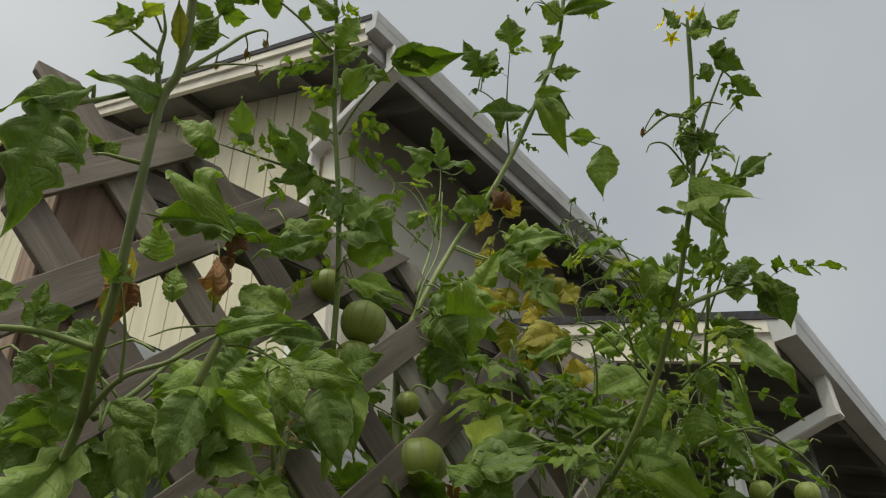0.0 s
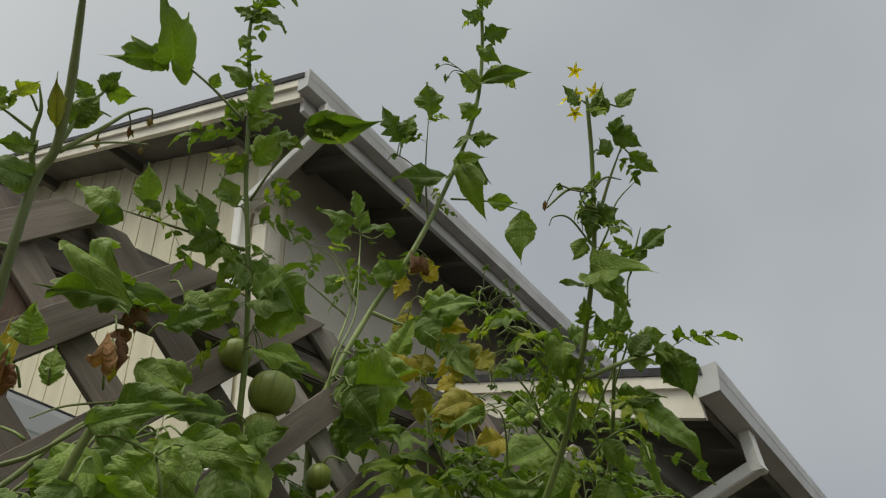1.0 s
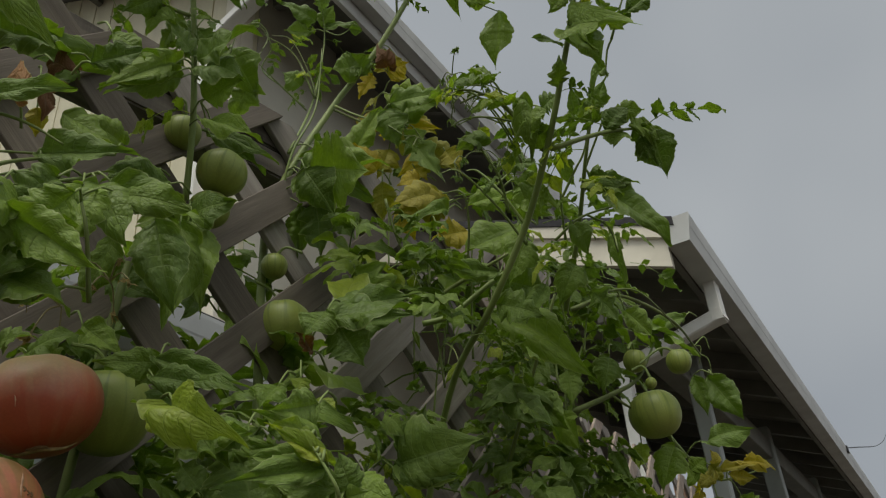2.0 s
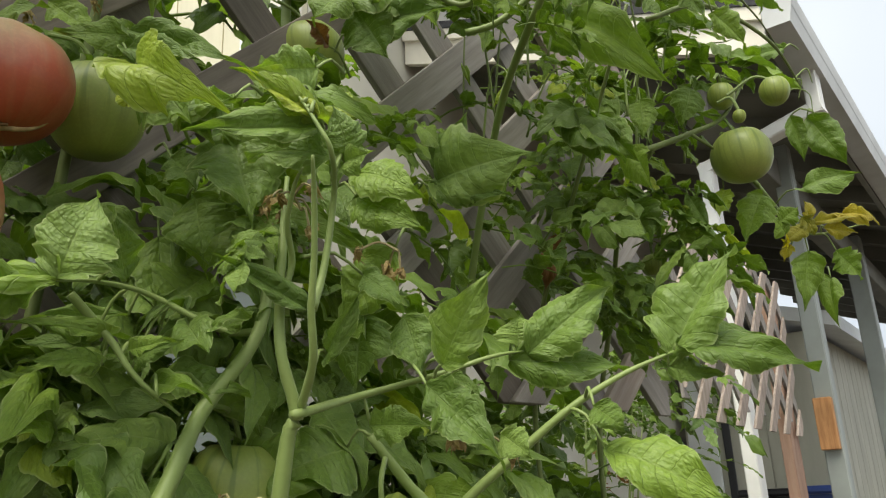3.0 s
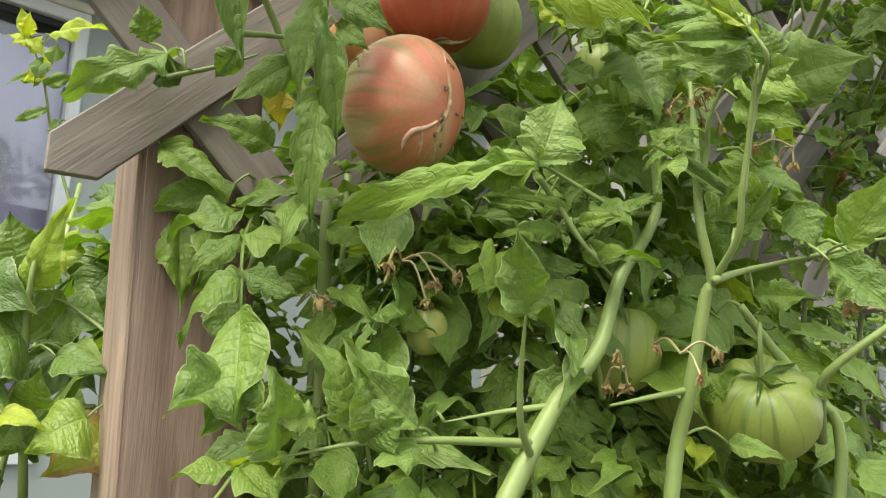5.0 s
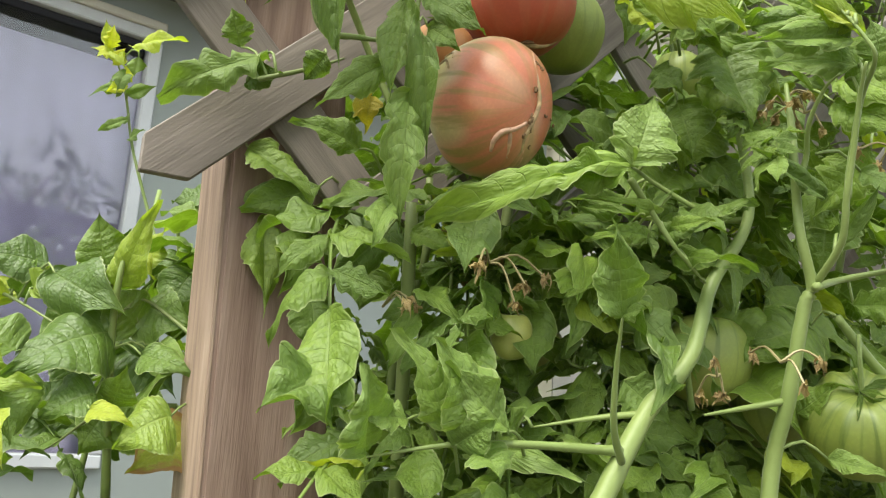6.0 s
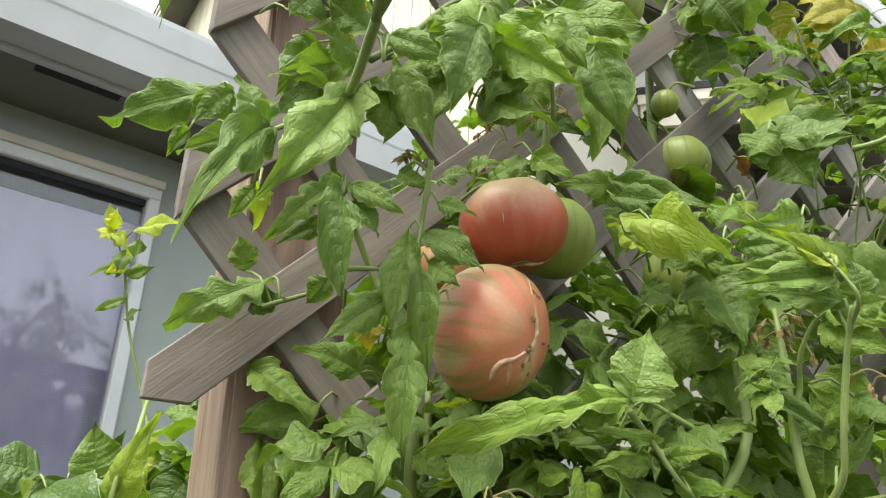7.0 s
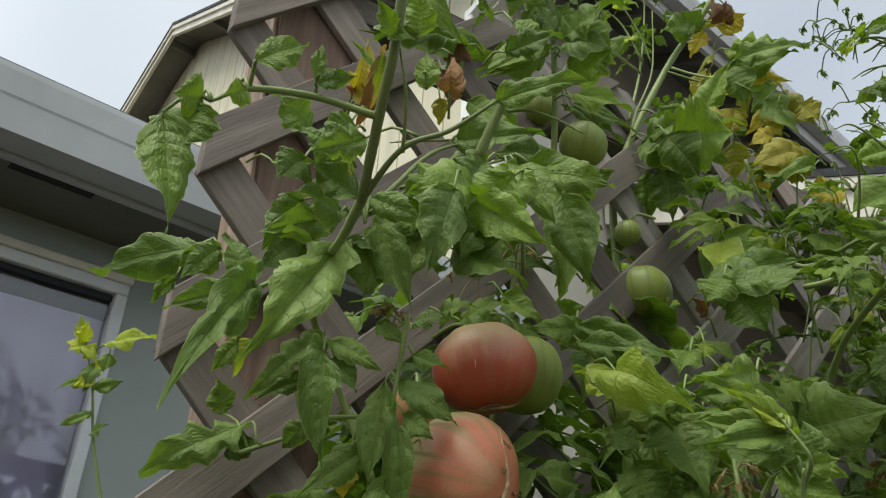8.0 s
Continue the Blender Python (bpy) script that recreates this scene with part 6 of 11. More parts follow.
leaf(left, (-0.307, 0.180, 1.698), (-0.294, 0.182, 1.713), (0.67, -0.39, -0.63), 0.012, M_LEAF, "l")
leaf(left, (-0.376, 0.195, 1.521), (-0.368, 0.175, 1.533), (0.75, -0.28, -0.59), 0.012, M_LEAF, "c")
leaf(left, (-0.376, 0.196, 1.521), (-0.366, 0.201, 1.519), (0.93, -0.37, 0.06), 0.011, M_LEAF, "c")
leaf(left, (-0.404, 0.206, 1.535), (-0.427, 0.215, 1.514), (0.88, -0.43, -0.23), 0.011, M_LEAF_SPENT, "c")
leaf(left, (-0.363, 0.258, 1.508), (-0.317, 0.286, 1.510), (0.79, -0.61, -0.01), 0.021, M_LEAF_PALE, "o", (-0.362, 0.261, 1.506))
leaf(left, (-0.525, 0.350, 2.111), (-0.468, 0.291, 2.142), (0.61, -0.22, -0.77), 0.047, M_LEAF, "c")
leaf(left, (-0.527, 0.351, 2.109), (-0.540, 0.279, 2.049), (0.39, -0.20, -0.90), 0.034, M_LEAF, "c")
leaf(left, (-0.518, 0.355, 2.101), (-0.506, 0.374, 2.100), (0.66, -0.42, -0.62), 0.020, M_LEAF, "o")
leaf(left, (-0.490, 0.393, 2.064), (-0.474, 0.388, 2.077), (0.64, -0.46, -0.61), 0.016, M_LEAF, "o")
leaf(left, (-0.510, 0.266, 1.614), (-0.538, 0.275, 1.583), (0.99, -0.06, -0.09), 0.020, M_LEAF_DRY, "c", (-0.519, 0.272, 1.640))
leaf(left, (-0.530, 0.264, 1.550), (-0.544, 0.265, 1.523), (0.76, -0.64, -0.14), 0.021, M_LEAF_YELLOW, "o", (-0.543, 0.296, 1.527))
leaf(left, (-0.532, 0.235, 1.563), (-0.531, 0.203, 1.581), (0.73, -0.65, 0.22), 0.027, M_LEAF_PALE, "o", (-0.558, 0.263, 1.560))
leaf(left, (-0.512, 0.256, 1.557), (-0.534, 0.244, 1.536), (0.90, -0.43, -0.03), 0.023, M_LEAF_PALE, "o", (-0.522, 0.275, 1.579))
leaf(left, (-0.515, 0.247, 1.547), (-0.526, 0.218, 1.552), (0.99, -0.12, 0.12), 0.022, M_LEAF, "o", (-0.532, 0.277, 1.551))
leaf(left, (-0.622, 0.451, 1.821), (-0.643, 0.335, 1.794), (0.77, -0.46, -0.44), 0.049, M_LEAF, "c", (-0.631, 0.461, 1.820))
leaf(left, (-0.620, 0.446, 1.827), (-0.611, 0.365, 1.844), (0.68, -0.34, -0.65), 0.038, M_LEAF, "c", (-0.631, 0.461, 1.820))
leaf(left, (-0.624, 0.447, 1.822), (-0.631, 0.453, 1.793), (0.77, -0.54, -0.33), 0.020, M_LEAF_DRY, "c")
# a dark spray behind the broad pale leaf
leaf(left, (-0.517, 0.397, 1.608), (-0.538, 0.369, 1.555), (0.84, -0.53, -0.14), 0.048, M_LEAF, "l", (-0.520, 0.420, 1.622))
leaf(left, (-0.507, 0.413, 1.605), (-0.500, 0.400, 1.539), (0.81, -0.58, -0.02), 0.050, M_LEAF, "o", (-0.520, 0.420, 1.622))
leaf(left, (-0.507, 0.426, 1.613), (-0.477, 0.441, 1.550), (0.82, -0.56, -0.13), 0.046, M_LEAF, "o", (-0.520, 0.420, 1.622))
leaf(left, (-0.500, 0.432, 1.616), (-0.460, 0.471, 1.583), (0.76, -0.63, -0.16), 0.039, M_LEAF, "n", (-0.520, 0.420, 1.622))
leaf(left, (-0.526, 0.361, 1.587), (-0.535, 0.336, 1.548), (0.87, -0.50, -0.02), 0.041, M_LEAF, "o", (-0.525, 0.373, 1.599))
leaf(left, (-0.512, 0.381, 1.541), (-0.499, 0.359, 1.490), (0.83, -0.53, 0.15), 0.044, M_LEAF, "o", (-0.518, 0.400, 1.555))
vine(left, [(-0.520, 0.420, 1.622), (-0.523, 0.392, 1.603), (-0.530, 0.364, 1.588)], 0.0014, 0.0009, M_STEM)
# spray in front of the siding
leaf(left, (-0.637, 0.396, 1.955), (-0.670, 0.353, 1.973), (0.82, -0.57, 0.04), 0.043, M_LEAF, "o")
leaf(left, (-0.635, 0.401, 1.952), (-0.658, 0.384, 1.935), (0.54, -0.00, -0.84), 0.031, M_LEAF, "o")
leaf(left, (-0.618, 0.421, 1.961), (-0.596, 0.395, 2.005), (0.83, -0.12, -0.54), 0.031, M_LEAF, "o", (-0.627, 0.419, 1.950))
leaf(left, (-0.612, 0.431, 1.955), (-0.626, 0.403, 1.973), (0.86, -0.50, -0.08), 0.023, M_LEAF, "n", (-0.621, 0.430, 1.949))
leaf(left, (-0.585, 0.484, 1.938), (-0.589, 0.434, 1.988), (0.24, -0.87, -0.43), 0.032, M_LEAF_PALE, "o", (-0.591, 0.486, 1.943))
leaf(left, (-0.577, 0.494, 1.950), (-0.574, 0.457, 1.991), (0.80, -0.59, 0.05), 0.028, M_LEAF_PALE, "o", (-0.584, 0.498, 1.941))
leaf(left, (-0.574, 0.502, 1.944), (-0.611, 0.480, 1.922), (0.96, -0.13, -0.24), 0.032, M_LEAF_PALE, "o", (-0.577, 0.510, 1.939))
leaf(left, (-0.577, 0.515, 1.945), (-0.603, 0.513, 1.910), (0.71, -0.69, 0.16), 0.036, M_LEAF_PALE, "l", (-0.577, 0.510, 1.939))
leaf(left, (-0.551, 0.502, 1.980), (-0.548, 0.470, 2.015), (0.67, -0.72, 0.18), 0.028, M_LEAF_PALE, "o", (-0.550, 0.520, 1.978))
leaf(left, (-0.551, 0.496, 1.986), (-0.567, 0.475, 1.995), (0.71, -0.69, 0.16), 0.028, M_LEAF_PALE, "o", (-0.546, 0.514, 1.993))
leaf(left, (-0.569, 0.533, 1.933), (-0.608, 0.533, 1.902), (0.40, -0.91, -0.01), 0.036, M_LEAF_PALE, "l", (-0.563, 0.535, 1.936))
# top of that stalk
leaf(left, (-0.514, 0.477, 2.085), (-0.480, 0.500, 2.104), (0.81, -0.57, 0.11), 0.038, M_LEAF, "l", (-0.515, 0.476, 2.091))
leaf(left, (-0.505, 0.472, 2.097), (-0.471, 0.478, 2.135), (0.59, -0.67, -0.45), 0.042, M_LEAF, "l", (-0.510, 0.470, 2.108))
leaf(left, (-0.510, 0.465, 2.117), (-0.540, 0.453, 2.106), (0.27, -0.80, -0.54), 0.034, M_LEAF, "c", (-0.504, 0.464, 2.123))
leaf(left, (-0.526, 0.488, 2.047), (-0.559, 0.485, 2.024), (0.83, -0.08, -0.55), 0.029, M_LEAF, "l", (-0.527, 0.489, 2.057))
leaf(left, (-0.521, 0.498, 2.041), (-0.476, 0.507, 2.084), (0.57, -0.35, -0.75), 0.037, M_LEAF, "l", (-0.532, 0.496, 2.040))
leaf(left, (-0.500, 0.500, 2.072), (-0.467, 0.532, 2.065), (0.50, -0.85, -0.17), 0.037, M_LEAF, "c", (-0.521, 0.483, 2.074))
leaf(left, (-0.501, 0.454, 2.136), (-0.513, 0.421, 2.161), (0.81, -0.47, -0.35), 0.029, M_LEAF, "n")
leaf(left, (-0.450, 0.517, 2.078), (-0.361, 0.566, 2.065), (0.09, -0.30, -0.95), 0.049, M_LEAF, "n", (-0.450, 0.523, 2.072))
leaf(left, (-0.442, 0.520, 2.081), (-0.391, 0.545, 2.063), (0.58, -0.34, -0.74), 0.033, M_LEAF, "n", (-0.450, 0.523, 2.072))
# tomato cluster leaves
leaf(left, (-0.560, 0.408, 1.774), (-0.612, 0.332, 1.778), (1.00, -0.07, 0.06), 0.042, M_LEAF, "c", (-0.568, 0.438, 1.785))
leaf(left, (-0.570, 0.346, 1.798), (-0.541, 0.392, 1.755), (0.78, -0.62, -0.10), 0.048, M_LEAF, "c", (-0.599, 0.343, 1.824))
leaf(left, (-0.575, 0.403, 1.767), (-0.564, 0.418, 1.759), (0.84, -0.39, -0.38), 0.030, M_LEAF_DRY, "c", (-0.606, 0.399, 1.787))
leaf(left, (-0.590, 0.402, 1.755), (-0.587, 0.415, 1.711), (0.92, -0.10, 0.37), 0.027, M_LEAF_DRY, "c", (-0.612, 0.409, 1.787))
leaf(left, (-0.603, 0.412, 1.734), (-0.614, 0.425, 1.713), (0.91, -0.42, 0.01), 0.020, M_LEAF_YELLOW, "o", (-0.616, 0.416, 1.762))
leaf(left, (-0.575, 0.407, 1.664), (-0.495, 0.446, 1.653), (0.85, -0.52, -0.11), 0.038, M_LEAF_PALE, "o", (-0.568, 0.408, 1.657))
leaf(left, (-0.570, 0.484, 1.719), (-0.583, 0.431, 1.731), (0.62, -0.78, -0.08), 0.033, M_LEAF, "o", (-0.557, 0.468, 1.692))
leaf(left, (-0.550, 0.513, 1.837), (-0.595, 0.464, 1.785), (0.99, -0.15, 0.06), 0.033, M_LEAF, "n", (-0.557, 0.541, 1.862))
leaf(left, (-0.550, 0.519, 1.831), (-0.595, 0.473, 1.810), (0.65, -0.66, -0.37), 0.029, M_LEAF, "n", (-0.554, 0.549, 1.850))
leaf(left, (-0.546, 0.541, 1.860), (-0.472, 0.552, 1.876), (0.69, -0.63, 0.36), 0.046, M_LEAF, "o", (-0.576, 0.560, 1.884))
leaf(left, (-0.555, 0.539, 1.872), (-0.557, 0.500, 1.894), (0.83, -0.51, 0.22), 0.046, M_LEAF, "l", (-0.576, 0.560, 1.884))
leaf(left, (-0.549, 0.550, 1.849), (-0.495, 0.568, 1.824), (0.83, -0.52, 0.17), 0.053, M_LEAF, "l", (-0.582, 0.567, 1.867))
leaf(left, (-0.551, 0.559, 1.821), (-0.498, 0.561, 1.829), (0.70, -0.64, -0.32), 0.038, M_LEAF, "o", (-0.590, 0.575, 1.830))
leaf(left, (-0.556, 0.566, 1.793), (-0.500, 0.595, 1.759), (0.80, -0.56, 0.20), 0.030, M_LEAF, "n", (-0.591, 0.575, 1.815))
leaf(left, (-0.565, 0.557, 1.664), (-0.562, 0.559, 1.549), (0.79, -0.45, 0.41), 0.056, M_LEAF, "o", (-0.586, 0.575, 1.692))
leaf(left, (-0.641, 0.540, 1.621), (-0.590, 0.563, 1.588), (0.61, -0.77, 0.16), 0.040, M_LEAF, "o", (-0.679, 0.550, 1.638))
leaf(left, (-0.576, 0.520, 1.709), (-0.601, 0.487, 1.690), (0.76, -0.65, 0.05), 0.041, M_LEAF, "o", (-0.584, 0.552, 1.728))
# near lower left, seen large at the start
leaf(left, (-0.491, 0.359, 1.550), (-0.502, 0.303, 1.532), (0.90, -0.32, 0.31), 0.044, M_LEAF, "o", (-0.510, 0.394, 1.563))
leaf(left, (-0.507, 0.343, 1.554), (-0.501, 0.341, 1.494), (0.80, -0.45, 0.40), 0.046, M_LEAF, "o", (-0.538, 0.339, 1.569))
leaf(left, (-0.520, 0.333, 1.520), (-0.519, 0.324, 1.464), (0.82, -0.45, 0.35), 0.037, M_LEAF_PALE, "o", (-0.540, 0.316, 1.538))
leaf(left, (-0.542, 0.304, 1.499), (-0.538, 0.305, 1.452), (0.86, -0.22, 0.45), 0.041, M_LEAF, "o", (-0.545, 0.300, 1.489))
leaf(left, (-0.549, 0.279, 1.520), (-0.540, 0.229, 1.513), (0.95, -0.27, 0.15), 0.036, M_LEAF_PALE, "o", (-0.544, 0.286, 1.517))
leaf(left, (-0.575, 0.297, 1.480), (-0.544, 0.236, 1.487), (0.74, -0.14, 0.66), 0.034, M_LEAF_PALE, "o", (-0.564, 0.316, 1.481))
leaf(left, (-0.523, 0.369, 1.514), (-0.472, 0.405, 1.483), (0.81, -0.44, 0.40), 0.044, M_LEAF, "o", (-0.562, 0.373, 1.529))
leaf(left, (-0.523, 0.382, 1.533), (-0.464, 0.384, 1.545), (0.73, -0.62, 0.28), 0.041, M_LEAF, "o", (-0.567, 0.397, 1.535))
leaf(left, (-0.549, 0.313, 1.518), (-0.504, 0.325, 1.508), (0.93, -0.34, 0.12), 0.043, M_LEAF, "l", (-0.541, 0.305, 1.528))
leaf(left, (-0.538, 0.236, 1.541), (-0.543, 0.221, 1.519), (0.96, -0.11, 0.24), 0.031, M_LEAF, "o", (-0.558, 0.257, 1.566))
# big cluster at the left of the vine
leaf(left, (-0.404, 0.131, 1.484), (-0.398, 0.156, 1.505), (0.77, -0.57, -0.29), 0.019, M_LEAF, "o", (-0.418, 0.136, 1.478))
leaf(left, (-0.411, 0.133, 1.471), (-0.412, 0.121, 1.463), (0.93, -0.19, -0.32), 0.014, M_LEAF, "o", (-0.417, 0.129, 1.472))
leaf(left, (-0.416, 0.171, 1.504), (-0.415, 0.170, 1.527), (0.86, -0.24, -0.44), 0.010, M_LEAF, "o", (-0.419, 0.174, 1.495))
leaf(left, (-0.417, 0.172, 1.501), (-0.407, 0.191, 1.514), (0.69, -0.59, -0.42), 0.012, M_LEAF, "o", (-0.419, 0.174, 1.495))
leaf(left, (-0.419, 0.115, 1.459), (-0.419, 0.100, 1.457), (0.76, -0.52, -0.38), 0.022, M_LEAF, "o")
leaf(left, (-0.422, 0.113, 1.457), (-0.424, 0.111, 1.424), (0.71, -0.71, -0.01), 0.031, M_LEAF, "o", (-0.416, 0.118, 1.459))
leaf(left, (-0.425, 0.100, 1.447), (-0.417, 0.116, 1.386), (0.97, -0.18, 0.17), 0.025, M_LEAF, "o", (-0.416, 0.118, 1.459))
leaf(left, (-0.541, 0.272, 1.628), (-0.522, 0.265, 1.665), (0.70, -0.12, -0.70), 0.023, M_LEAF_YELLOW, "c", (-0.571, 0.287, 1.622))
leaf(left, (-0.542, 0.276, 1.622), (-0.533, 0.276, 1.634), (0.72, -0.68, -0.16), 0.020, M_LEAF_DRY, "c", (-0.574, 0.287, 1.617))
leaf(left, (-0.515, 0.350, 1.658), (-0.506, 0.340, 1.683), (0.72, -0.54, -0.44), 0.024, M_LEAF_DRY, "c", (-0.540, 0.372, 1.652))
leaf(left, (-0.453, 0.277, 1.579), (-0.449, 0.274, 1.610), (0.44, -0.61, -0.66), 0.018, M_LEAF, "o", (-0.444, 0.267, 1.583))
leaf(left, (-0.408, 0.232, 1.571), (-0.397, 0.225, 1.596), (0.76, -0.65, -0.10), 0.023, M_LEAF, "o", (-0.409, 0.223, 1.573))
leaf(left, (-0.484, 0.386, 1.702), (-0.446, 0.418, 1.720), (0.45, -0.89, -0.13), 0.025, M_LEAF, "o", (-0.515, 0.389, 1.709))
leaf(left, (-0.492, 0.404, 1.755), (-0.479, 0.432, 1.741), (0.98, -0.20, -0.05), 0.026, M_LEAF, "o", (-0.515, 0.402, 1.780))
# below the red fruit and round the post
leaf(left, (-0.612, 0.372, 1.256), (-0.627, 0.334, 1.213), (0.96, -0.26, 0.06), 0.029, M_LEAF, "o", (-0.632, 0.401, 1.270))
leaf(left, (-0.600, 0.386, 1.259), (-0.566, 0.406, 1.240), (0.58, -0.61, 0.55), 0.024, M_LEAF, "o", (-0.603, 0.427, 1.240))
leaf(left, (-0.639, 0.379, 1.236), (-0.638, 0.377, 1.203), (0.56, -0.41, 0.72), 0.035, M_LEAF, "o", (-0.665, 0.396, 1.256))
leaf(left, (-0.651, 0.338, 1.211), (-0.637, 0.343, 1.166), (0.80, -0.52, 0.30), 0.033, M_LEAF, "o", (-0.684, 0.350, 1.228))
leaf(left, (-0.563, 0.310, 1.153), (-0.553, 0.266, 1.124), (0.82, -0.11, 0.57), 0.050, M_LEAF_PALE, "c", (-0.593, 0.341, 1.158))
leaf(left, (-0.569, 0.316, 1.160), (-0.568, 0.284, 1.117), (0.87, -0.11, 0.47), 0.044, M_LEAF_PALE, "l", (-0.595, 0.343, 1.170))
leaf(left, (-0.512, 0.358, 1.123), (-0.519, 0.323, 1.179), (0.72, -0.25, 0.65), 0.030, M_LEAF_PALE, "o", (-0.534, 0.387, 1.098))
leaf(left, (-0.490, 0.386, 1.125), (-0.497, 0.344, 1.162), (0.50, -0.55, 0.67), 0.026, M_LEAF_PALE, "o", (-0.511, 0.422, 1.104))
leaf(left, (-0.524, 0.339, 1.128), (-0.533, 0.306, 1.132), (0.67, -0.56, 0.48), 0.028, M_LEAF_PALE, "o", (-0.543, 0.376, 1.117))
leaf(left, (-0.663, 0.368, 1.263), (-0.667, 0.359, 1.232), (0.74, -0.49, 0.46), 0.019, M_LEAF, "n", (-0.687, 0.389, 1.283))
# around the V of green stems
leaf(mid, (-0.453, 0.448, 1.292), (-0.559, 0.367, 1.258), (0.73, -0.32, 0.61), 0.034, M_LEAF, "n")
leaf(mid, (-0.458, 0.448, 1.289), (-0.493, 0.411, 1.278), (0.60, -0.78, 0.18), 0.027, M_LEAF, "c")
leaf(mid, (-0.477, 0.519, 1.249), (-0.404, 0.507, 1.233), (0.88, -0.44, 0.17), 0.018, M_LEAF, "o", (-0.454, 0.508, 1.237))
leaf(mid, (-0.469, 0.558, 1.282), (-0.457, 0.578, 1.301), (0.36, -0.76, 0.53), 0.021, M_LEAF, "o")
leaf(mid, (-0.466, 0.481, 1.268), (-0.477, 0.429, 1.269), (0.70, -0.61, 0.36), 0.014, M_LEAF, "n")
leaf(mid, (-0.469, 0.483, 1.254), (-0.480, 0.445, 1.252), (0.75, -0.47, 0.47), 0.016, M_LEAF, "o", (-0.462, 0.487, 1.261))
leaf(mid, (-0.457, 0.491, 1.261), (-0.431, 0.501, 1.264), (0.62, -0.73, 0.29), 0.012, M_LEAF, "n")
leaf(mid, (-0.430, 0.411, 1.190), (-0.413, 0.386, 1.236), (0.73, -0.64, 0.23), 0.027, M_LEAF_PALE, "o")
leaf(mid, (-0.430, 0.411, 1.191), (-0.413, 0.413, 1.194), (0.74, -0.59, 0.33), 0.010, M_LEAF_PALE, "n")
leaf(mid, (-0.500, 0.378, 1.127), (-0.503, 0.335, 1.170), (0.93, -0.32, 0.19), 0.043, M_LEAF_PALE, "o", (-0.498, 0.382, 1.117))
leaf(mid, (-0.537, 0.321, 1.109), (-0.515, 0.300, 1.154), (0.61, -0.30, 0.74), 0.041, M_LEAF_PALE, "l")
leaf(mid, (-0.507, 0.361, 1.115), (-0.480, 0.367, 1.134), (0.92, -0.33, 0.21), 0.026, M_LEAF_PALE, "o")
leaf(mid, (-0.496, 0.371, 1.115), (-0.472, 0.369, 1.101), (0.77, -0.38, 0.51), 0.029, M_LEAF_PALE, "o")
leaf(mid, (-0.518, 0.418, 1.125), (-0.512, 0.405, 1.138), (0.81, -0.34, 0.48), 0.022, M_LEAF, "o", (-0.510, 0.424, 1.128))
leaf(mid, (-0.535, 0.531, 1.165), (-0.527, 0.545, 1.138), (0.77, -0.54, 0.35), 0.027, M_LEAF, "o", (-0.534, 0.516, 1.162))
leaf(mid, (-0.345, 0.544, 1.357), (-0.344, 0.528, 1.382), (0.74, -0.68, -0.03), 0.023, M_LEAF_PALE, "o", (-0.347, 0.534, 1.344))
leaf(mid, (-0.358, 0.546, 1.360), (-0.416, 0.533, 1.375), (0.69, -0.66, 0.29), 0.028, M_LEAF_PALE, "o", (-0.351, 0.537, 1.342))
leaf(mid, (-0.359, 0.538, 1.376), (-0.416, 0.516, 1.388), (0.81, -0.58, -0.04), 0.021, M_LEAF_PALE, "n", (-0.349, 0.513, 1.379))
leaf(mid, (-0.348, 0.543, 1.354), (-0.328, 0.545, 1.353), (0.92, -0.36, -0.13), 0.016, M_LEAF_PALE, "n", (-0.347, 0.534, 1.344))
leaf(mid, (-0.348, 0.522, 1.373), (-0.374, 0.491, 1.400), (0.80, -0.60, 0.09), 0.015, M_LEAF_LIME, "n", (-0.345, 0.515, 1.372))
leaf(mid, (-0.463, 0.511, 1.408), (-0.416, 0.522, 1.407), (0.63, -0.76, 0.17), 0.032, M_LEAF, "o", (-0.507, 0.521, 1.417))
leaf(mid, (-0.467, 0.516, 1.423), (-0.437, 0.526, 1.390), (0.77, -0.63, -0.07), 0.030, M_LEAF, "o", (-0.504, 0.526, 1.447))
leaf(mid, (-0.483, 0.506, 1.417), (-0.500, 0.485, 1.438), (0.96, -0.17, 0.21), 0.019, M_LEAF_LIME, "c", (-0.496, 0.531, 1.411))
leaf(mid, (-0.482, 0.519, 1.454), (-0.434, 0.532, 1.447), (0.59, -0.47, 0.66), 0.018, M_LEAF, "n", (-0.524, 0.527, 1.467))
leaf(mid, (-0.451, 0.760, 1.440), (-0.374, 0.792, 1.461), (0.82, -0.55, -0.17), 0.068, M_LEAF_PALE, "l", (-0.486, 0.775, 1.441))
leaf(mid, (-0.448, 0.761, 1.445), (-0.413, 0.756, 1.492), (0.64, -0.75, 0.19), 0.034, M_LEAF_PALE, "o", (-0.477, 0.784, 1.434))
leaf(mid, (-0.456, 0.758, 1.436), (-0.393, 0.788, 1.417), (0.82, -0.56, -0.08), 0.031, M_LEAF, "o", (-0.491, 0.772, 1.446))
leaf(mid, (-0.387, 0.554, 1.281), (-0.405, 0.503, 1.307), (0.91, -0.41, 0.05), 0.017, M_LEAF_PALE, "n", (-0.401, 0.545, 1.284))
leaf(mid, (-0.384, 0.566, 1.258), (-0.356, 0.562, 1.289), (0.73, -0.68, 0.08), 0.013, M_LEAF_PALE, "n", (-0.380, 0.550, 1.242))
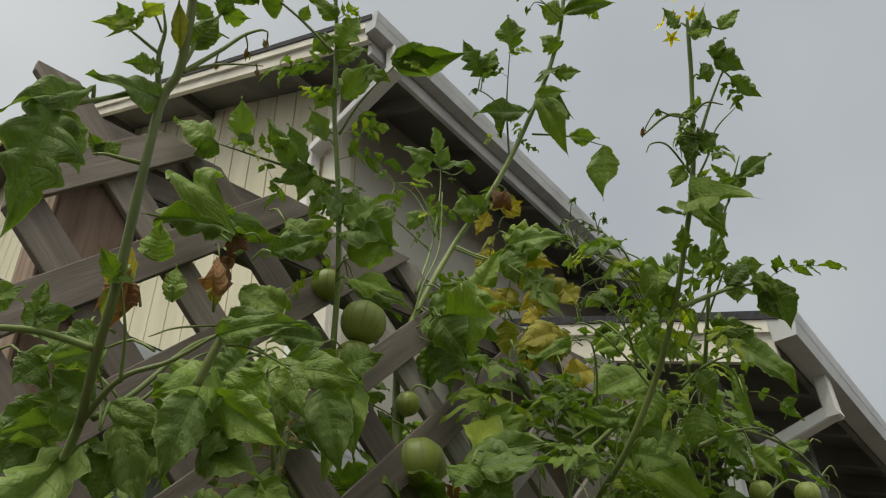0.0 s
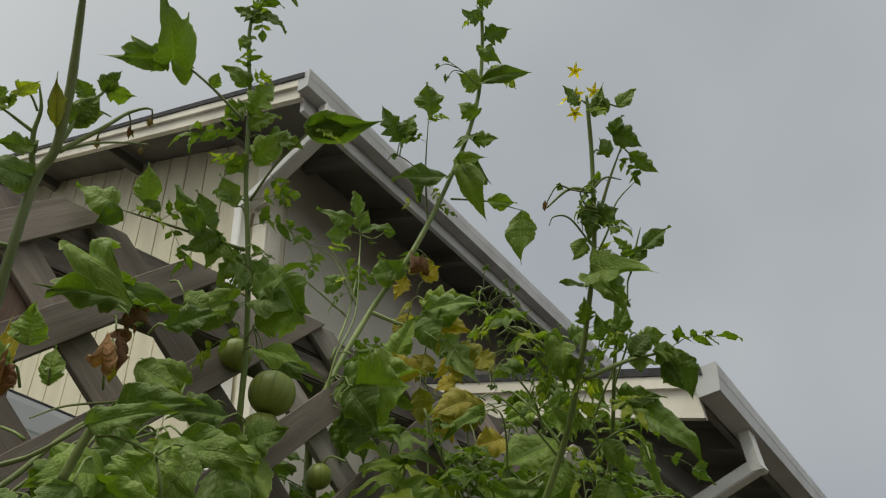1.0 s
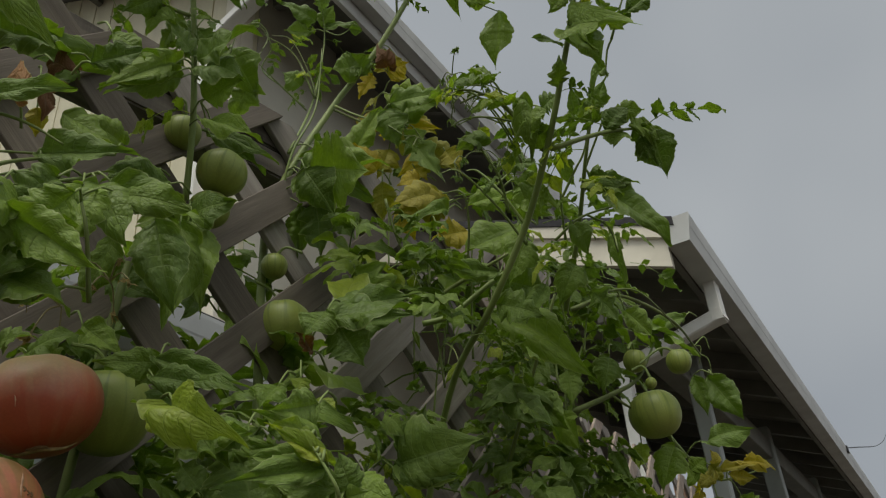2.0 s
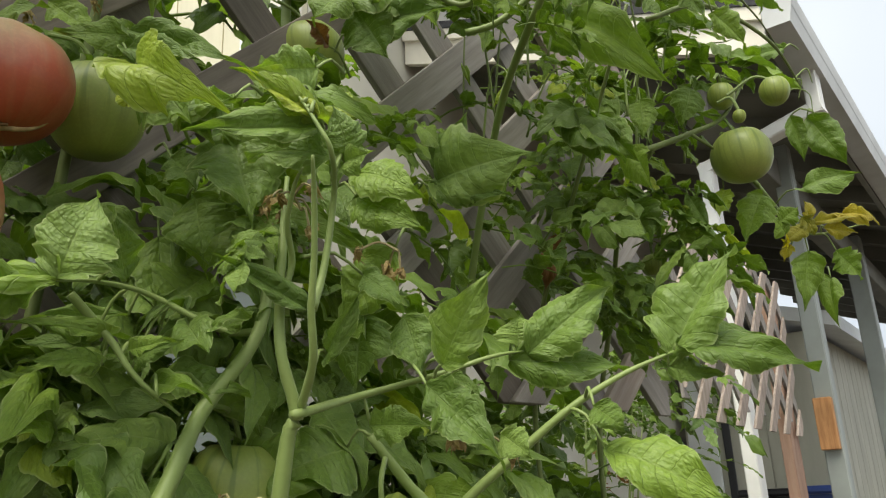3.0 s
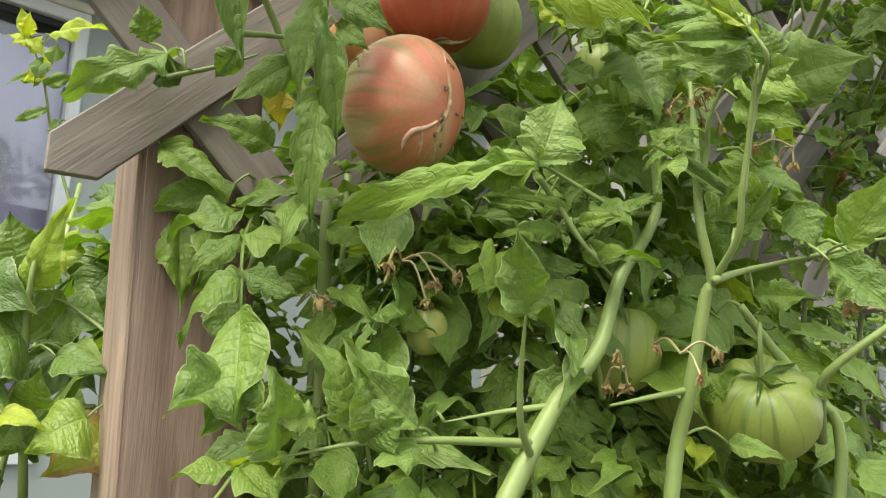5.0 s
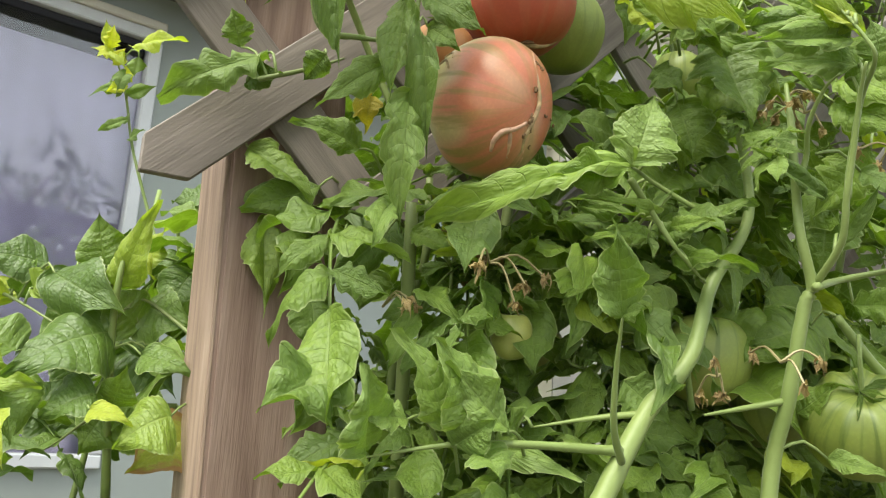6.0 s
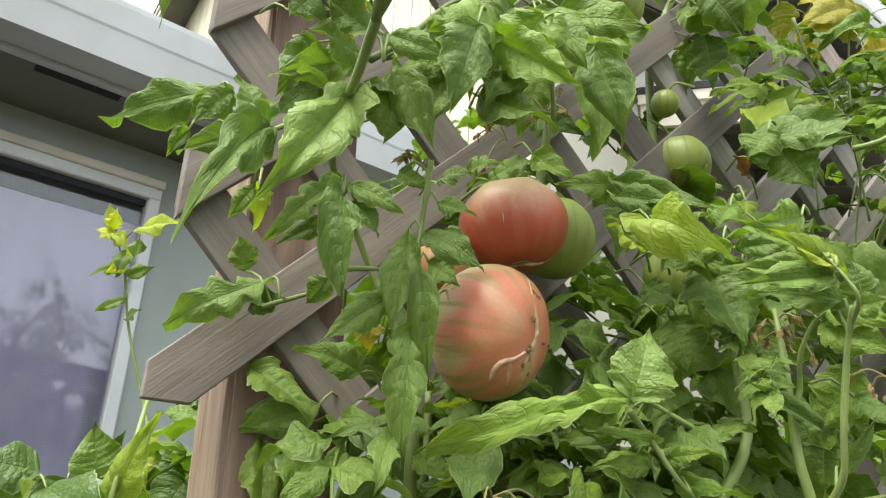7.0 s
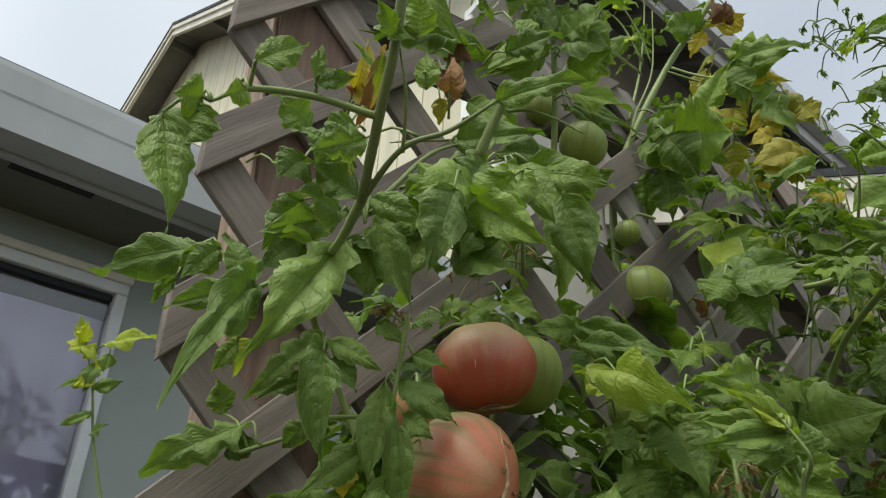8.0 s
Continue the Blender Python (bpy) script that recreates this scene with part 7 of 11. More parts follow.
leaf(mid, (-0.329, 0.599, 1.248), (-0.289, 0.586, 1.293), (0.52, -0.85, 0.04), 0.029, M_LEAF_PALE, "o", (-0.361, 0.627, 1.232))
leaf(mid, (-0.323, 0.677, 1.262), (-0.279, 0.714, 1.302), (0.31, -0.95, 0.02), 0.037, M_LEAF_PALE, "o")
leaf(mid, (-0.326, 0.673, 1.267), (-0.327, 0.672, 1.287), (0.54, -0.59, 0.60), 0.029, M_LEAF_PALE, "o")
leaf(mid, (-0.332, 0.671, 1.259), (-0.275, 0.723, 1.256), (0.21, -0.94, 0.27), 0.032, M_LEAF, "o", (-0.327, 0.669, 1.263))
leaf(mid, (-0.327, 0.603, 1.242), (-0.310, 0.607, 1.230), (0.52, -0.62, 0.59), 0.010, M_LEAF_PALE, "n", (-0.362, 0.622, 1.252))
leaf(mid, (-0.250, 0.723, 1.256), (-0.211, 0.746, 1.324), (0.16, -0.92, 0.36), 0.047, M_LEAF_PALE, "l")
leaf(mid, (-0.245, 0.731, 1.263), (-0.204, 0.768, 1.266), (0.04, -0.90, 0.43), 0.034, M_LEAF_PALE, "o", (-0.247, 0.724, 1.259))
leaf(mid, (-0.246, 0.724, 1.263), (-0.178, 0.771, 1.242), (0.49, -0.76, 0.43), 0.028, M_LEAF, "o")
leaf(mid, (-0.252, 0.723, 1.250), (-0.227, 0.746, 1.243), (0.17, -0.95, 0.26), 0.017, M_LEAF_PALE, "o", (-0.251, 0.721, 1.257))
leaf(mid, (-0.338, 0.595, 1.238), (-0.296, 0.606, 1.194), (0.70, -0.69, 0.18), 0.027, M_LEAF_PALE, "o", (-0.372, 0.615, 1.250))
leaf(mid, (-0.279, 0.682, 1.202), (-0.215, 0.704, 1.170), (0.15, -0.80, 0.58), 0.037, M_LEAF, "o", (-0.300, 0.682, 1.227))
leaf(mid, (-0.279, 0.673, 1.226), (-0.265, 0.677, 1.210), (0.22, -0.76, 0.62), 0.021, M_LEAF, "o", (-0.291, 0.687, 1.233))
leaf(mid, (-0.318, 0.635, 1.212), (-0.301, 0.640, 1.199), (0.31, -0.91, 0.26), 0.020, M_LEAF_PALE, "o", (-0.327, 0.670, 1.205))
leaf(mid, (-0.365, 0.610, 1.283), (-0.349, 0.610, 1.247), (0.46, -0.86, 0.23), 0.027, M_LEAF_PALE, "o", (-0.366, 0.630, 1.249))
leaf(mid, (-0.379, 0.590, 1.307), (-0.350, 0.595, 1.283), (0.79, -0.60, 0.14), 0.021, M_LEAF_PALE, "o", (-0.390, 0.553, 1.312))
leaf(mid, (-0.391, 0.635, 1.338), (-0.430, 0.623, 1.290), (0.61, -0.72, 0.32), 0.040, M_LEAF, "o", (-0.397, 0.660, 1.357))
leaf(mid, (-0.428, 0.647, 1.301), (-0.431, 0.640, 1.245), (0.28, -0.77, 0.58), 0.045, M_LEAF, "o", (-0.447, 0.671, 1.322))
leaf(mid, (-0.454, 0.447, 1.291), (-0.447, 0.465, 1.339), (0.72, -0.69, -0.05), 0.041, M_LEAF_PALE, "o")
leaf(mid, (-0.462, 0.489, 1.300), (-0.449, 0.471, 1.336), (0.90, -0.24, 0.37), 0.022, M_LEAF_PALE, "o", (-0.474, 0.479, 1.300))
leaf(mid, (-0.531, 0.481, 1.285), (-0.474, 0.504, 1.271), (0.82, -0.46, 0.35), 0.012, M_LEAF, "n", (-0.563, 0.496, 1.287))
leaf(mid, (-0.490, 0.495, 1.261), (-0.498, 0.454, 1.249), (0.69, -0.53, 0.49), 0.018, M_LEAF, "o", (-0.463, 0.485, 1.265))
leaf(mid, (-0.477, 0.506, 1.261), (-0.444, 0.516, 1.267), (0.77, -0.62, 0.12), 0.017, M_LEAF_PALE, "o", (-0.461, 0.489, 1.258))
leaf(mid, (-0.499, 0.499, 1.268), (-0.477, 0.506, 1.259), (0.84, -0.27, 0.47), 0.019, M_LEAF, "o", (-0.463, 0.485, 1.265))
leaf(mid, (-0.527, 0.548, 1.356), (-0.520, 0.554, 1.290), (0.89, -0.27, 0.36), 0.037, M_LEAF, "o", (-0.555, 0.562, 1.380))
leaf(mid, (-0.468, 0.546, 1.278), (-0.428, 0.546, 1.288), (0.76, -0.45, 0.46), 0.022, M_LEAF_PALE, "o", (-0.473, 0.553, 1.287))
leaf(mid, (-0.486, 0.565, 1.395), (-0.433, 0.589, 1.371), (0.60, -0.79, -0.15), 0.045, M_LEAF, "o", (-0.477, 0.594, 1.396))
leaf(mid, (-0.401, 0.609, 1.384), (-0.358, 0.625, 1.362), (0.33, -0.86, 0.39), 0.036, M_LEAF, "o", (-0.438, 0.622, 1.400))
leaf(mid, (-0.404, 0.612, 1.370), (-0.363, 0.630, 1.338), (0.76, -0.62, -0.20), 0.032, M_LEAF, "o", (-0.439, 0.625, 1.388))
leaf(mid, (-0.481, 1.019, 1.463), (-0.499, 1.029, 1.402), (0.56, -0.68, 0.46), 0.032, M_LEAF_DRY, "c", (-0.488, 1.041, 1.487))
leaf(mid, (-0.401, 0.619, 1.223), (-0.357, 0.627, 1.220), (0.61, -0.77, 0.18), 0.022, M_LEAF_PALE, "o", (-0.403, 0.611, 1.240))
leaf(mid, (-0.444, 0.643, 1.213), (-0.467, 0.607, 1.190), (0.43, -0.82, 0.38), 0.055, M_LEAF, "o", (-0.425, 0.645, 1.220))
leaf(mid, (-0.507, 0.599, 1.268), (-0.488, 0.605, 1.222), (0.89, -0.40, 0.23), 0.053, M_LEAF, "o", (-0.540, 0.614, 1.285))
leaf(mid, (-0.551, 0.495, 1.242), (-0.551, 0.489, 1.191), (0.76, -0.60, 0.25), 0.047, M_LEAF, "o", (-0.570, 0.502, 1.250))
leaf(mid, (-0.528, 0.534, 1.222), (-0.535, 0.518, 1.183), (0.65, -0.61, 0.46), 0.045, M_LEAF, "o", (-0.551, 0.557, 1.237))
# fallen-open leaves near the red fruit, and beyond
leaf(mid, (-0.494, 0.551, 1.377), (-0.479, 0.557, 1.332), (0.39, -0.88, 0.28), 0.043, M_LEAF, "o", (-0.517, 0.572, 1.401))
leaf(mid, (-0.457, 0.551, 1.412), (-0.431, 0.548, 1.343), (0.75, -0.59, 0.29), 0.059, M_LEAF, "o", (-0.480, 0.575, 1.438))
leaf(mid, (-0.460, 0.488, 1.428), (-0.423, 0.518, 1.395), (0.75, -0.61, -0.25), 0.039, M_LEAF_LIME, "c", (-0.489, 0.498, 1.447))
leaf(mid, (-0.448, 0.490, 1.420), (-0.427, 0.499, 1.386), (0.57, -0.79, 0.23), 0.038, M_LEAF_PALE, "c", (-0.474, 0.508, 1.445))
leaf(mid, (-0.357, 0.531, 1.373), (-0.383, 0.466, 1.358), (0.50, -0.87, -0.05), 0.023, M_LEAF_PALE, "n", (-0.347, 0.514, 1.375))
leaf(mid, (-0.354, 0.532, 1.378), (-0.367, 0.489, 1.394), (0.05, -0.98, -0.18), 0.017, M_LEAF_LIME, "n", (-0.349, 0.513, 1.379))
leaf(mid, (-0.503, 0.499, 1.468), (-0.462, 0.527, 1.454), (0.81, -0.59, -0.04), 0.026, M_LEAF_PALE, "n", (-0.537, 0.508, 1.482))
leaf(mid, (-0.458, 0.592, 1.475), (-0.459, 0.569, 1.447), (0.39, -0.92, -0.07), 0.027, M_LEAF, "o", (-0.472, 0.629, 1.500))
leaf(mid, (-0.521, 0.538, 1.480), (-0.521, 0.527, 1.426), (0.81, -0.57, -0.15), 0.041, M_LEAF, "o", (-0.539, 0.563, 1.509))
leaf(mid, (-0.438, 0.639, 1.551), (-0.369, 0.682, 1.558), (0.22, -0.81, 0.55), 0.040, M_LEAF, "o", (-0.468, 0.652, 1.556))
leaf(mid, (-0.440, 0.634, 1.556), (-0.447, 0.616, 1.523), (0.49, -0.75, 0.45), 0.034, M_LEAF, "o", (-0.449, 0.668, 1.581))
leaf(mid, (-0.436, 0.645, 1.547), (-0.420, 0.665, 1.503), (0.04, -0.95, 0.32), 0.046, M_LEAF, "o", (-0.456, 0.661, 1.571))
leaf(mid, (-0.584, 0.582, 1.686), (-0.525, 0.591, 1.696), (0.41, -0.91, 0.05), 0.054, M_LEAF, "o", (-0.621, 0.598, 1.692))
leaf(mid, (-0.581, 0.578, 1.694), (-0.574, 0.595, 1.577), (0.81, -0.58, -0.03), 0.057, M_LEAF, "o", (-0.599, 0.596, 1.724))
leaf(mid, (-0.597, 0.551, 1.703), (-0.582, 0.564, 1.645), (0.25, -0.91, 0.32), 0.054, M_LEAF, "o", (-0.619, 0.565, 1.734))
leaf(mid, (-0.507, 0.686, 1.780), (-0.449, 0.721, 1.780), (0.59, -0.60, -0.54), 0.086, M_LEAF, "o", (-0.538, 0.696, 1.791))
leaf(mid, (-0.512, 0.681, 1.779), (-0.488, 0.715, 1.730), (0.21, -0.98, -0.07), 0.050, M_LEAF, "o", (-0.532, 0.690, 1.807))
leaf(mid, (-0.508, 0.502, 1.486), (-0.452, 0.556, 1.460), (0.23, -0.96, 0.14), 0.026, M_LEAF_PALE, "n", (-0.539, 0.510, 1.498))
leaf(mid, (-0.440, 0.564, 1.425), (-0.396, 0.581, 1.425), (0.26, -0.96, -0.07), 0.020, M_LEAF, "o", (-0.474, 0.581, 1.428))
leaf(mid, (-0.472, 0.651, 1.531), (-0.468, 0.627, 1.542), (0.62, -0.78, 0.13), 0.017, M_LEAF_DRY, "c", (-0.488, 0.694, 1.527))
# tall middle stalk against the sky
leaf(mid, (-0.478, 0.778, 2.296), (-0.473, 0.729, 2.351), (0.35, -0.65, -0.68), 0.045, M_LEAF, "l", (-0.489, 0.782, 2.273))
leaf(mid, (-0.474, 0.781, 2.296), (-0.439, 0.771, 2.334), (0.22, -0.95, -0.20), 0.048, M_LEAF, "l", (-0.486, 0.785, 2.272))
leaf(mid, (-0.425, 0.794, 2.337), (-0.411, 0.764, 2.397), (0.80, -0.60, 0.05), 0.049, M_LEAF, "c")
leaf(mid, (-0.436, 0.857, 2.247), (-0.501, 0.782, 2.223), (0.14, -0.98, -0.14), 0.042, M_LEAF, "n", (-0.436, 0.866, 2.254))
leaf(mid, (-0.416, 0.876, 2.277), (-0.410, 0.938, 2.183), (0.42, -0.84, -0.34), 0.043, M_LEAF, "n", (-0.423, 0.867, 2.277))
leaf(mid, (-0.414, 0.881, 2.273), (-0.382, 0.917, 2.244), (0.62, -0.75, 0.24), 0.043, M_LEAF, "c", (-0.423, 0.867, 2.277))
leaf(mid, (-0.374, 0.998, 2.232), (-0.397, 1.025, 2.136), (0.17, -0.97, 0.19), 0.050, M_LEAF, "n")
leaf(mid, (-0.409, 0.939, 2.233), (-0.372, 0.983, 2.233), (0.07, -0.96, -0.28), 0.028, M_LEAF, "n")
leaf(mid, (-0.384, 0.872, 2.323), (-0.414, 0.851, 2.305), (-0.07, -0.99, 0.12), 0.038, M_LEAF, "c", (-0.397, 0.867, 2.322))
leaf(mid, (-0.386, 0.874, 2.319), (-0.345, 0.892, 2.316), (0.12, -0.86, -0.49), 0.033, M_LEAF, "l", (-0.397, 0.867, 2.322))
leaf(mid, (-0.367, 0.863, 2.363), (-0.380, 0.832, 2.384), (0.07, -0.95, -0.29), 0.039, M_LEAF, "l", (-0.372, 0.863, 2.366))
leaf(mid, (-0.345, 0.849, 2.411), (-0.365, 0.809, 2.436), (0.31, -0.76, -0.58), 0.045, M_LEAF, "c", (-0.351, 0.855, 2.409))
leaf(mid, (-0.337, 0.847, 2.419), (-0.256, 0.893, 2.437), (0.33, -0.84, -0.43), 0.033, M_LEAF, "n", (-0.341, 0.849, 2.430))
leaf(mid, (-0.423, 0.862, 2.285), (-0.372, 0.890, 2.280), (0.15, -0.82, -0.56), 0.027, M_LEAF, "n", (-0.423, 0.867, 2.277))
leaf(mid, (-0.470, 0.837, 2.240), (-0.490, 0.852, 2.209), (0.37, -0.93, 0.05), 0.032, M_LEAF, "c")
# small shoot before the grey wall
leaf(mid, (-0.628, 0.847, 2.252), (-0.616, 0.817, 2.294), (0.87, -0.48, -0.05), 0.034, M_LEAF_PALE, "o")
leaf(mid, (-0.640, 0.845, 2.244), (-0.678, 0.786, 2.260), (0.78, -0.59, -0.21), 0.034, M_LEAF_PALE, "o", (-0.628, 0.850, 2.242))
leaf(mid, (-0.632, 0.860, 2.236), (-0.580, 0.893, 2.227), (0.78, -0.56, 0.26), 0.034, M_LEAF_PALE, "o")
leaf(mid, (-0.652, 0.842, 2.221), (-0.684, 0.817, 2.222), (0.79, -0.51, -0.36), 0.034, M_LEAF_PALE, "o", (-0.632, 0.859, 2.224))
leaf(mid, (-0.636, 0.856, 2.236), (-0.608, 0.847, 2.268), (0.65, -0.65, -0.40), 0.029, M_LEAF_PALE, "o", (-0.630, 0.855, 2.234))
leaf(mid, (-0.540, 0.834, 2.073), (-0.575, 0.803, 2.060), (0.13, -0.95, -0.28), 0.041, M_LEAF, "o", (-0.539, 0.841, 2.080))
leaf(mid, (-0.537, 0.844, 2.065), (-0.545, 0.811, 2.091), (0.53, -0.75, -0.39), 0.041, M_LEAF, "o", (-0.539, 0.841, 2.080))
leaf(mid, (-0.658, 0.831, 2.097), (-0.673, 0.803, 2.113), (0.71, -0.56, -0.43), 0.038, M_LEAF_PALE, "o", (-0.640, 0.829, 2.094))
leaf(mid, (-0.505, 0.851, 1.984), (-0.419, 0.873, 1.964), (0.05, -0.99, -0.15), 0.057, M_LEAF, "o", (-0.523, 0.868, 1.968))
leaf(mid, (-0.501, 0.861, 1.976), (-0.463, 0.857, 2.011), (0.89, -0.46, 0.05), 0.044, M_LEAF, "o", (-0.510, 0.873, 1.962))
leaf(mid, (-0.570, 0.772, 1.849), (-0.469, 0.780, 1.838), (0.35, -0.93, -0.10), 0.078, M_LEAF, "o", (-0.606, 0.790, 1.861))
leaf(mid, (-0.600, 0.770, 1.860), (-0.538, 0.794, 1.818), (0.34, -0.93, 0.09), 0.071, M_LEAF, "o", (-0.616, 0.762, 1.871))
leaf(mid, (-0.578, 0.783, 1.897), (-0.569, 0.766, 1.905), (0.79, -0.51, -0.32), 0.055, M_LEAF, "o", (-0.605, 0.766, 1.913))
leaf(mid, (-0.524, 0.886, 2.097), (-0.526, 0.866, 2.117), (0.43, -0.90, 0.07), 0.042, M_LEAF_YELLOW, "o", (-0.525, 0.844, 2.096))
leaf(mid, (-0.526, 0.895, 2.086), (-0.502, 0.896, 2.104), (0.70, -0.66, 0.29), 0.042, M_LEAF_YELLOW, "l", (-0.555, 0.914, 2.086))
leaf(mid, (-0.547, 0.868, 2.015), (-0.580, 0.878, 1.979), (0.19, -0.93, 0.33), 0.030, M_LEAF_YELLOW, "o", (-0.558, 0.848, 1.988))
leaf(mid, (-0.492, 0.895, 1.981), (-0.462, 0.909, 1.957), (0.43, -0.90, -0.07), 0.034, M_LEAF_YELLOW, "o", (-0.503, 0.876, 1.959))
leaf(mid, (-0.434, 0.845, 1.800), (-0.472, 0.795, 1.771), (0.82, -0.55, 0.11), 0.046, M_LEAF_YELLOW, "o", (-0.434, 0.883, 1.818))
leaf(mid, (-0.500, 0.839, 1.901), (-0.517, 0.836, 1.857), (0.75, -0.60, -0.27), 0.041, M_LEAF_YELLOW, "l", (-0.477, 0.824, 1.916))
leaf(mid, (-0.472, 0.860, 1.869), (-0.457, 0.862, 1.845), (0.60, -0.74, -0.29), 0.036, M_LEAF_YELLOW, "o", (-0.496, 0.880, 1.898))
leaf(mid, (-0.430, 0.874, 1.888), (-0.413, 0.885, 1.856), (0.55, -0.83, 0.06), 0.036, M_LEAF_YELLOW, "o", (-0.451, 0.890, 1.916))
leaf(mid, (-0.501, 0.812, 1.851), (-0.516, 0.774, 1.875), (0.63, -0.76, -0.19), 0.036, M_LEAF_YELLOW, "o", (-0.506, 0.851, 1.851))
leaf(mid, (-0.487, 0.849, 1.827), (-0.461, 0.885, 1.823), (0.12, -0.97, -0.21), 0.040, M_LEAF_YELLOW, "o", (-0.510, 0.855, 1.839))
leaf(mid, (-0.499, 0.851, 1.807), (-0.492, 0.886, 1.776), (0.40, -0.89, 0.23), 0.032, M_LEAF_YELLOW, "o", (-0.513, 0.859, 1.831))
leaf(mid, (-0.501, 0.822, 1.838), (-0.513, 0.845, 1.793), (0.20, -0.96, -0.19), 0.036, M_LEAF_YELLOW, "o", (-0.507, 0.835, 1.868))
# right tall stalk against the sky
leaf(right, (-0.132, 0.602, 1.799), (-0.151, 0.603, 1.766), (0.73, -0.64, 0.22), 0.027, M_LEAF, "l", (-0.128, 0.598, 1.794))
leaf(right, (-0.132, 0.611, 1.790), (-0.110, 0.609, 1.793), (0.26, -0.87, -0.41), 0.030, M_LEAF, "l")
leaf(right, (-0.151, 0.612, 1.773), (-0.168, 0.603, 1.752), (0.46, -0.77, -0.44), 0.018, M_LEAF, "n", (-0.147, 0.620, 1.768))
leaf(right, (-0.156, 0.625, 1.740), (-0.103, 0.624, 1.716), (-0.08, -0.99, 0.11), 0.046, M_LEAF, "c", (-0.158, 0.630, 1.747))
leaf(right, (-0.156, 0.620, 1.744), (-0.134, 0.635, 1.697), (0.43, -0.89, 0.16), 0.041, M_LEAF, "c", (-0.158, 0.630, 1.747))
leaf(right, (-0.169, 0.634, 1.736), (-0.185, 0.606, 1.736), (0.14, -0.93, 0.33), 0.015, M_LEAF, "n")
leaf(right, (-0.184, 0.650, 1.707), (-0.173, 0.628, 1.723), (0.49, -0.85, -0.18), 0.021, M_LEAF, "l")
leaf(right, (-0.087, 0.586, 1.867), (-0.065, 0.605, 1.850), (-0.38, -0.92, -0.13), 0.024, M_LEAF, "l", (-0.084, 0.598, 1.858))
leaf(right, (-0.088, 0.588, 1.865), (-0.069, 0.586, 1.882), (-0.18, -0.91, -0.38), 0.018, M_LEAF, "c", (-0.084, 0.598, 1.858))
leaf(right, (-0.082, 0.606, 1.851), (-0.063, 0.628, 1.827), (-0.29, -0.92, -0.25), 0.017, M_LEAF, "l", (-0.089, 0.600, 1.852))
leaf(right, (-0.083, 0.573, 1.885), (-0.085, 0.558, 1.899), (0.14, -0.86, -0.48), 0.015, M_LEAF_PALE, "n", (-0.098, 0.560, 1.885))
leaf(right, (-0.072, 0.577, 1.889), (-0.049, 0.580, 1.904), (0.71, -0.68, 0.20), 0.018, M_LEAF_PALE, "n", (-0.097, 0.558, 1.889))
leaf(right, (-0.104, 0.551, 1.890), (-0.110, 0.532, 1.906), (0.46, -0.83, -0.31), 0.018, M_LEAF_PALE, "l", (-0.096, 0.557, 1.891))
leaf(right, (-0.096, 0.567, 1.881), (-0.073, 0.557, 1.910), (0.39, -0.90, -0.16), 0.015, M_LEAF_PALE, "n")
leaf(right, (-0.103, 0.591, 1.850), (-0.102, 0.579, 1.863), (0.33, -0.85, -0.42), 0.018, M_LEAF, "c", (-0.113, 0.584, 1.850))
leaf(right, (-0.120, 0.693, 1.796), (-0.082, 0.703, 1.816), (-0.18, -0.97, -0.16), 0.019, M_LEAF, "n", (-0.125, 0.688, 1.797))
leaf(right, (-0.131, 0.688, 1.792), (-0.136, 0.667, 1.811), (0.35, -0.92, 0.15), 0.018, M_LEAF, "l")
leaf(right, (-0.134, 0.691, 1.787), (-0.111, 0.691, 1.805), (-0.01, -0.89, -0.46), 0.016, M_LEAF, "n")
leaf(right, (-0.134, 0.763, 1.711), (-0.138, 0.779, 1.659), (0.25, -0.94, 0.21), 0.038, M_LEAF, "n")
leaf(right, (-0.158, 0.739, 1.702), (-0.171, 0.731, 1.683), (0.47, -0.72, 0.51), 0.032, M_LEAF, "l")
leaf(right, (-0.151, 0.740, 1.706), (-0.123, 0.777, 1.706), (0.43, -0.85, 0.32), 0.029, M_LEAF, "c")
leaf(right, (-0.171, 0.728, 1.702), (-0.143, 0.731, 1.722), (0.25, -0.97, 0.04), 0.025, M_LEAF, "l", (-0.164, 0.727, 1.698))
leaf(right, (-0.208, 0.816, 1.697), (-0.158, 0.856, 1.629), (0.39, -0.84, 0.38), 0.047, M_LEAF, "n", (-0.201, 0.820, 1.675))
leaf(right, (-0.216, 0.805, 1.702), (-0.183, 0.818, 1.698), (0.25, -0.92, -0.29), 0.031, M_LEAF, "c", (-0.216, 0.784, 1.707))
leaf(right, (-0.220, 0.685, 1.675), (-0.210, 0.652, 1.701), (0.17, -0.98, 0.13), 0.031, M_LEAF, "l")
leaf(right, (-0.211, 0.672, 1.712), (-0.191, 0.669, 1.715), (0.74, -0.66, 0.12), 0.031, M_LEAF, "l", (-0.233, 0.676, 1.718))
leaf(right, (-0.189, 0.752, 1.746), (-0.156, 0.735, 1.773), (0.10, -0.99, 0.13), 0.020, M_LEAF, "n")
leaf(right, (-0.189, 0.757, 1.741), (-0.189, 0.728, 1.755), (0.36, -0.92, -0.12), 0.027, M_LEAF, "l")
# beyond, over the far end of the lattice
leaf(right, (-0.356, 0.851, 1.598), (-0.268, 0.872, 1.514), (0.52, -0.85, -0.08), 0.050, M_LEAF, "n", (-0.381, 0.871, 1.622))
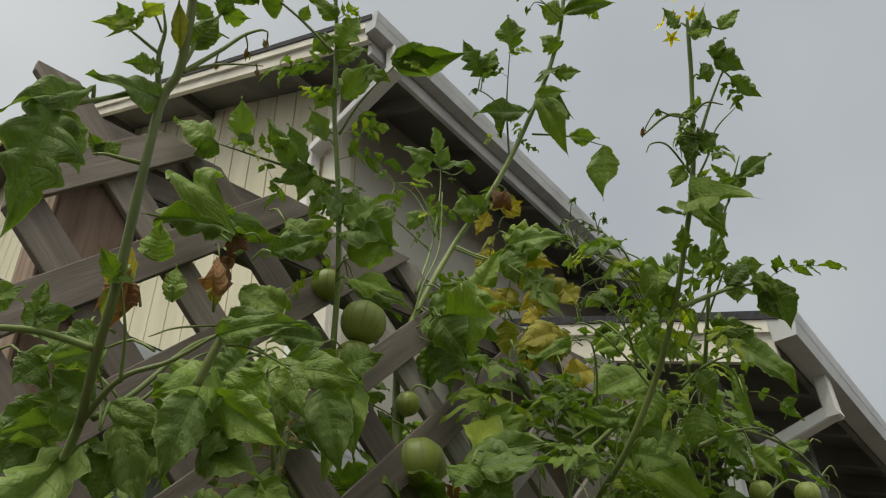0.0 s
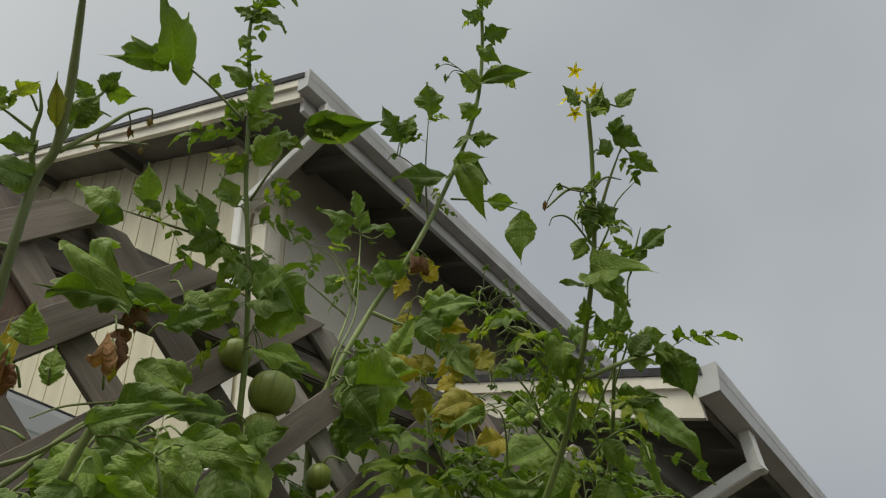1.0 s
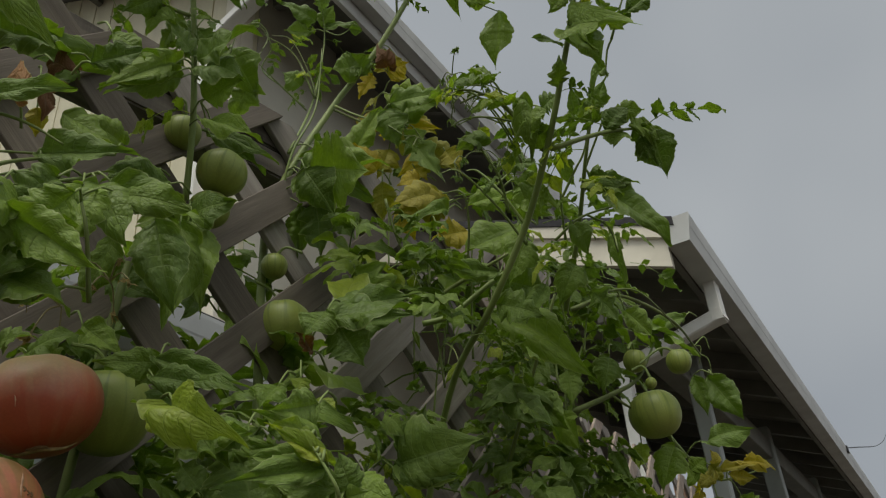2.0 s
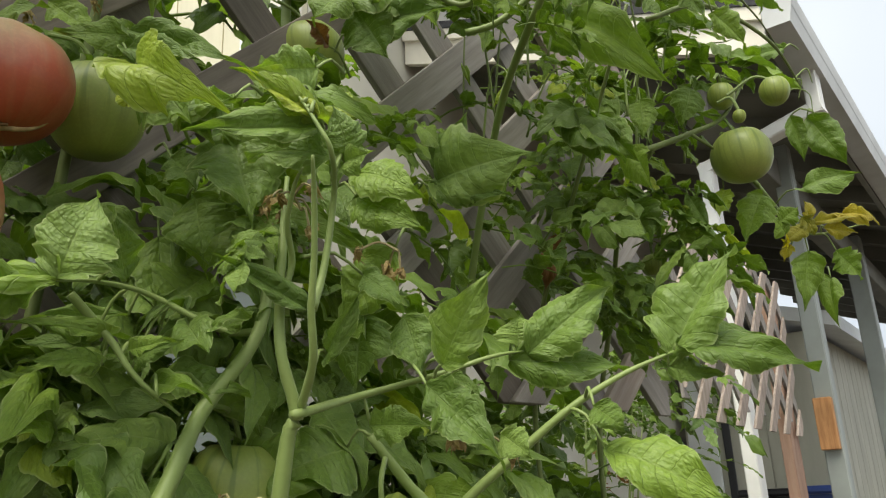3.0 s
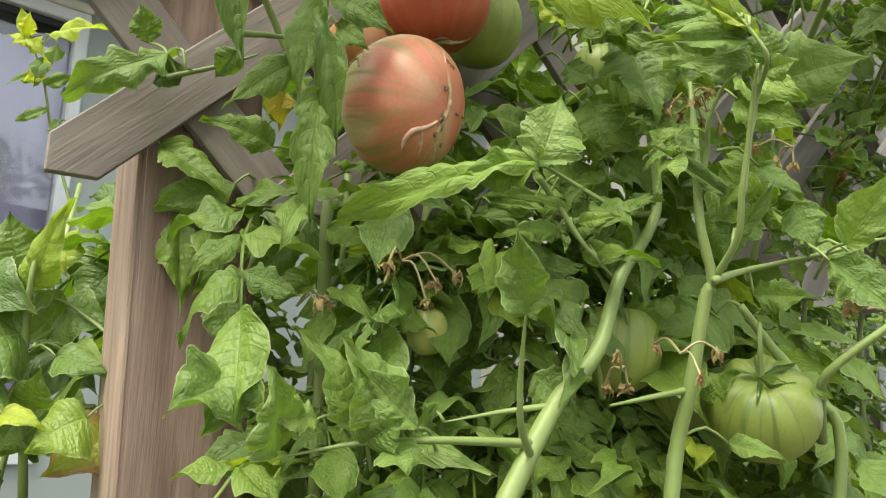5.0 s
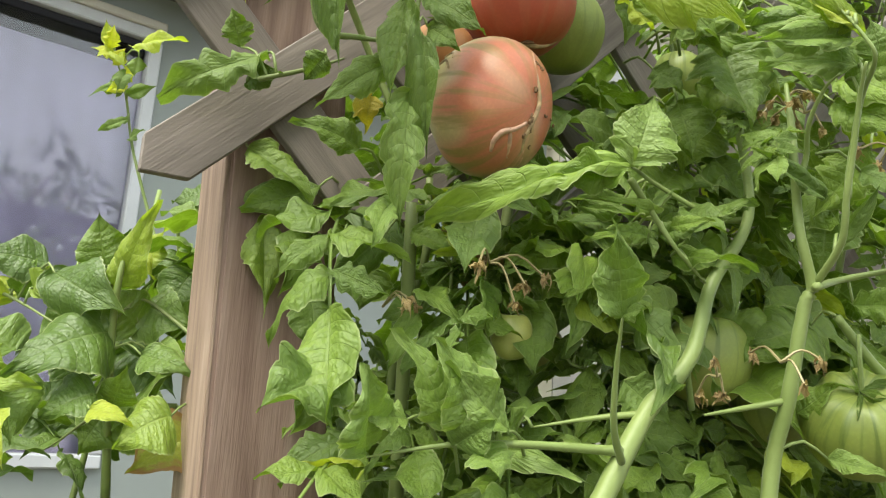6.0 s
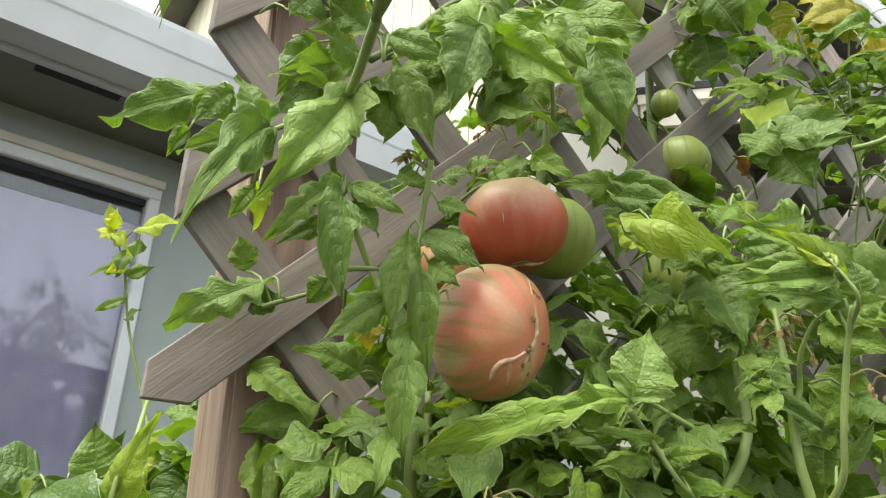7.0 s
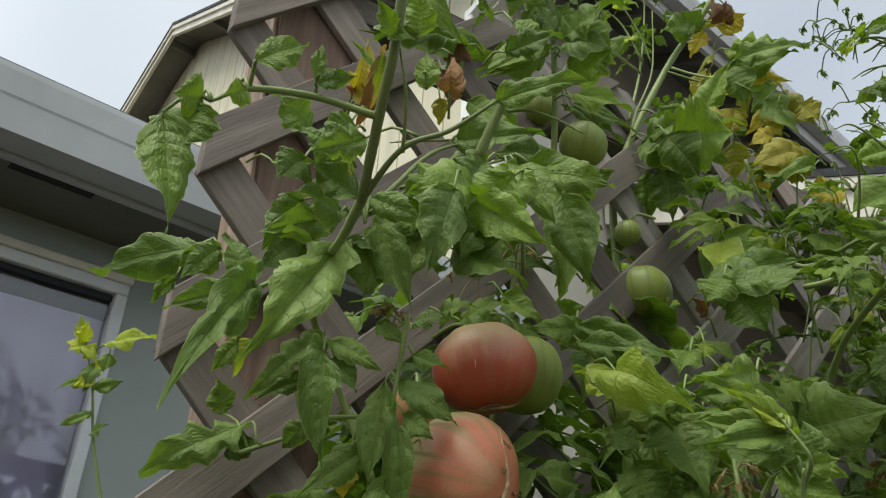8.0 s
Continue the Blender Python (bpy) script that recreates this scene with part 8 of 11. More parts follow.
leaf(right, (-0.403, 0.915, 1.546), (-0.343, 0.931, 1.489), (0.24, -0.83, 0.50), 0.043, M_LEAF, "o", (-0.430, 0.935, 1.567))
leaf(right, (-0.385, 0.954, 1.548), (-0.381, 0.949, 1.501), (0.16, -0.89, 0.42), 0.057, M_LEAF, "o", (-0.398, 0.981, 1.577))
leaf(right, (-0.397, 1.047, 1.491), (-0.380, 1.055, 1.436), (0.12, -0.96, 0.23), 0.055, M_LEAF, "o", (-0.414, 1.070, 1.515))
leaf(right, (-0.322, 1.081, 1.619), (-0.336, 1.076, 1.571), (0.63, -0.69, 0.35), 0.039, M_LEAF, "o", (-0.324, 1.109, 1.647))
leaf(right, (-0.257, 1.247, 1.526), (-0.193, 1.266, 1.539), (0.08, -0.97, 0.24), 0.034, M_LEAF_PALE, "n", (-0.293, 1.255, 1.516))
leaf(right, (-0.271, 1.289, 1.459), (-0.287, 1.279, 1.385), (0.41, -0.90, 0.14), 0.038, M_LEAF, "o", (-0.275, 1.296, 1.488))
leaf(right, (-0.245, 1.321, 1.461), (-0.223, 1.340, 1.424), (0.34, -0.93, 0.14), 0.035, M_LEAF, "o", (-0.258, 1.319, 1.486))
leaf(right, (-0.258, 1.325, 1.427), (-0.256, 1.325, 1.362), (-0.14, -0.94, 0.31), 0.027, M_LEAF, "n", (-0.264, 1.353, 1.449))
leaf(right, (-0.236, 1.253, 1.620), (-0.208, 1.276, 1.551), (0.18, -0.98, -0.04), 0.046, M_LEAF, "o", (-0.224, 1.226, 1.611))
leaf(right, (-0.260, 1.296, 1.496), (-0.199, 1.354, 1.504), (0.22, -0.87, 0.43), 0.020, M_LEAF_YELLOW, "n", (-0.271, 1.302, 1.486))
leaf(right, (-0.266, 1.292, 1.496), (-0.292, 1.270, 1.467), (0.27, -0.94, 0.20), 0.023, M_LEAF_YELLOW, "o", (-0.275, 1.296, 1.488))
leaf(right, (-0.251, 1.307, 1.489), (-0.220, 1.345, 1.484), (0.54, -0.82, 0.20), 0.020, M_LEAF_YELLOW, "n", (-0.258, 1.319, 1.486))
leaf(right, (-0.264, 1.290, 1.503), (-0.266, 1.281, 1.523), (0.40, -0.75, 0.52), 0.020, M_LEAF_YELLOW, "n", (-0.278, 1.291, 1.491))
leaf(right, (-0.447, 0.728, 1.602), (-0.487, 0.669, 1.571), (0.48, -0.75, 0.47), 0.044, M_LEAF, "o", (-0.452, 0.766, 1.619))
leaf(right, (-0.478, 0.711, 1.599), (-0.402, 0.734, 1.595), (0.43, -0.89, -0.14), 0.045, M_LEAF_PALE, "o", (-0.514, 0.726, 1.608))
leaf(right, (-0.313, 0.862, 1.628), (-0.352, 0.806, 1.638), (0.08, -0.98, -0.18), 0.047, M_LEAF, "o", (-0.280, 0.847, 1.604))
# the bean plants beside the post
leaf(bean, (-0.846, 0.258, 1.183), (-0.840, 0.177, 1.145), (0.77, -0.36, 0.53), 0.066, M_BEAN, "h")
leaf(bean, (-0.953, 0.223, 1.248), (-0.969, 0.165, 1.249), (0.86, 0.07, 0.50), 0.044, M_BEAN, "h", (-0.954, 0.203, 1.211))
leaf(bean, (-0.978, 0.204, 1.212), (-0.990, 0.177, 1.237), (0.81, 0.13, 0.58), 0.033, M_LEAF_LIME, "h", (-0.969, 0.194, 1.217))
leaf(bean, (-0.964, 0.203, 1.219), (-0.947, 0.211, 1.251), (0.97, 0.17, 0.15), 0.027, M_LEAF_LIME, "h", (-0.962, 0.198, 1.214))
leaf(bean, (-0.886, 0.217, 1.231), (-0.818, 0.258, 1.191), (0.74, -0.60, 0.29), 0.051, M_BEAN, "h", (-0.932, 0.214, 1.238))
leaf(bean, (-0.844, 0.261, 1.222), (-0.801, 0.271, 1.293), (0.81, -0.28, 0.52), 0.032, M_LEAF_LIME, "h", (-0.835, 0.256, 1.219))
leaf(bean, (-0.879, 0.256, 1.244), (-0.879, 0.237, 1.288), (0.87, -0.41, 0.26), 0.040, M_BEAN, "h", (-0.907, 0.272, 1.222))
leaf(bean, (-0.918, 0.240, 1.239), (-0.911, 0.230, 1.201), (0.94, -0.28, 0.18), 0.040, M_BEAN, "h", (-0.951, 0.251, 1.257))
leaf(bean, (-0.936, 0.341, 1.273), (-0.940, 0.315, 1.240), (0.82, -0.32, 0.47), 0.038, M_BEAN, "h")
leaf(bean, (-0.894, 0.346, 1.310), (-0.921, 0.309, 1.310), (0.80, 0.03, 0.61), 0.028, M_LEAF_PALE, "h", (-0.932, 0.331, 1.306))
leaf(bean, (-0.909, 0.348, 1.339), (-0.933, 0.323, 1.323), (0.75, -0.14, 0.64), 0.039, M_BEAN, "h", (-0.932, 0.331, 1.306))
leaf(bean, (-0.868, 0.286, 1.211), (-0.820, 0.324, 1.193), (0.72, -0.54, 0.44), 0.050, M_BEAN, "h", (-0.846, 0.279, 1.214))
leaf(bean, (-0.762, 0.307, 1.172), (-0.727, 0.325, 1.161), (0.68, -0.16, 0.71), 0.020, M_LEAF_LIME, "h", (-0.800, 0.324, 1.176))
leaf(bean, (-0.813, 0.277, 1.165), (-0.770, 0.307, 1.150), (0.76, -0.42, 0.49), 0.031, M_BEAN, "h", (-0.848, 0.262, 1.168))
leaf(bean, (-0.840, 0.181, 1.137), (-0.814, 0.200, 1.093), (0.86, 0.04, 0.51), 0.052, M_BEAN, "h", (-0.880, 0.178, 1.147))
leaf(bean, (-0.819, 0.248, 1.132), (-0.827, 0.212, 1.109), (0.66, -0.27, 0.70), 0.049, M_BEAN, "h", (-0.852, 0.266, 1.148))
leaf(bean, (-0.766, 0.291, 1.119), (-0.776, 0.251, 1.097), (0.75, -0.49, 0.44), 0.048, M_LEAF_LIME, "h", (-0.789, 0.319, 1.122))
leaf(bean, (-0.834, 0.266, 1.123), (-0.810, 0.266, 1.156), (0.93, -0.18, 0.32), 0.031, M_BEAN, "h", (-0.849, 0.279, 1.125))
leaf(bean, (-0.868, 0.176, 1.140), (-0.858, 0.178, 1.167), (0.76, -0.41, 0.51), 0.030, M_LEAF_LIME, "h", (-0.905, 0.179, 1.113))
leaf(bean, (-0.789, 0.317, 1.104), (-0.783, 0.271, 1.072), (0.91, -0.18, 0.39), 0.058, M_LEAF_SPENT, "h", (-0.823, 0.315, 1.126))
leaf(bean, (-0.871, 0.279, 1.123), (-0.878, 0.251, 1.085), (0.87, -0.35, 0.34), 0.058, M_BEAN, "h", (-0.857, 0.270, 1.123))
leaf(bean, (-0.851, 0.283, 1.190), (-0.850, 0.244, 1.219), (0.80, -0.40, 0.45), 0.047, M_BEAN, "h", (-0.845, 0.269, 1.205))
leaf(bean, (-0.846, 0.293, 1.171), (-0.802, 0.317, 1.158), (0.76, -0.58, 0.31), 0.031, M_LEAF_PALE, "h", (-0.848, 0.262, 1.168))
leaf(bean, (-0.875, 0.331, 1.248), (-0.876, 0.312, 1.204), (0.84, -0.34, 0.43), 0.040, M_BEAN, "h", (-0.904, 0.358, 1.255))
leaf(bean, (-0.923, 0.305, 1.254), (-0.894, 0.312, 1.293), (0.57, -0.43, 0.70), 0.030, M_LEAF_LIME, "h", (-0.937, 0.342, 1.267))
leaf(bean, (-0.975, 0.278, 1.250), (-0.940, 0.289, 1.293), (0.96, -0.25, 0.11), 0.037, M_BEAN, "h", (-1.017, 0.280, 1.232))
leaf(bean, (-1.216, 0.339, 1.597), (-1.155, 0.383, 1.606), (0.91, 0.12, 0.40), 0.031, M_LEAF_SHOOT, "n", (-1.260, 0.333, 1.600))
leaf(bean, (-1.268, 0.313, 1.615), (-1.263, 0.303, 1.651), (0.86, -0.50, 0.09), 0.020, M_LEAF_SHOOT, "n")
leaf(bean, (-1.268, 0.317, 1.603), (-1.284, 0.293, 1.609), (0.95, -0.20, 0.23), 0.020, M_LEAF_SHOOT, "n")
leaf(bean, (-1.269, 0.322, 1.591), (-1.253, 0.333, 1.612), (0.97, -0.08, 0.24), 0.020, M_LEAF_SHOOT, "n", (-1.265, 0.327, 1.594))
leaf(bean, (-1.267, 0.335, 1.568), (-1.243, 0.356, 1.594), (0.62, -0.64, 0.46), 0.026, M_LEAF_SHOOT, "o")
leaf(bean, (-1.268, 0.338, 1.556), (-1.288, 0.301, 1.538), (0.87, 0.08, 0.49), 0.020, M_LEAF_LIME, "n")
leaf(bean, (-1.260, 0.351, 1.513), (-1.278, 0.318, 1.493), (0.87, -0.21, 0.45), 0.020, M_LEAF_PALE, "n", (-1.265, 0.353, 1.517))
leaf(bean, (-1.254, 0.344, 1.545), (-1.218, 0.370, 1.560), (1.00, 0.05, -0.03), 0.020, M_LEAF_PALE, "n", (-1.265, 0.346, 1.543))
leaf(bean, (-1.262, 0.360, 1.486), (-1.239, 0.370, 1.496), (0.85, -0.22, 0.47), 0.018, M_LEAF_PALE, "n")
# arching spent trusses and thin shoots of the lanky vine
leaf(right, (-0.202, 0.741, 1.746), (-0.195, 0.723, 1.771), (0.51, -0.86, -0.05), 0.015, M_LEAF_PALE, "n", (-0.204, 0.749, 1.756))
leaf(right, (-0.229, 0.764, 1.717), (-0.225, 0.780, 1.687), (0.09, -0.99, -0.11), 0.018, M_LEAF_PALE, "n", (-0.231, 0.775, 1.722))
leaf(right, (-0.285, 0.682, 1.708), (-0.298, 0.665, 1.716), (0.40, -0.90, -0.19), 0.020, M_LEAF_PALE, "c")
leaf(right, (-0.279, 0.673, 1.723), (-0.278, 0.688, 1.708), (0.26, -0.96, -0.06), 0.017, M_LEAF_LIME, "c")
leaf(right, (-0.290, 0.674, 1.713), (-0.307, 0.671, 1.702), (0.78, -0.57, -0.24), 0.015, M_LEAF_LIME, "n", (-0.283, 0.677, 1.715))
leaf(right, (-0.281, 0.709, 1.684), (-0.300, 0.708, 1.670), (-0.03, -0.80, 0.60), 0.017, M_LEAF_PALE, "n")
leaf(right, (-0.271, 0.707, 1.693), (-0.239, 0.720, 1.689), (0.32, -0.94, -0.13), 0.026, M_LEAF_PALE, "l", (-0.281, 0.704, 1.688))
leaf(right, (-0.264, 0.727, 1.678), (-0.238, 0.749, 1.644), (0.73, -0.60, -0.32), 0.026, M_LEAF, "c", (-0.282, 0.717, 1.675))
leaf(right, (-0.222, 0.667, 1.708), (-0.236, 0.648, 1.718), (0.05, -0.98, -0.21), 0.019, M_LEAF_PALE, "c", (-0.230, 0.666, 1.697))
leaf(right, (-0.217, 0.661, 1.702), (-0.234, 0.672, 1.661), (0.45, -0.86, 0.23), 0.028, M_LEAF, "c", (-0.230, 0.666, 1.697))
leaf(right, (-0.145, 0.753, 1.714), (-0.139, 0.770, 1.668), (-0.11, -0.89, 0.44), 0.025, M_LEAF, "c", (-0.140, 0.756, 1.709))
leaf(right, (-0.161, 0.731, 1.724), (-0.135, 0.752, 1.723), (0.27, -0.94, -0.22), 0.022, M_LEAF, "l", (-0.158, 0.735, 1.701))
leaf(right, (-0.217, 0.802, 1.705), (-0.172, 0.826, 1.699), (0.32, -0.95, -0.02), 0.025, M_LEAF, "l", (-0.216, 0.784, 1.707))
leaf(right, (-0.154, 0.709, 1.752), (-0.172, 0.715, 1.732), (0.21, -0.89, 0.41), 0.017, M_LEAF, "c", (-0.138, 0.696, 1.778))
leaf(mid, (-0.478, 0.848, 1.926), (-0.435, 0.880, 1.844), (0.28, -0.93, -0.23), 0.045, M_LEAF_PALE, "l", (-0.477, 0.824, 1.916))
leaf(mid, (-0.468, 0.869, 1.912), (-0.419, 0.905, 1.864), (0.55, -0.76, -0.34), 0.042, M_LEAF_YELLOW, "l", (-0.466, 0.830, 1.903))
leaf(mid, (-0.496, 0.841, 2.001), (-0.414, 0.871, 1.969), (0.47, -0.70, -0.54), 0.042, M_LEAF_LIME, "l", (-0.527, 0.855, 2.021))
leaf(mid, (-0.507, 0.881, 2.116), (-0.522, 0.891, 2.093), (0.64, -0.77, -0.09), 0.027, M_LEAF_YELLOW, "c", (-0.512, 0.847, 2.115))
leaf(mid, (-0.506, 0.891, 1.974), (-0.509, 0.902, 1.927), (0.64, -0.63, -0.44), 0.025, M_LEAF_YELLOW, "c", (-0.503, 0.876, 1.959))
leaf(mid, (-0.464, 0.857, 1.845), (-0.492, 0.841, 1.840), (0.37, -0.93, -0.04), 0.032, M_LEAF_YELLOW, "l", (-0.458, 0.890, 1.859))
leaf(mid, (-0.538, 0.862, 2.078), (-0.567, 0.868, 2.048), (0.29, -0.94, -0.20), 0.037, M_LEAF_YELLOW, "l", (-0.539, 0.841, 2.080))
# over the slats round and above the ripe fruit
leaf(left, (-0.599, 0.397, 1.477), (-0.566, 0.407, 1.479), (0.77, -0.47, 0.44), 0.023, M_LEAF_PALE, "l", (-0.641, 0.406, 1.485))
leaf(left, (-0.598, 0.424, 1.499), (-0.565, 0.435, 1.500), (0.72, -0.65, 0.25), 0.025, M_LEAF_PALE, "l", (-0.639, 0.433, 1.508))
leaf(left, (-0.602, 0.452, 1.501), (-0.560, 0.471, 1.511), (0.90, -0.21, 0.38), 0.029, M_LEAF, "o", (-0.641, 0.460, 1.507))
leaf(left, (-0.575, 0.478, 1.527), (-0.545, 0.499, 1.496), (0.44, -0.82, 0.35), 0.026, M_LEAF, "o", (-0.608, 0.487, 1.551))
# young tip of the bean
leaf(bean, (-1.266, 0.316, 1.611), (-1.249, 0.310, 1.639), (0.81, -0.32, 0.49), 0.024, M_LEAF_SHOOT, "l", (-1.265, 0.321, 1.606))
leaf(bean, (-1.268, 0.318, 1.603), (-1.272, 0.298, 1.594), (0.85, -0.25, 0.47), 0.022, M_LEAF_SHOOT, "l")
leaf(bean, (-1.265, 0.325, 1.596), (-1.248, 0.337, 1.581), (0.84, -0.19, 0.50), 0.022, M_LEAF_SHOOT, "c")
leaf(bean, (-1.252, 0.336, 1.573), (-1.255, 0.328, 1.540), (0.85, -0.43, 0.30), 0.027, M_LEAF_PALE, "c", (-1.265, 0.338, 1.569))
leaf(bean, (-1.252, 0.341, 1.561), (-1.261, 0.317, 1.546), (0.90, -0.40, 0.18), 0.023, M_LEAF_SHOOT, "n", (-1.265, 0.342, 1.556))
leaf(bean, (-1.217, 0.341, 1.590), (-1.224, 0.344, 1.562), (0.73, -0.67, 0.11), 0.023, M_LEAF_PALE, "n", (-1.239, 0.345, 1.615))
leaf(bean, (-0.963, 0.182, 1.230), (-0.981, 0.171, 1.198), (0.88, 0.28, 0.38), 0.035, M_LEAF_LIME, "h", (-0.975, 0.189, 1.219))
leaf(bean, (-0.943, 0.213, 1.222), (-0.918, 0.219, 1.244), (0.78, 0.04, 0.62), 0.029, M_LEAF_LIME, "h", (-0.944, 0.208, 1.207))
leaf(bean, (-0.848, 0.259, 1.252), (-0.827, 0.281, 1.228), (0.82, -0.02, 0.57), 0.030, M_LEAF_LIME, "h", (-0.833, 0.258, 1.255))
leaf(bean, (-0.802, 0.241, 1.120), (-0.764, 0.262, 1.111), (0.88, -0.17, 0.43), 0.021, M_LEAF_LIME, "h", (-0.849, 0.239, 1.117))
# round the green fruit behind the ripe one
leaf(mid, (-0.467, 0.508, 1.410), (-0.486, 0.470, 1.437), (0.98, -0.20, 0.08), 0.013, M_LEAF_LIME, "n", (-0.482, 0.537, 1.407))
leaf(mid, (-0.510, 0.511, 1.486), (-0.537, 0.467, 1.477), (0.86, -0.48, -0.18), 0.025, M_LEAF, "o", (-0.522, 0.540, 1.499))
leaf(mid, (-0.520, 0.515, 1.490), (-0.530, 0.502, 1.468), (0.88, -0.42, 0.21), 0.030, M_LEAF, "o", (-0.535, 0.537, 1.517))
leaf(mid, (-0.431, 0.532, 1.420), (-0.451, 0.498, 1.399), (0.39, -0.85, 0.35), 0.037, M_LEAF_PALE, "o", (-0.443, 0.563, 1.439))
leaf(mid, (-0.381, 0.553, 1.430), (-0.400, 0.517, 1.417), (0.86, -0.34, -0.38), 0.033, M_LEAF_PALE, "l", (-0.392, 0.588, 1.446))
leaf(mid, (-0.374, 0.545, 1.398), (-0.407, 0.510, 1.422), (0.66, -0.72, 0.21), 0.021, M_LEAF_LIME, "n", (-0.354, 0.512, 1.387))
leaf(mid, (-0.438, 0.568, 1.414), (-0.463, 0.550, 1.379), (0.87, -0.49, -0.07), 0.044, M_LEAF, "o", (-0.448, 0.594, 1.437))
leaf(mid, (-0.479, 0.637, 1.497), (-0.483, 0.631, 1.504), (0.74, -0.64, -0.20), 0.034, M_LEAF, "o", (-0.489, 0.667, 1.491))
leaf(mid, (-0.457, 0.637, 1.472), (-0.436, 0.649, 1.450), (0.63, -0.75, -0.19), 0.026, M_LEAF_LIME, "o", (-0.490, 0.648, 1.495))
leaf(mid, (-0.462, 0.625, 1.493), (-0.461, 0.618, 1.477), (0.73, -0.54, 0.42), 0.019, M_LEAF_LIME, "o", (-0.484, 0.650, 1.522))
leaf(mid, (-0.510, 0.542, 1.407), (-0.484, 0.548, 1.377), (0.74, -0.63, 0.22), 0.025, M_LEAF, "o", (-0.548, 0.553, 1.429))
leaf(right, (-0.392, 0.919, 1.556), (-0.421, 0.887, 1.513), (0.52, -0.82, 0.23), 0.037, M_LEAF, "o", (-0.394, 0.955, 1.579))
leaf(right, (-0.384, 0.953, 1.554), (-0.352, 0.973, 1.497), (0.17, -0.96, -0.22), 0.038, M_LEAF, "o", (-0.405, 0.971, 1.579))
leaf(right, (-0.357, 1.013, 1.589), (-0.354, 1.008, 1.539), (0.49, -0.78, 0.40), 0.033, M_LEAF, "o", (-0.368, 1.040, 1.618))
leaf(right, (-0.377, 1.016, 1.542), (-0.356, 1.027, 1.487), (0.27, -0.96, -0.03), 0.033, M_LEAF, "n", (-0.394, 1.038, 1.568))
leaf(right, (-0.356, 1.124, 1.509), (-0.340, 1.128, 1.464), (0.20, -0.98, 0.03), 0.022, M_LEAF_PALE, "n", (-0.372, 1.149, 1.533))
leaf(right, (-0.327, 1.168, 1.521), (-0.333, 1.152, 1.483), (-0.04, -1.00, -0.08), 0.029, M_LEAF_LIME, "o", (-0.318, 1.147, 1.559))
leaf(right, (-0.296, 1.219, 1.521), (-0.320, 1.200, 1.456), (0.19, -0.90, 0.40), 0.045, M_LEAF, "o", (-0.302, 1.226, 1.538))
leaf(right, (-0.241, 1.217, 1.702), (-0.297, 1.168, 1.682), (-0.05, -1.00, 0.07), 0.031, M_LEAF, "n", (-0.231, 1.257, 1.716))
leaf(right, (-0.253, 1.240, 1.621), (-0.246, 1.255, 1.563), (0.30, -0.93, 0.23), 0.026, M_LEAF, "n", (-0.224, 1.226, 1.611))
leaf(right, (-0.289, 1.249, 1.491), (-0.268, 1.258, 1.510), (0.39, -0.92, 0.06), 0.028, M_LEAF, "o", (-0.290, 1.264, 1.509))
leaf(right, (-0.287, 1.257, 1.477), (-0.299, 1.239, 1.498), (0.19, -0.83, 0.52), 0.028, M_LEAF, "o", (-0.287, 1.273, 1.504))
leaf(right, (-0.270, 1.286, 1.503), (-0.260, 1.301, 1.482), (0.25, -0.94, 0.24), 0.023, M_LEAF_YELLOW, "c", (-0.281, 1.286, 1.495))
leaf(right, (-0.233, 1.327, 1.505), (-0.198, 1.359, 1.493), (0.43, -0.89, 0.16), 0.021, M_LEAF_YELLOW, "c", (-0.239, 1.340, 1.492))
leaf(right, (-0.288, 1.285, 1.470), (-0.301, 1.283, 1.450), (-0.08, -0.98, 0.17), 0.020, M_LEAF_YELLOW, "c", (-0.278, 1.291, 1.491))
# the large leaves of the vine by the post
leaf(left, (-0.595, 0.198, 1.477), (-0.666, 0.151, 1.460), (0.94, -0.31, 0.15), 0.027, M_LEAF_PALE, "o", (-0.588, 0.209, 1.475))
leaf(left, (-0.617, 0.201, 1.483), (-0.642, 0.176, 1.470), (0.97, 0.12, -0.21), 0.018, M_LEAF, "n", (-0.588, 0.209, 1.475))
leaf(left, (-0.588, 0.208, 1.477), (-0.602, 0.190, 1.449), (0.92, -0.34, -0.20), 0.022, M_LEAF_PALE, "o")
leaf(left, (-0.573, 0.226, 1.450), (-0.583, 0.208, 1.486), (0.99, -0.04, 0.13), 0.027, M_LEAF_PALE, "o", (-0.571, 0.219, 1.450))
leaf(left, (-0.546, 0.275, 1.514), (-0.570, 0.223, 1.490), (0.98, 0.02, -0.18), 0.028, M_LEAF_PALE, "o", (-0.544, 0.286, 1.517))
leaf(left, (-0.540, 0.279, 1.492), (-0.552, 0.219, 1.382), (0.97, -0.22, -0.10), 0.042, M_LEAF_PALE, "o")
leaf(left, (-0.564, 0.226, 1.443), (-0.545, 0.170, 1.348), (0.87, -0.46, -0.17), 0.030, M_LEAF, "l")
leaf(left, (-0.564, 0.225, 1.446), (-0.604, 0.184, 1.427), (0.97, -0.22, 0.07), 0.019, M_LEAF_PALE, "n")
leaf(left, (-0.556, 0.224, 1.437), (-0.560, 0.204, 1.402), (0.87, -0.50, -0.03), 0.020, M_LEAF_PALE, "n", (-0.564, 0.225, 1.444))
leaf(left, (-0.578, 0.229, 1.409), (-0.594, 0.221, 1.390), (0.85, 0.01, 0.53), 0.014, M_LEAF_PALE, "n", (-0.564, 0.225, 1.444))
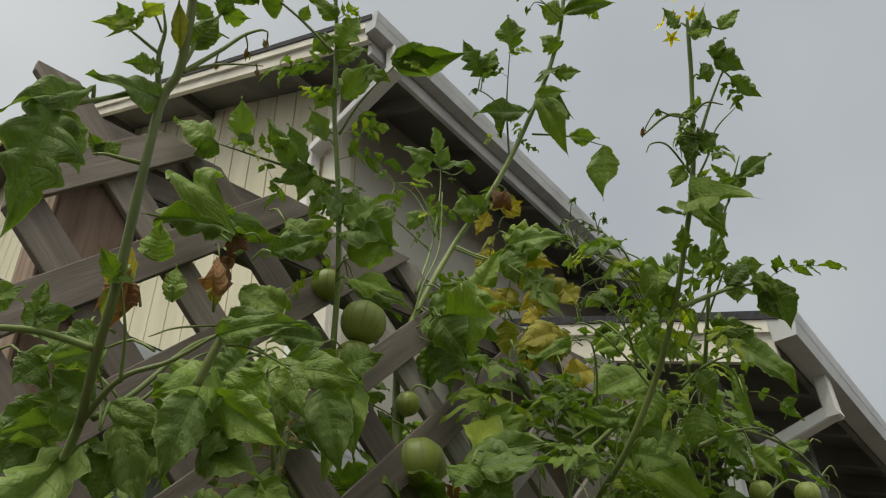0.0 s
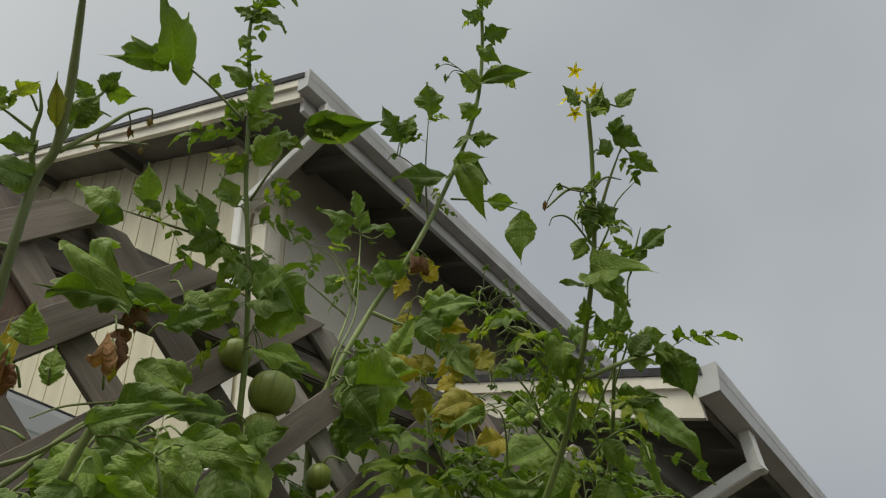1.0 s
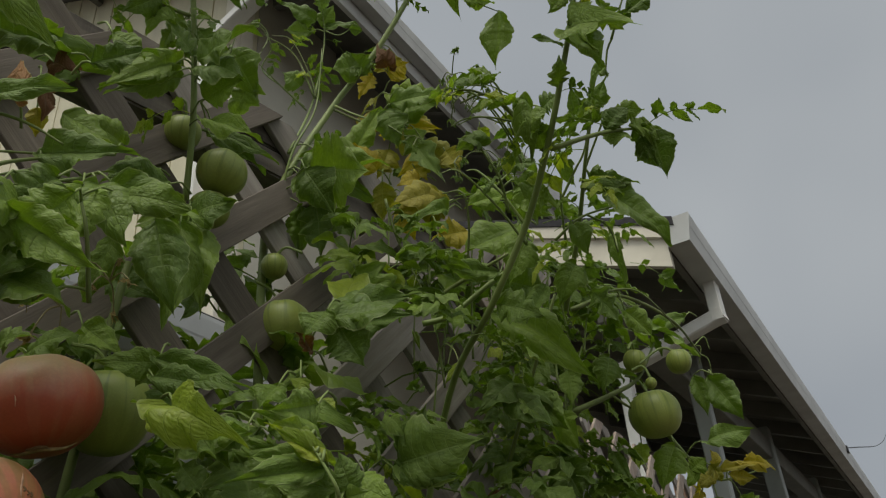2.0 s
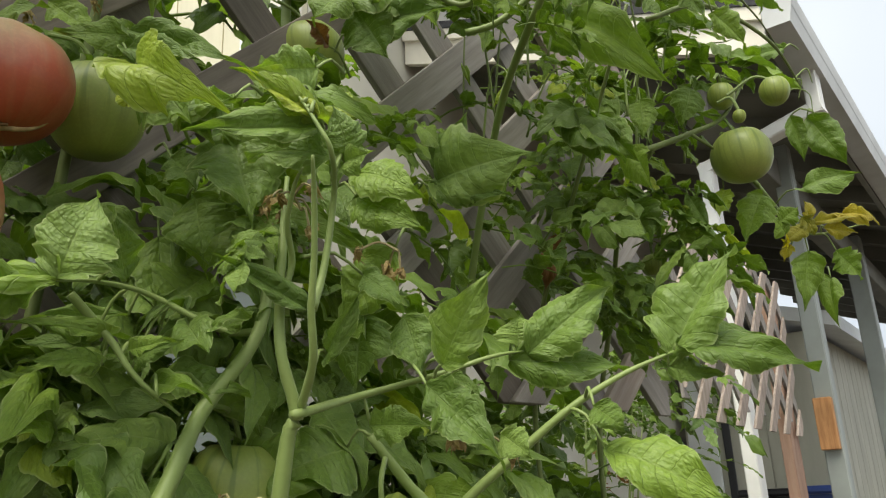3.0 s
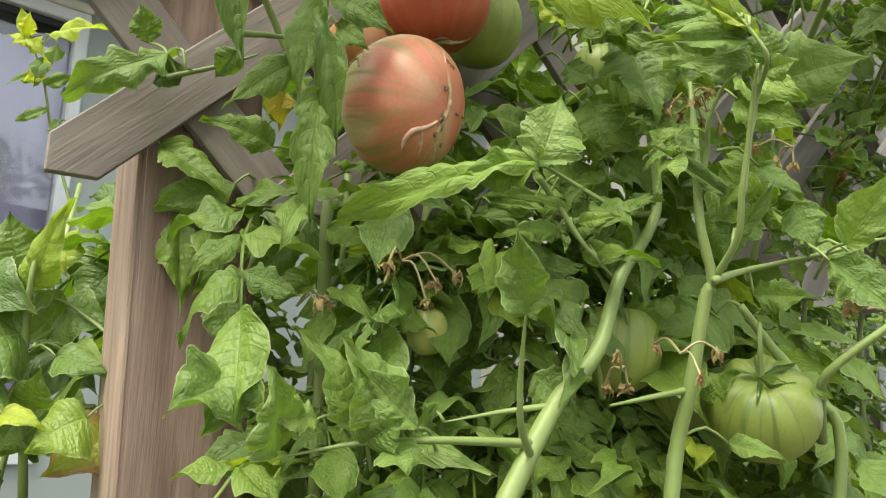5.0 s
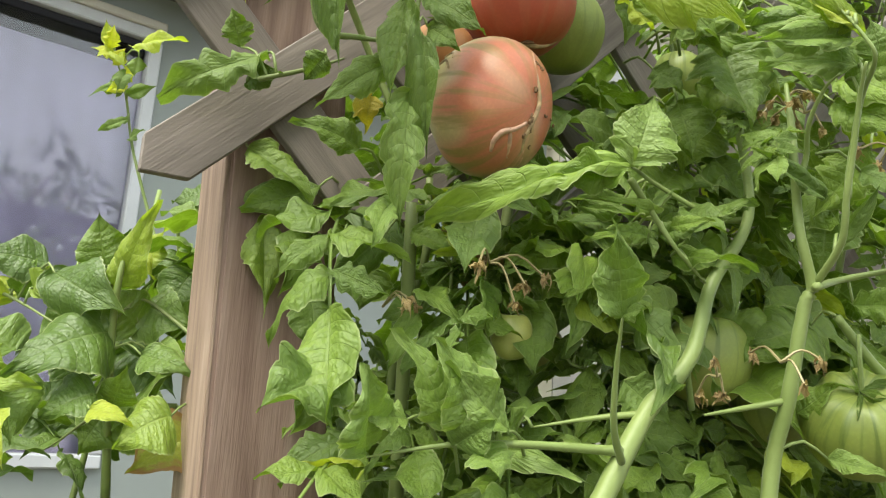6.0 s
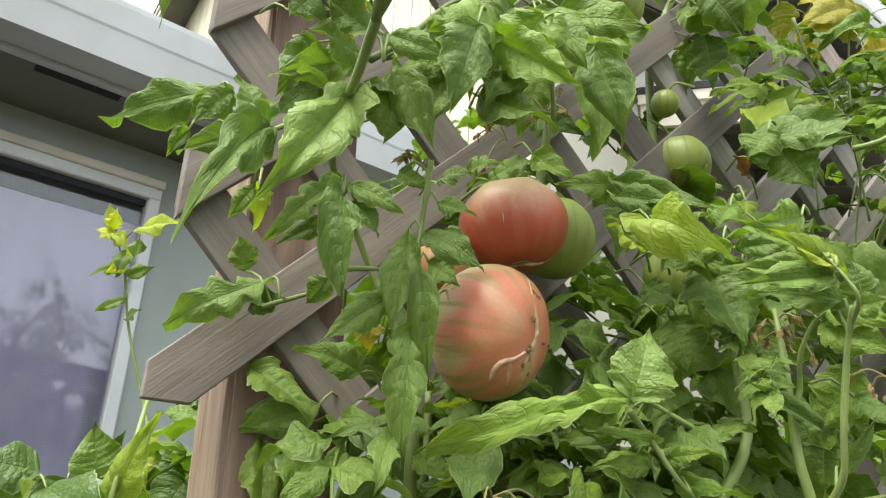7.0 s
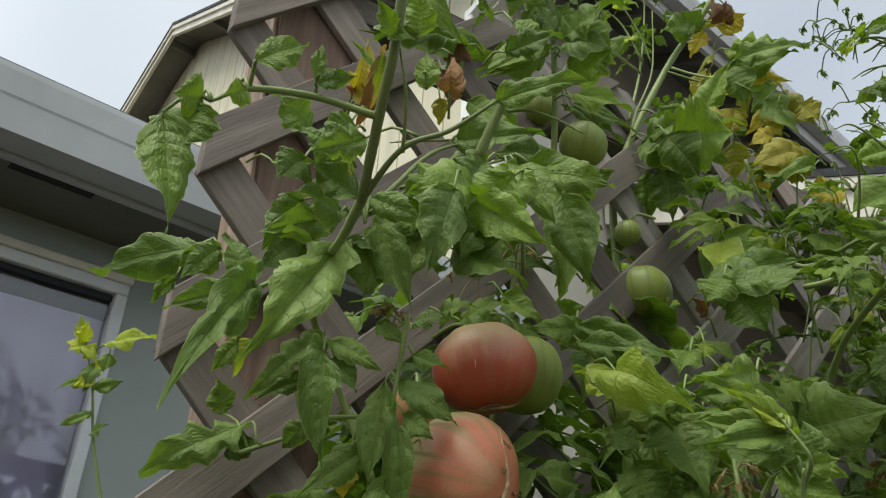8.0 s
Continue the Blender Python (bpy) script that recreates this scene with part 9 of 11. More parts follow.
leaf(left, (-0.629, 0.254, 1.433), (-0.639, 0.258, 1.406), (0.95, -0.28, -0.10), 0.020, M_LEAF_LIME, "c", (-0.646, 0.262, 1.459))
leaf(left, (-0.648, 0.203, 1.471), (-0.664, 0.194, 1.453), (0.85, -0.47, -0.25), 0.013, M_LEAF_LIME, "n", (-0.660, 0.218, 1.494))
leaf(left, (-0.513, 0.280, 1.518), (-0.484, 0.313, 1.499), (0.73, -0.61, -0.32), 0.022, M_LEAF_PALE, "o", (-0.512, 0.277, 1.495))
leaf(left, (-0.474, 0.325, 1.528), (-0.491, 0.313, 1.459), (0.87, -0.23, 0.43), 0.035, M_LEAF_PALE, "o", (-0.489, 0.344, 1.560))
leaf(left, (-0.528, 0.301, 1.511), (-0.516, 0.324, 1.445), (0.65, -0.73, 0.23), 0.028, M_LEAF_PALE, "n", (-0.542, 0.298, 1.523))
leaf(left, (-0.498, 0.352, 1.548), (-0.451, 0.406, 1.505), (0.43, -0.77, -0.47), 0.033, M_LEAF, "n", (-0.528, 0.354, 1.570))
leaf(left, (-0.489, 0.436, 1.600), (-0.440, 0.475, 1.587), (0.83, -0.55, -0.09), 0.032, M_LEAF, "o", (-0.493, 0.404, 1.584))
leaf(left, (-0.505, 0.483, 1.607), (-0.501, 0.508, 1.521), (0.46, -0.76, 0.47), 0.044, M_LEAF_PALE, "o", (-0.522, 0.496, 1.638))
leaf(left, (-0.543, 0.279, 1.541), (-0.548, 0.260, 1.559), (0.74, -0.67, -0.04), 0.024, M_LEAF, "o", (-0.543, 0.296, 1.527))
leaf(left, (-0.613, 0.249, 1.581), (-0.590, 0.280, 1.580), (0.93, -0.37, 0.05), 0.016, M_LEAF_PALE, "n", (-0.648, 0.241, 1.594))
leaf(left, (-0.543, 0.272, 1.415), (-0.567, 0.233, 1.371), (0.87, -0.39, 0.30), 0.026, M_LEAF_PALE, "l", (-0.542, 0.276, 1.411))
leaf(left, (-0.536, 0.271, 1.404), (-0.536, 0.284, 1.329), (0.75, -0.65, -0.11), 0.027, M_LEAF_PALE, "n", (-0.542, 0.276, 1.411))
leaf(left, (-0.539, 0.278, 1.414), (-0.515, 0.305, 1.395), (0.91, -0.41, 0.08), 0.019, M_LEAF_PALE, "o")
leaf(left, (-0.540, 0.283, 1.404), (-0.530, 0.295, 1.379), (0.93, -0.34, 0.14), 0.019, M_LEAF_PALE, "o", (-0.545, 0.275, 1.407))
leaf(left, (-0.566, 0.274, 1.393), (-0.581, 0.249, 1.372), (0.95, -0.30, 0.03), 0.014, M_LEAF_PALE, "n")
leaf(left, (-0.529, 0.342, 1.419), (-0.508, 0.359, 1.408), (0.85, -0.44, 0.28), 0.016, M_LEAF_PALE, "n", (-0.534, 0.334, 1.419))
leaf(left, (-0.540, 0.341, 1.399), (-0.505, 0.368, 1.372), (0.47, -0.81, 0.35), 0.025, M_LEAF_PALE, "o")
leaf(left, (-0.547, 0.320, 1.442), (-0.531, 0.335, 1.424), (0.70, -0.61, 0.38), 0.018, M_LEAF, "o", (-0.527, 0.331, 1.438))
leaf(left, (-0.546, 0.331, 1.401), (-0.547, 0.327, 1.322), (0.55, -0.83, -0.07), 0.025, M_LEAF_PALE, "o", (-0.540, 0.337, 1.400))
leaf(left, (-0.540, 0.338, 1.375), (-0.541, 0.355, 1.292), (0.71, -0.45, 0.54), 0.020, M_LEAF_PALE, "n")
leaf(left, (-0.536, 0.342, 1.377), (-0.518, 0.357, 1.362), (0.76, -0.64, -0.11), 0.018, M_LEAF_PALE, "o", (-0.541, 0.336, 1.375))
leaf(left, (-0.546, 0.340, 1.331), (-0.560, 0.344, 1.243), (0.74, -0.63, 0.23), 0.029, M_LEAF_PALE, "l", (-0.544, 0.344, 1.335))
leaf(left, (-0.558, 0.328, 1.354), (-0.579, 0.289, 1.316), (0.84, -0.54, 0.02), 0.023, M_LEAF_PALE, "o", (-0.543, 0.340, 1.352))
leaf(left, (-0.617, 0.347, 1.314), (-0.633, 0.299, 1.328), (0.83, -0.46, 0.32), 0.027, M_LEAF, "o", (-0.636, 0.381, 1.308))
leaf(left, (-0.656, 0.287, 1.381), (-0.687, 0.225, 1.333), (0.83, -0.29, 0.47), 0.037, M_LEAF_PALE, "l", (-0.646, 0.291, 1.361))
leaf(left, (-0.676, 0.274, 1.388), (-0.674, 0.261, 1.413), (0.92, -0.39, 0.08), 0.024, M_LEAF, "o", (-0.647, 0.285, 1.358))
leaf(left, (-0.672, 0.280, 1.360), (-0.644, 0.295, 1.367), (0.86, -0.49, 0.16), 0.023, M_LEAF, "o", (-0.648, 0.279, 1.355))
leaf(left, (-0.630, 0.320, 1.383), (-0.646, 0.311, 1.365), (0.99, -0.10, -0.02), 0.021, M_LEAF_PALE, "o", (-0.641, 0.324, 1.379))
leaf(left, (-0.702, 0.300, 1.323), (-0.663, 0.341, 1.285), (0.86, -0.20, 0.48), 0.038, M_LEAF, "o", (-0.741, 0.300, 1.334))
leaf(left, (-0.676, 0.350, 1.299), (-0.701, 0.301, 1.270), (0.87, -0.17, 0.47), 0.035, M_LEAF, "o", (-0.694, 0.380, 1.308))
leaf(left, (-0.695, 0.346, 1.294), (-0.732, 0.294, 1.271), (0.93, -0.23, 0.29), 0.026, M_LEAF, "n", (-0.710, 0.375, 1.299))
leaf(left, (-0.710, 0.323, 1.271), (-0.693, 0.323, 1.196), (0.92, -0.23, 0.31), 0.030, M_LEAF_LIME, "n", (-0.742, 0.335, 1.288))
leaf(left, (-0.564, 0.261, 1.494), (-0.587, 0.237, 1.466), (0.90, -0.35, 0.24), 0.027, M_LEAF_PALE, "o", (-0.554, 0.266, 1.478))
leaf(left, (-0.564, 0.254, 1.527), (-0.582, 0.232, 1.480), (0.96, -0.16, -0.21), 0.027, M_LEAF_PALE, "o", (-0.544, 0.286, 1.517))
leaf(left, (-0.516, 0.271, 1.515), (-0.522, 0.230, 1.533), (0.67, -0.71, 0.20), 0.026, M_LEAF, "o", (-0.512, 0.277, 1.495))
leaf(left, (-0.485, 0.253, 1.542), (-0.506, 0.222, 1.525), (0.92, -0.13, -0.38), 0.025, M_LEAF_PALE, "l", (-0.447, 0.268, 1.532))
leaf(left, (-0.502, 0.250, 1.564), (-0.512, 0.236, 1.543), (0.81, -0.45, -0.37), 0.026, M_LEAF_PALE, "o", (-0.515, 0.273, 1.593))
leaf(left, (-0.610, 0.349, 1.353), (-0.623, 0.351, 1.330), (0.68, -0.20, 0.70), 0.019, M_LEAF_YELLOW, "c", (-0.587, 0.344, 1.386))
# lower leaves and thin shoots seen from below
leaf(left, (-0.503, 0.268, 1.614), (-0.491, 0.236, 1.623), (0.82, -0.53, 0.22), 0.019, M_LEAF, "c", (-0.534, 0.297, 1.619))
leaf(left, (-0.563, 0.415, 1.709), (-0.536, 0.459, 1.684), (0.78, -0.55, 0.29), 0.034, M_LEAF, "o", (-0.580, 0.439, 1.686))
leaf(left, (-0.510, 0.344, 1.563), (-0.531, 0.335, 1.525), (0.90, -0.37, -0.22), 0.043, M_LEAF, "o", (-0.538, 0.342, 1.572))
leaf(left, (-0.477, 0.390, 1.573), (-0.516, 0.371, 1.532), (0.89, -0.40, -0.20), 0.040, M_LEAF, "o", (-0.493, 0.406, 1.579))
leaf(left, (-0.517, 0.331, 1.507), (-0.520, 0.302, 1.519), (0.48, -0.79, 0.38), 0.022, M_LEAF, "o", (-0.540, 0.312, 1.533))
leaf(left, (-0.529, 0.380, 1.545), (-0.517, 0.344, 1.575), (0.68, -0.72, 0.13), 0.032, M_LEAF_PALE, "l", (-0.557, 0.411, 1.538))
leaf(left, (-0.519, 0.400, 1.501), (-0.503, 0.363, 1.533), (0.87, -0.46, 0.18), 0.041, M_LEAF, "o", (-0.510, 0.436, 1.521))
leaf(left, (-0.530, 0.310, 1.488), (-0.541, 0.281, 1.493), (0.74, -0.27, 0.62), 0.024, M_LEAF_PALE, "o", (-0.539, 0.295, 1.490))
leaf(left, (-0.566, 0.276, 1.560), (-0.571, 0.276, 1.524), (0.96, -0.10, 0.25), 0.015, M_LEAF_YELLOW, "n", (-0.543, 0.305, 1.537))
leaf(left, (-0.561, 0.536, 1.699), (-0.593, 0.474, 1.692), (0.94, -0.31, 0.17), 0.036, M_LEAF, "o", (-0.572, 0.572, 1.711))
leaf(left, (-0.579, 0.512, 1.663), (-0.516, 0.547, 1.642), (0.48, -0.47, 0.74), 0.042, M_LEAF_PALE, "o", (-0.555, 0.490, 1.642))
leaf(left, (-0.587, 0.502, 1.635), (-0.619, 0.508, 1.573), (0.50, -0.87, 0.04), 0.038, M_LEAF, "o", (-0.555, 0.490, 1.642))
leaf(left, (-0.566, 0.273, 1.595), (-0.576, 0.264, 1.565), (0.75, -0.60, -0.28), 0.034, M_LEAF, "l", (-0.585, 0.288, 1.623))
leaf(mid, (-0.563, 0.531, 1.864), (-0.625, 0.480, 1.822), (0.44, -0.89, -0.10), 0.036, M_LEAF, "o", (-0.566, 0.558, 1.887))
leaf(mid, (-0.571, 0.540, 1.849), (-0.632, 0.491, 1.822), (0.81, -0.55, -0.19), 0.033, M_LEAF_PALE, "o", (-0.574, 0.568, 1.868))
leaf(mid, (-0.564, 0.547, 1.928), (-0.596, 0.545, 1.906), (0.77, -0.38, 0.51), 0.036, M_LEAF_PALE, "l", (-0.563, 0.562, 1.954))
leaf(mid, (-0.564, 0.547, 1.928), (-0.555, 0.582, 1.898), (0.68, -0.71, -0.15), 0.036, M_LEAF_PALE, "l", (-0.585, 0.546, 1.955))
leaf(mid, (-0.572, 0.604, 1.944), (-0.564, 0.656, 1.897), (0.56, -0.69, -0.45), 0.049, M_LEAF, "l", (-0.566, 0.603, 1.940))
leaf(mid, (-0.559, 0.638, 1.919), (-0.604, 0.649, 1.874), (0.80, -0.57, 0.17), 0.041, M_LEAF_PALE, "l", (-0.572, 0.602, 1.925))
leaf(mid, (-0.605, 0.613, 1.830), (-0.570, 0.675, 1.793), (0.86, -0.46, 0.22), 0.027, M_LEAF_PALE, "n", (-0.595, 0.590, 1.861))
leaf(mid, (-0.597, 0.615, 1.834), (-0.551, 0.678, 1.804), (0.92, -0.31, 0.25), 0.027, M_LEAF_PALE, "n", (-0.595, 0.590, 1.861))
leaf(mid, (-0.586, 0.759, 1.856), (-0.514, 0.778, 1.857), (0.62, -0.76, 0.19), 0.058, M_LEAF, "l", (-0.616, 0.762, 1.871))
leaf(mid, (-0.589, 0.774, 1.838), (-0.510, 0.806, 1.800), (0.83, -0.55, 0.01), 0.058, M_LEAF, "l", (-0.624, 0.764, 1.843))
leaf(mid, (-0.524, 0.788, 1.872), (-0.478, 0.791, 1.935), (0.26, -0.94, -0.23), 0.039, M_LEAF, "n", (-0.551, 0.807, 1.865))
leaf(mid, (-0.587, 0.787, 1.826), (-0.586, 0.808, 1.741), (0.80, -0.58, -0.17), 0.049, M_LEAF, "l", (-0.604, 0.802, 1.856))
leaf(mid, (-0.604, 0.781, 1.820), (-0.629, 0.801, 1.749), (0.81, -0.58, -0.01), 0.035, M_LEAF, "n", (-0.629, 0.765, 1.829))
leaf(mid, (-0.576, 0.808, 1.813), (-0.552, 0.833, 1.773), (0.32, -0.95, -0.03), 0.044, M_LEAF_PALE, "l", (-0.602, 0.819, 1.838))
leaf(mid, (-0.500, 0.850, 2.067), (-0.498, 0.826, 2.093), (0.15, -0.86, -0.49), 0.030, M_LEAF_DRY, "c", (-0.525, 0.844, 2.096))
leaf(mid, (-0.504, 0.854, 2.060), (-0.473, 0.866, 2.071), (0.16, -0.87, -0.46), 0.030, M_LEAF_YELLOW, "c", (-0.539, 0.841, 2.080))
leaf(mid, (-0.525, 0.848, 2.002), (-0.551, 0.845, 1.987), (0.11, -0.89, 0.44), 0.026, M_LEAF_YELLOW, "c", (-0.543, 0.858, 1.979))
leaf(mid, (-0.540, 0.837, 1.971), (-0.552, 0.860, 1.939), (0.64, -0.72, 0.27), 0.029, M_LEAF_YELLOW, "c", (-0.543, 0.858, 1.979))
leaf(mid, (-0.486, 0.860, 1.955), (-0.437, 0.882, 1.936), (0.08, -0.93, -0.37), 0.019, M_LEAF_YELLOW, "n", (-0.503, 0.876, 1.959))
leaf(mid, (-0.449, 0.885, 1.908), (-0.435, 0.908, 1.879), (0.08, -0.95, 0.30), 0.031, M_LEAF_YELLOW, "l", (-0.469, 0.894, 1.935))
leaf(mid, (-0.463, 0.881, 1.902), (-0.503, 0.867, 1.871), (0.64, -0.77, -0.02), 0.031, M_LEAF_YELLOW, "l", (-0.459, 0.908, 1.926))
leaf(mid, (-0.427, 0.858, 1.791), (-0.476, 0.803, 1.763), (0.74, -0.66, 0.10), 0.052, M_LEAF_YELLOW, "o", (-0.426, 0.896, 1.808))
leaf(mid, (-0.420, 0.849, 1.774), (-0.464, 0.804, 1.739), (0.23, -0.97, 0.05), 0.028, M_LEAF, "n", (-0.419, 0.885, 1.793))
leaf(mid, (-0.398, 0.854, 1.736), (-0.427, 0.816, 1.722), (0.55, -0.83, -0.04), 0.040, M_LEAF_YELLOW, "o", (-0.398, 0.895, 1.750))
leaf(mid, (-0.478, 0.816, 1.958), (-0.395, 0.850, 1.951), (0.52, -0.85, -0.01), 0.046, M_LEAF_PALE, "l", (-0.498, 0.817, 1.935))
leaf(mid, (-0.487, 0.816, 1.951), (-0.479, 0.843, 1.898), (0.36, -0.93, 0.09), 0.046, M_LEAF_PALE, "o", (-0.498, 0.817, 1.935))
leaf(right, (-0.312, 0.781, 1.713), (-0.352, 0.762, 1.704), (0.10, -0.99, 0.02), 0.029, M_LEAF, "o", (-0.304, 0.815, 1.726))
leaf(right, (-0.308, 0.811, 1.686), (-0.368, 0.774, 1.648), (0.35, -0.80, 0.49), 0.060, M_LEAF, "o", (-0.303, 0.846, 1.704))
leaf(right, (-0.327, 0.781, 1.622), (-0.366, 0.727, 1.616), (0.35, -0.92, -0.17), 0.024, M_LEAF_PALE, "o", (-0.329, 0.769, 1.627))
leaf(right, (-0.501, 0.760, 1.677), (-0.463, 0.800, 1.616), (0.42, -0.88, 0.22), 0.060, M_LEAF, "l", (-0.526, 0.772, 1.699))
leaf(right, (-0.496, 0.702, 1.578), (-0.396, 0.727, 1.578), (0.77, -0.62, -0.13), 0.051, M_LEAF_PALE, "l", (-0.533, 0.720, 1.583))
leaf(right, (-0.290, 0.782, 1.649), (-0.316, 0.780, 1.599), (0.39, -0.92, 0.12), 0.037, M_LEAF, "o", (-0.290, 0.776, 1.640))
leaf(right, (-0.322, 0.755, 1.572), (-0.280, 0.774, 1.552), (0.10, -0.98, 0.16), 0.042, M_LEAF, "l")
leaf(right, (-0.225, 0.881, 1.676), (-0.230, 0.897, 1.623), (-0.10, -0.99, -0.04), 0.020, M_LEAF_PALE, "c", (-0.221, 0.865, 1.647))
leaf(right, (-0.269, 0.751, 1.711), (-0.271, 0.772, 1.657), (0.14, -0.99, -0.05), 0.037, M_LEAF, "o", (-0.295, 0.729, 1.689))
leaf(right, (-0.242, 0.795, 1.655), (-0.236, 0.814, 1.623), (0.50, -0.85, -0.14), 0.024, M_LEAF_PALE, "n")
leaf(right, (-0.255, 0.818, 1.621), (-0.278, 0.815, 1.576), (0.33, -0.92, -0.21), 0.033, M_LEAF, "l", (-0.263, 0.831, 1.629))
leaf(right, (-0.257, 0.860, 1.609), (-0.239, 0.891, 1.574), (0.13, -0.95, 0.30), 0.032, M_LEAF_PALE, "l", (-0.271, 0.839, 1.617))
leaf(right, (-0.246, 0.932, 1.608), (-0.229, 0.972, 1.580), (0.16, -0.91, 0.38), 0.033, M_LEAF, "l", (-0.249, 0.923, 1.632))
leaf(right, (-0.282, 0.793, 1.595), (-0.306, 0.783, 1.556), (0.28, -0.93, 0.22), 0.024, M_LEAF_PALE, "n", (-0.281, 0.823, 1.619))
# between the ripe fruit and the thick stems
leaf(mid, (-0.513, 0.500, 1.274), (-0.528, 0.465, 1.268), (0.67, -0.74, 0.11), 0.015, M_LEAF_PALE, "n", (-0.488, 0.507, 1.305))
leaf(mid, (-0.502, 0.521, 1.261), (-0.507, 0.492, 1.271), (0.39, -0.77, 0.51), 0.017, M_LEAF_PALE, "o", (-0.486, 0.534, 1.299))
leaf(mid, (-0.508, 0.540, 1.278), (-0.474, 0.551, 1.279), (0.52, -0.80, 0.32), 0.020, M_LEAF_PALE, "o", (-0.486, 0.534, 1.299))
leaf(mid, (-0.483, 0.532, 1.255), (-0.442, 0.560, 1.241), (0.69, -0.65, 0.31), 0.024, M_LEAF_PALE, "o", (-0.458, 0.546, 1.239))
leaf(mid, (-0.473, 0.570, 1.282), (-0.448, 0.578, 1.299), (0.63, -0.73, 0.26), 0.023, M_LEAF_PALE, "o", (-0.466, 0.562, 1.283))
leaf(mid, (-0.506, 0.518, 1.293), (-0.532, 0.468, 1.286), (0.50, -0.83, 0.24), 0.011, M_LEAF_PALE, "n", (-0.491, 0.521, 1.304))
leaf(mid, (-0.514, 0.579, 1.333), (-0.530, 0.541, 1.288), (0.69, -0.71, 0.17), 0.059, M_LEAF, "o", (-0.526, 0.615, 1.350))
leaf(mid, (-0.640, 0.511, 1.251), (-0.619, 0.552, 1.185), (0.78, -0.59, 0.22), 0.047, M_LEAF, "l", (-0.668, 0.520, 1.266))
leaf(mid, (-0.507, 0.606, 1.213), (-0.436, 0.643, 1.190), (0.56, -0.81, 0.17), 0.045, M_LEAF, "l", (-0.541, 0.622, 1.215))
leaf(mid, (-0.517, 0.531, 1.194), (-0.485, 0.560, 1.187), (0.30, -0.57, 0.76), 0.018, M_LEAF, "n", (-0.537, 0.513, 1.169))
leaf(mid, (-0.486, 0.482, 1.161), (-0.459, 0.495, 1.134), (0.23, -0.83, 0.51), 0.030, M_LEAF_PALE, "o", (-0.468, 0.491, 1.150))
leaf(mid, (-0.550, 0.490, 1.183), (-0.532, 0.489, 1.203), (0.65, -0.74, 0.18), 0.016, M_LEAF_PALE, "c")
leaf(mid, (-0.543, 0.501, 1.180), (-0.526, 0.509, 1.173), (0.51, -0.80, 0.32), 0.018, M_LEAF_PALE, "c", (-0.546, 0.499, 1.174))
leaf(mid, (-0.588, 0.522, 1.229), (-0.561, 0.539, 1.195), (0.63, -0.54, 0.56), 0.030, M_LEAF, "o", (-0.570, 0.502, 1.250))
leaf(mid, (-0.626, 0.486, 1.274), (-0.625, 0.469, 1.234), (0.76, -0.41, 0.50), 0.031, M_LEAF, "o", (-0.608, 0.479, 1.266))
leaf(mid, (-0.603, 0.482, 1.273), (-0.587, 0.492, 1.261), (0.56, -0.78, 0.28), 0.022, M_LEAF_PALE, "o")
leaf(left, (-0.620, 0.436, 1.247), (-0.624, 0.425, 1.220), (0.62, -0.61, 0.50), 0.029, M_LEAF, "o", (-0.622, 0.445, 1.245))
leaf(left, (-0.603, 0.442, 1.204), (-0.583, 0.459, 1.189), (0.59, -0.37, 0.72), 0.023, M_LEAF_PALE, "o", (-0.609, 0.434, 1.203))
leaf(mid, (-0.523, 0.575, 1.391), (-0.486, 0.599, 1.374), (0.66, -0.65, 0.37), 0.041, M_LEAF, "o", (-0.556, 0.588, 1.404))
leaf(mid, (-0.500, 0.581, 1.372), (-0.495, 0.572, 1.327), (0.63, -0.72, 0.30), 0.054, M_LEAF, "o", (-0.473, 0.595, 1.378))
leaf(mid, (-0.465, 0.583, 1.397), (-0.434, 0.600, 1.375), (0.61, -0.79, 0.03), 0.038, M_LEAF_LIME, "o", (-0.477, 0.594, 1.396))
leaf(mid, (-0.367, 0.546, 1.385), (-0.372, 0.498, 1.400), (0.16, -0.87, 0.46), 0.024, M_LEAF_LIME, "l", (-0.354, 0.512, 1.387))
leaf(mid, (-0.370, 0.555, 1.357), (-0.345, 0.553, 1.361), (0.27, -0.93, 0.26), 0.028, M_LEAF_PALE, "l", (-0.356, 0.543, 1.337))
# tips of the tall stalks
leaf(left, (-0.461, 0.426, 2.221), (-0.478, 0.398, 2.238), (0.68, -0.64, -0.34), 0.029, M_LEAF, "l", (-0.463, 0.417, 2.227))
leaf(left, (-0.454, 0.424, 2.227), (-0.436, 0.456, 2.206), (0.80, -0.60, 0.04), 0.029, M_LEAF, "l", (-0.463, 0.417, 2.227))
leaf(left, (-0.450, 0.418, 2.250), (-0.433, 0.433, 2.245), (0.70, -0.55, -0.46), 0.026, M_LEAF, "l", (-0.452, 0.413, 2.246))
leaf(left, (-0.469, 0.432, 2.195), (-0.494, 0.426, 2.186), (0.66, -0.74, 0.08), 0.025, M_LEAF_PALE, "c", (-0.479, 0.429, 2.193))
leaf(mid, (-0.301, 0.802, 2.477), (-0.250, 0.821, 2.488), (-0.20, -0.76, -0.62), 0.039, M_LEAF, "l", (-0.314, 0.826, 2.491))
leaf(mid, (-0.294, 0.789, 2.509), (-0.310, 0.760, 2.527), (0.24, -0.84, -0.49), 0.034, M_LEAF_PALE, "c", (-0.298, 0.806, 2.525))
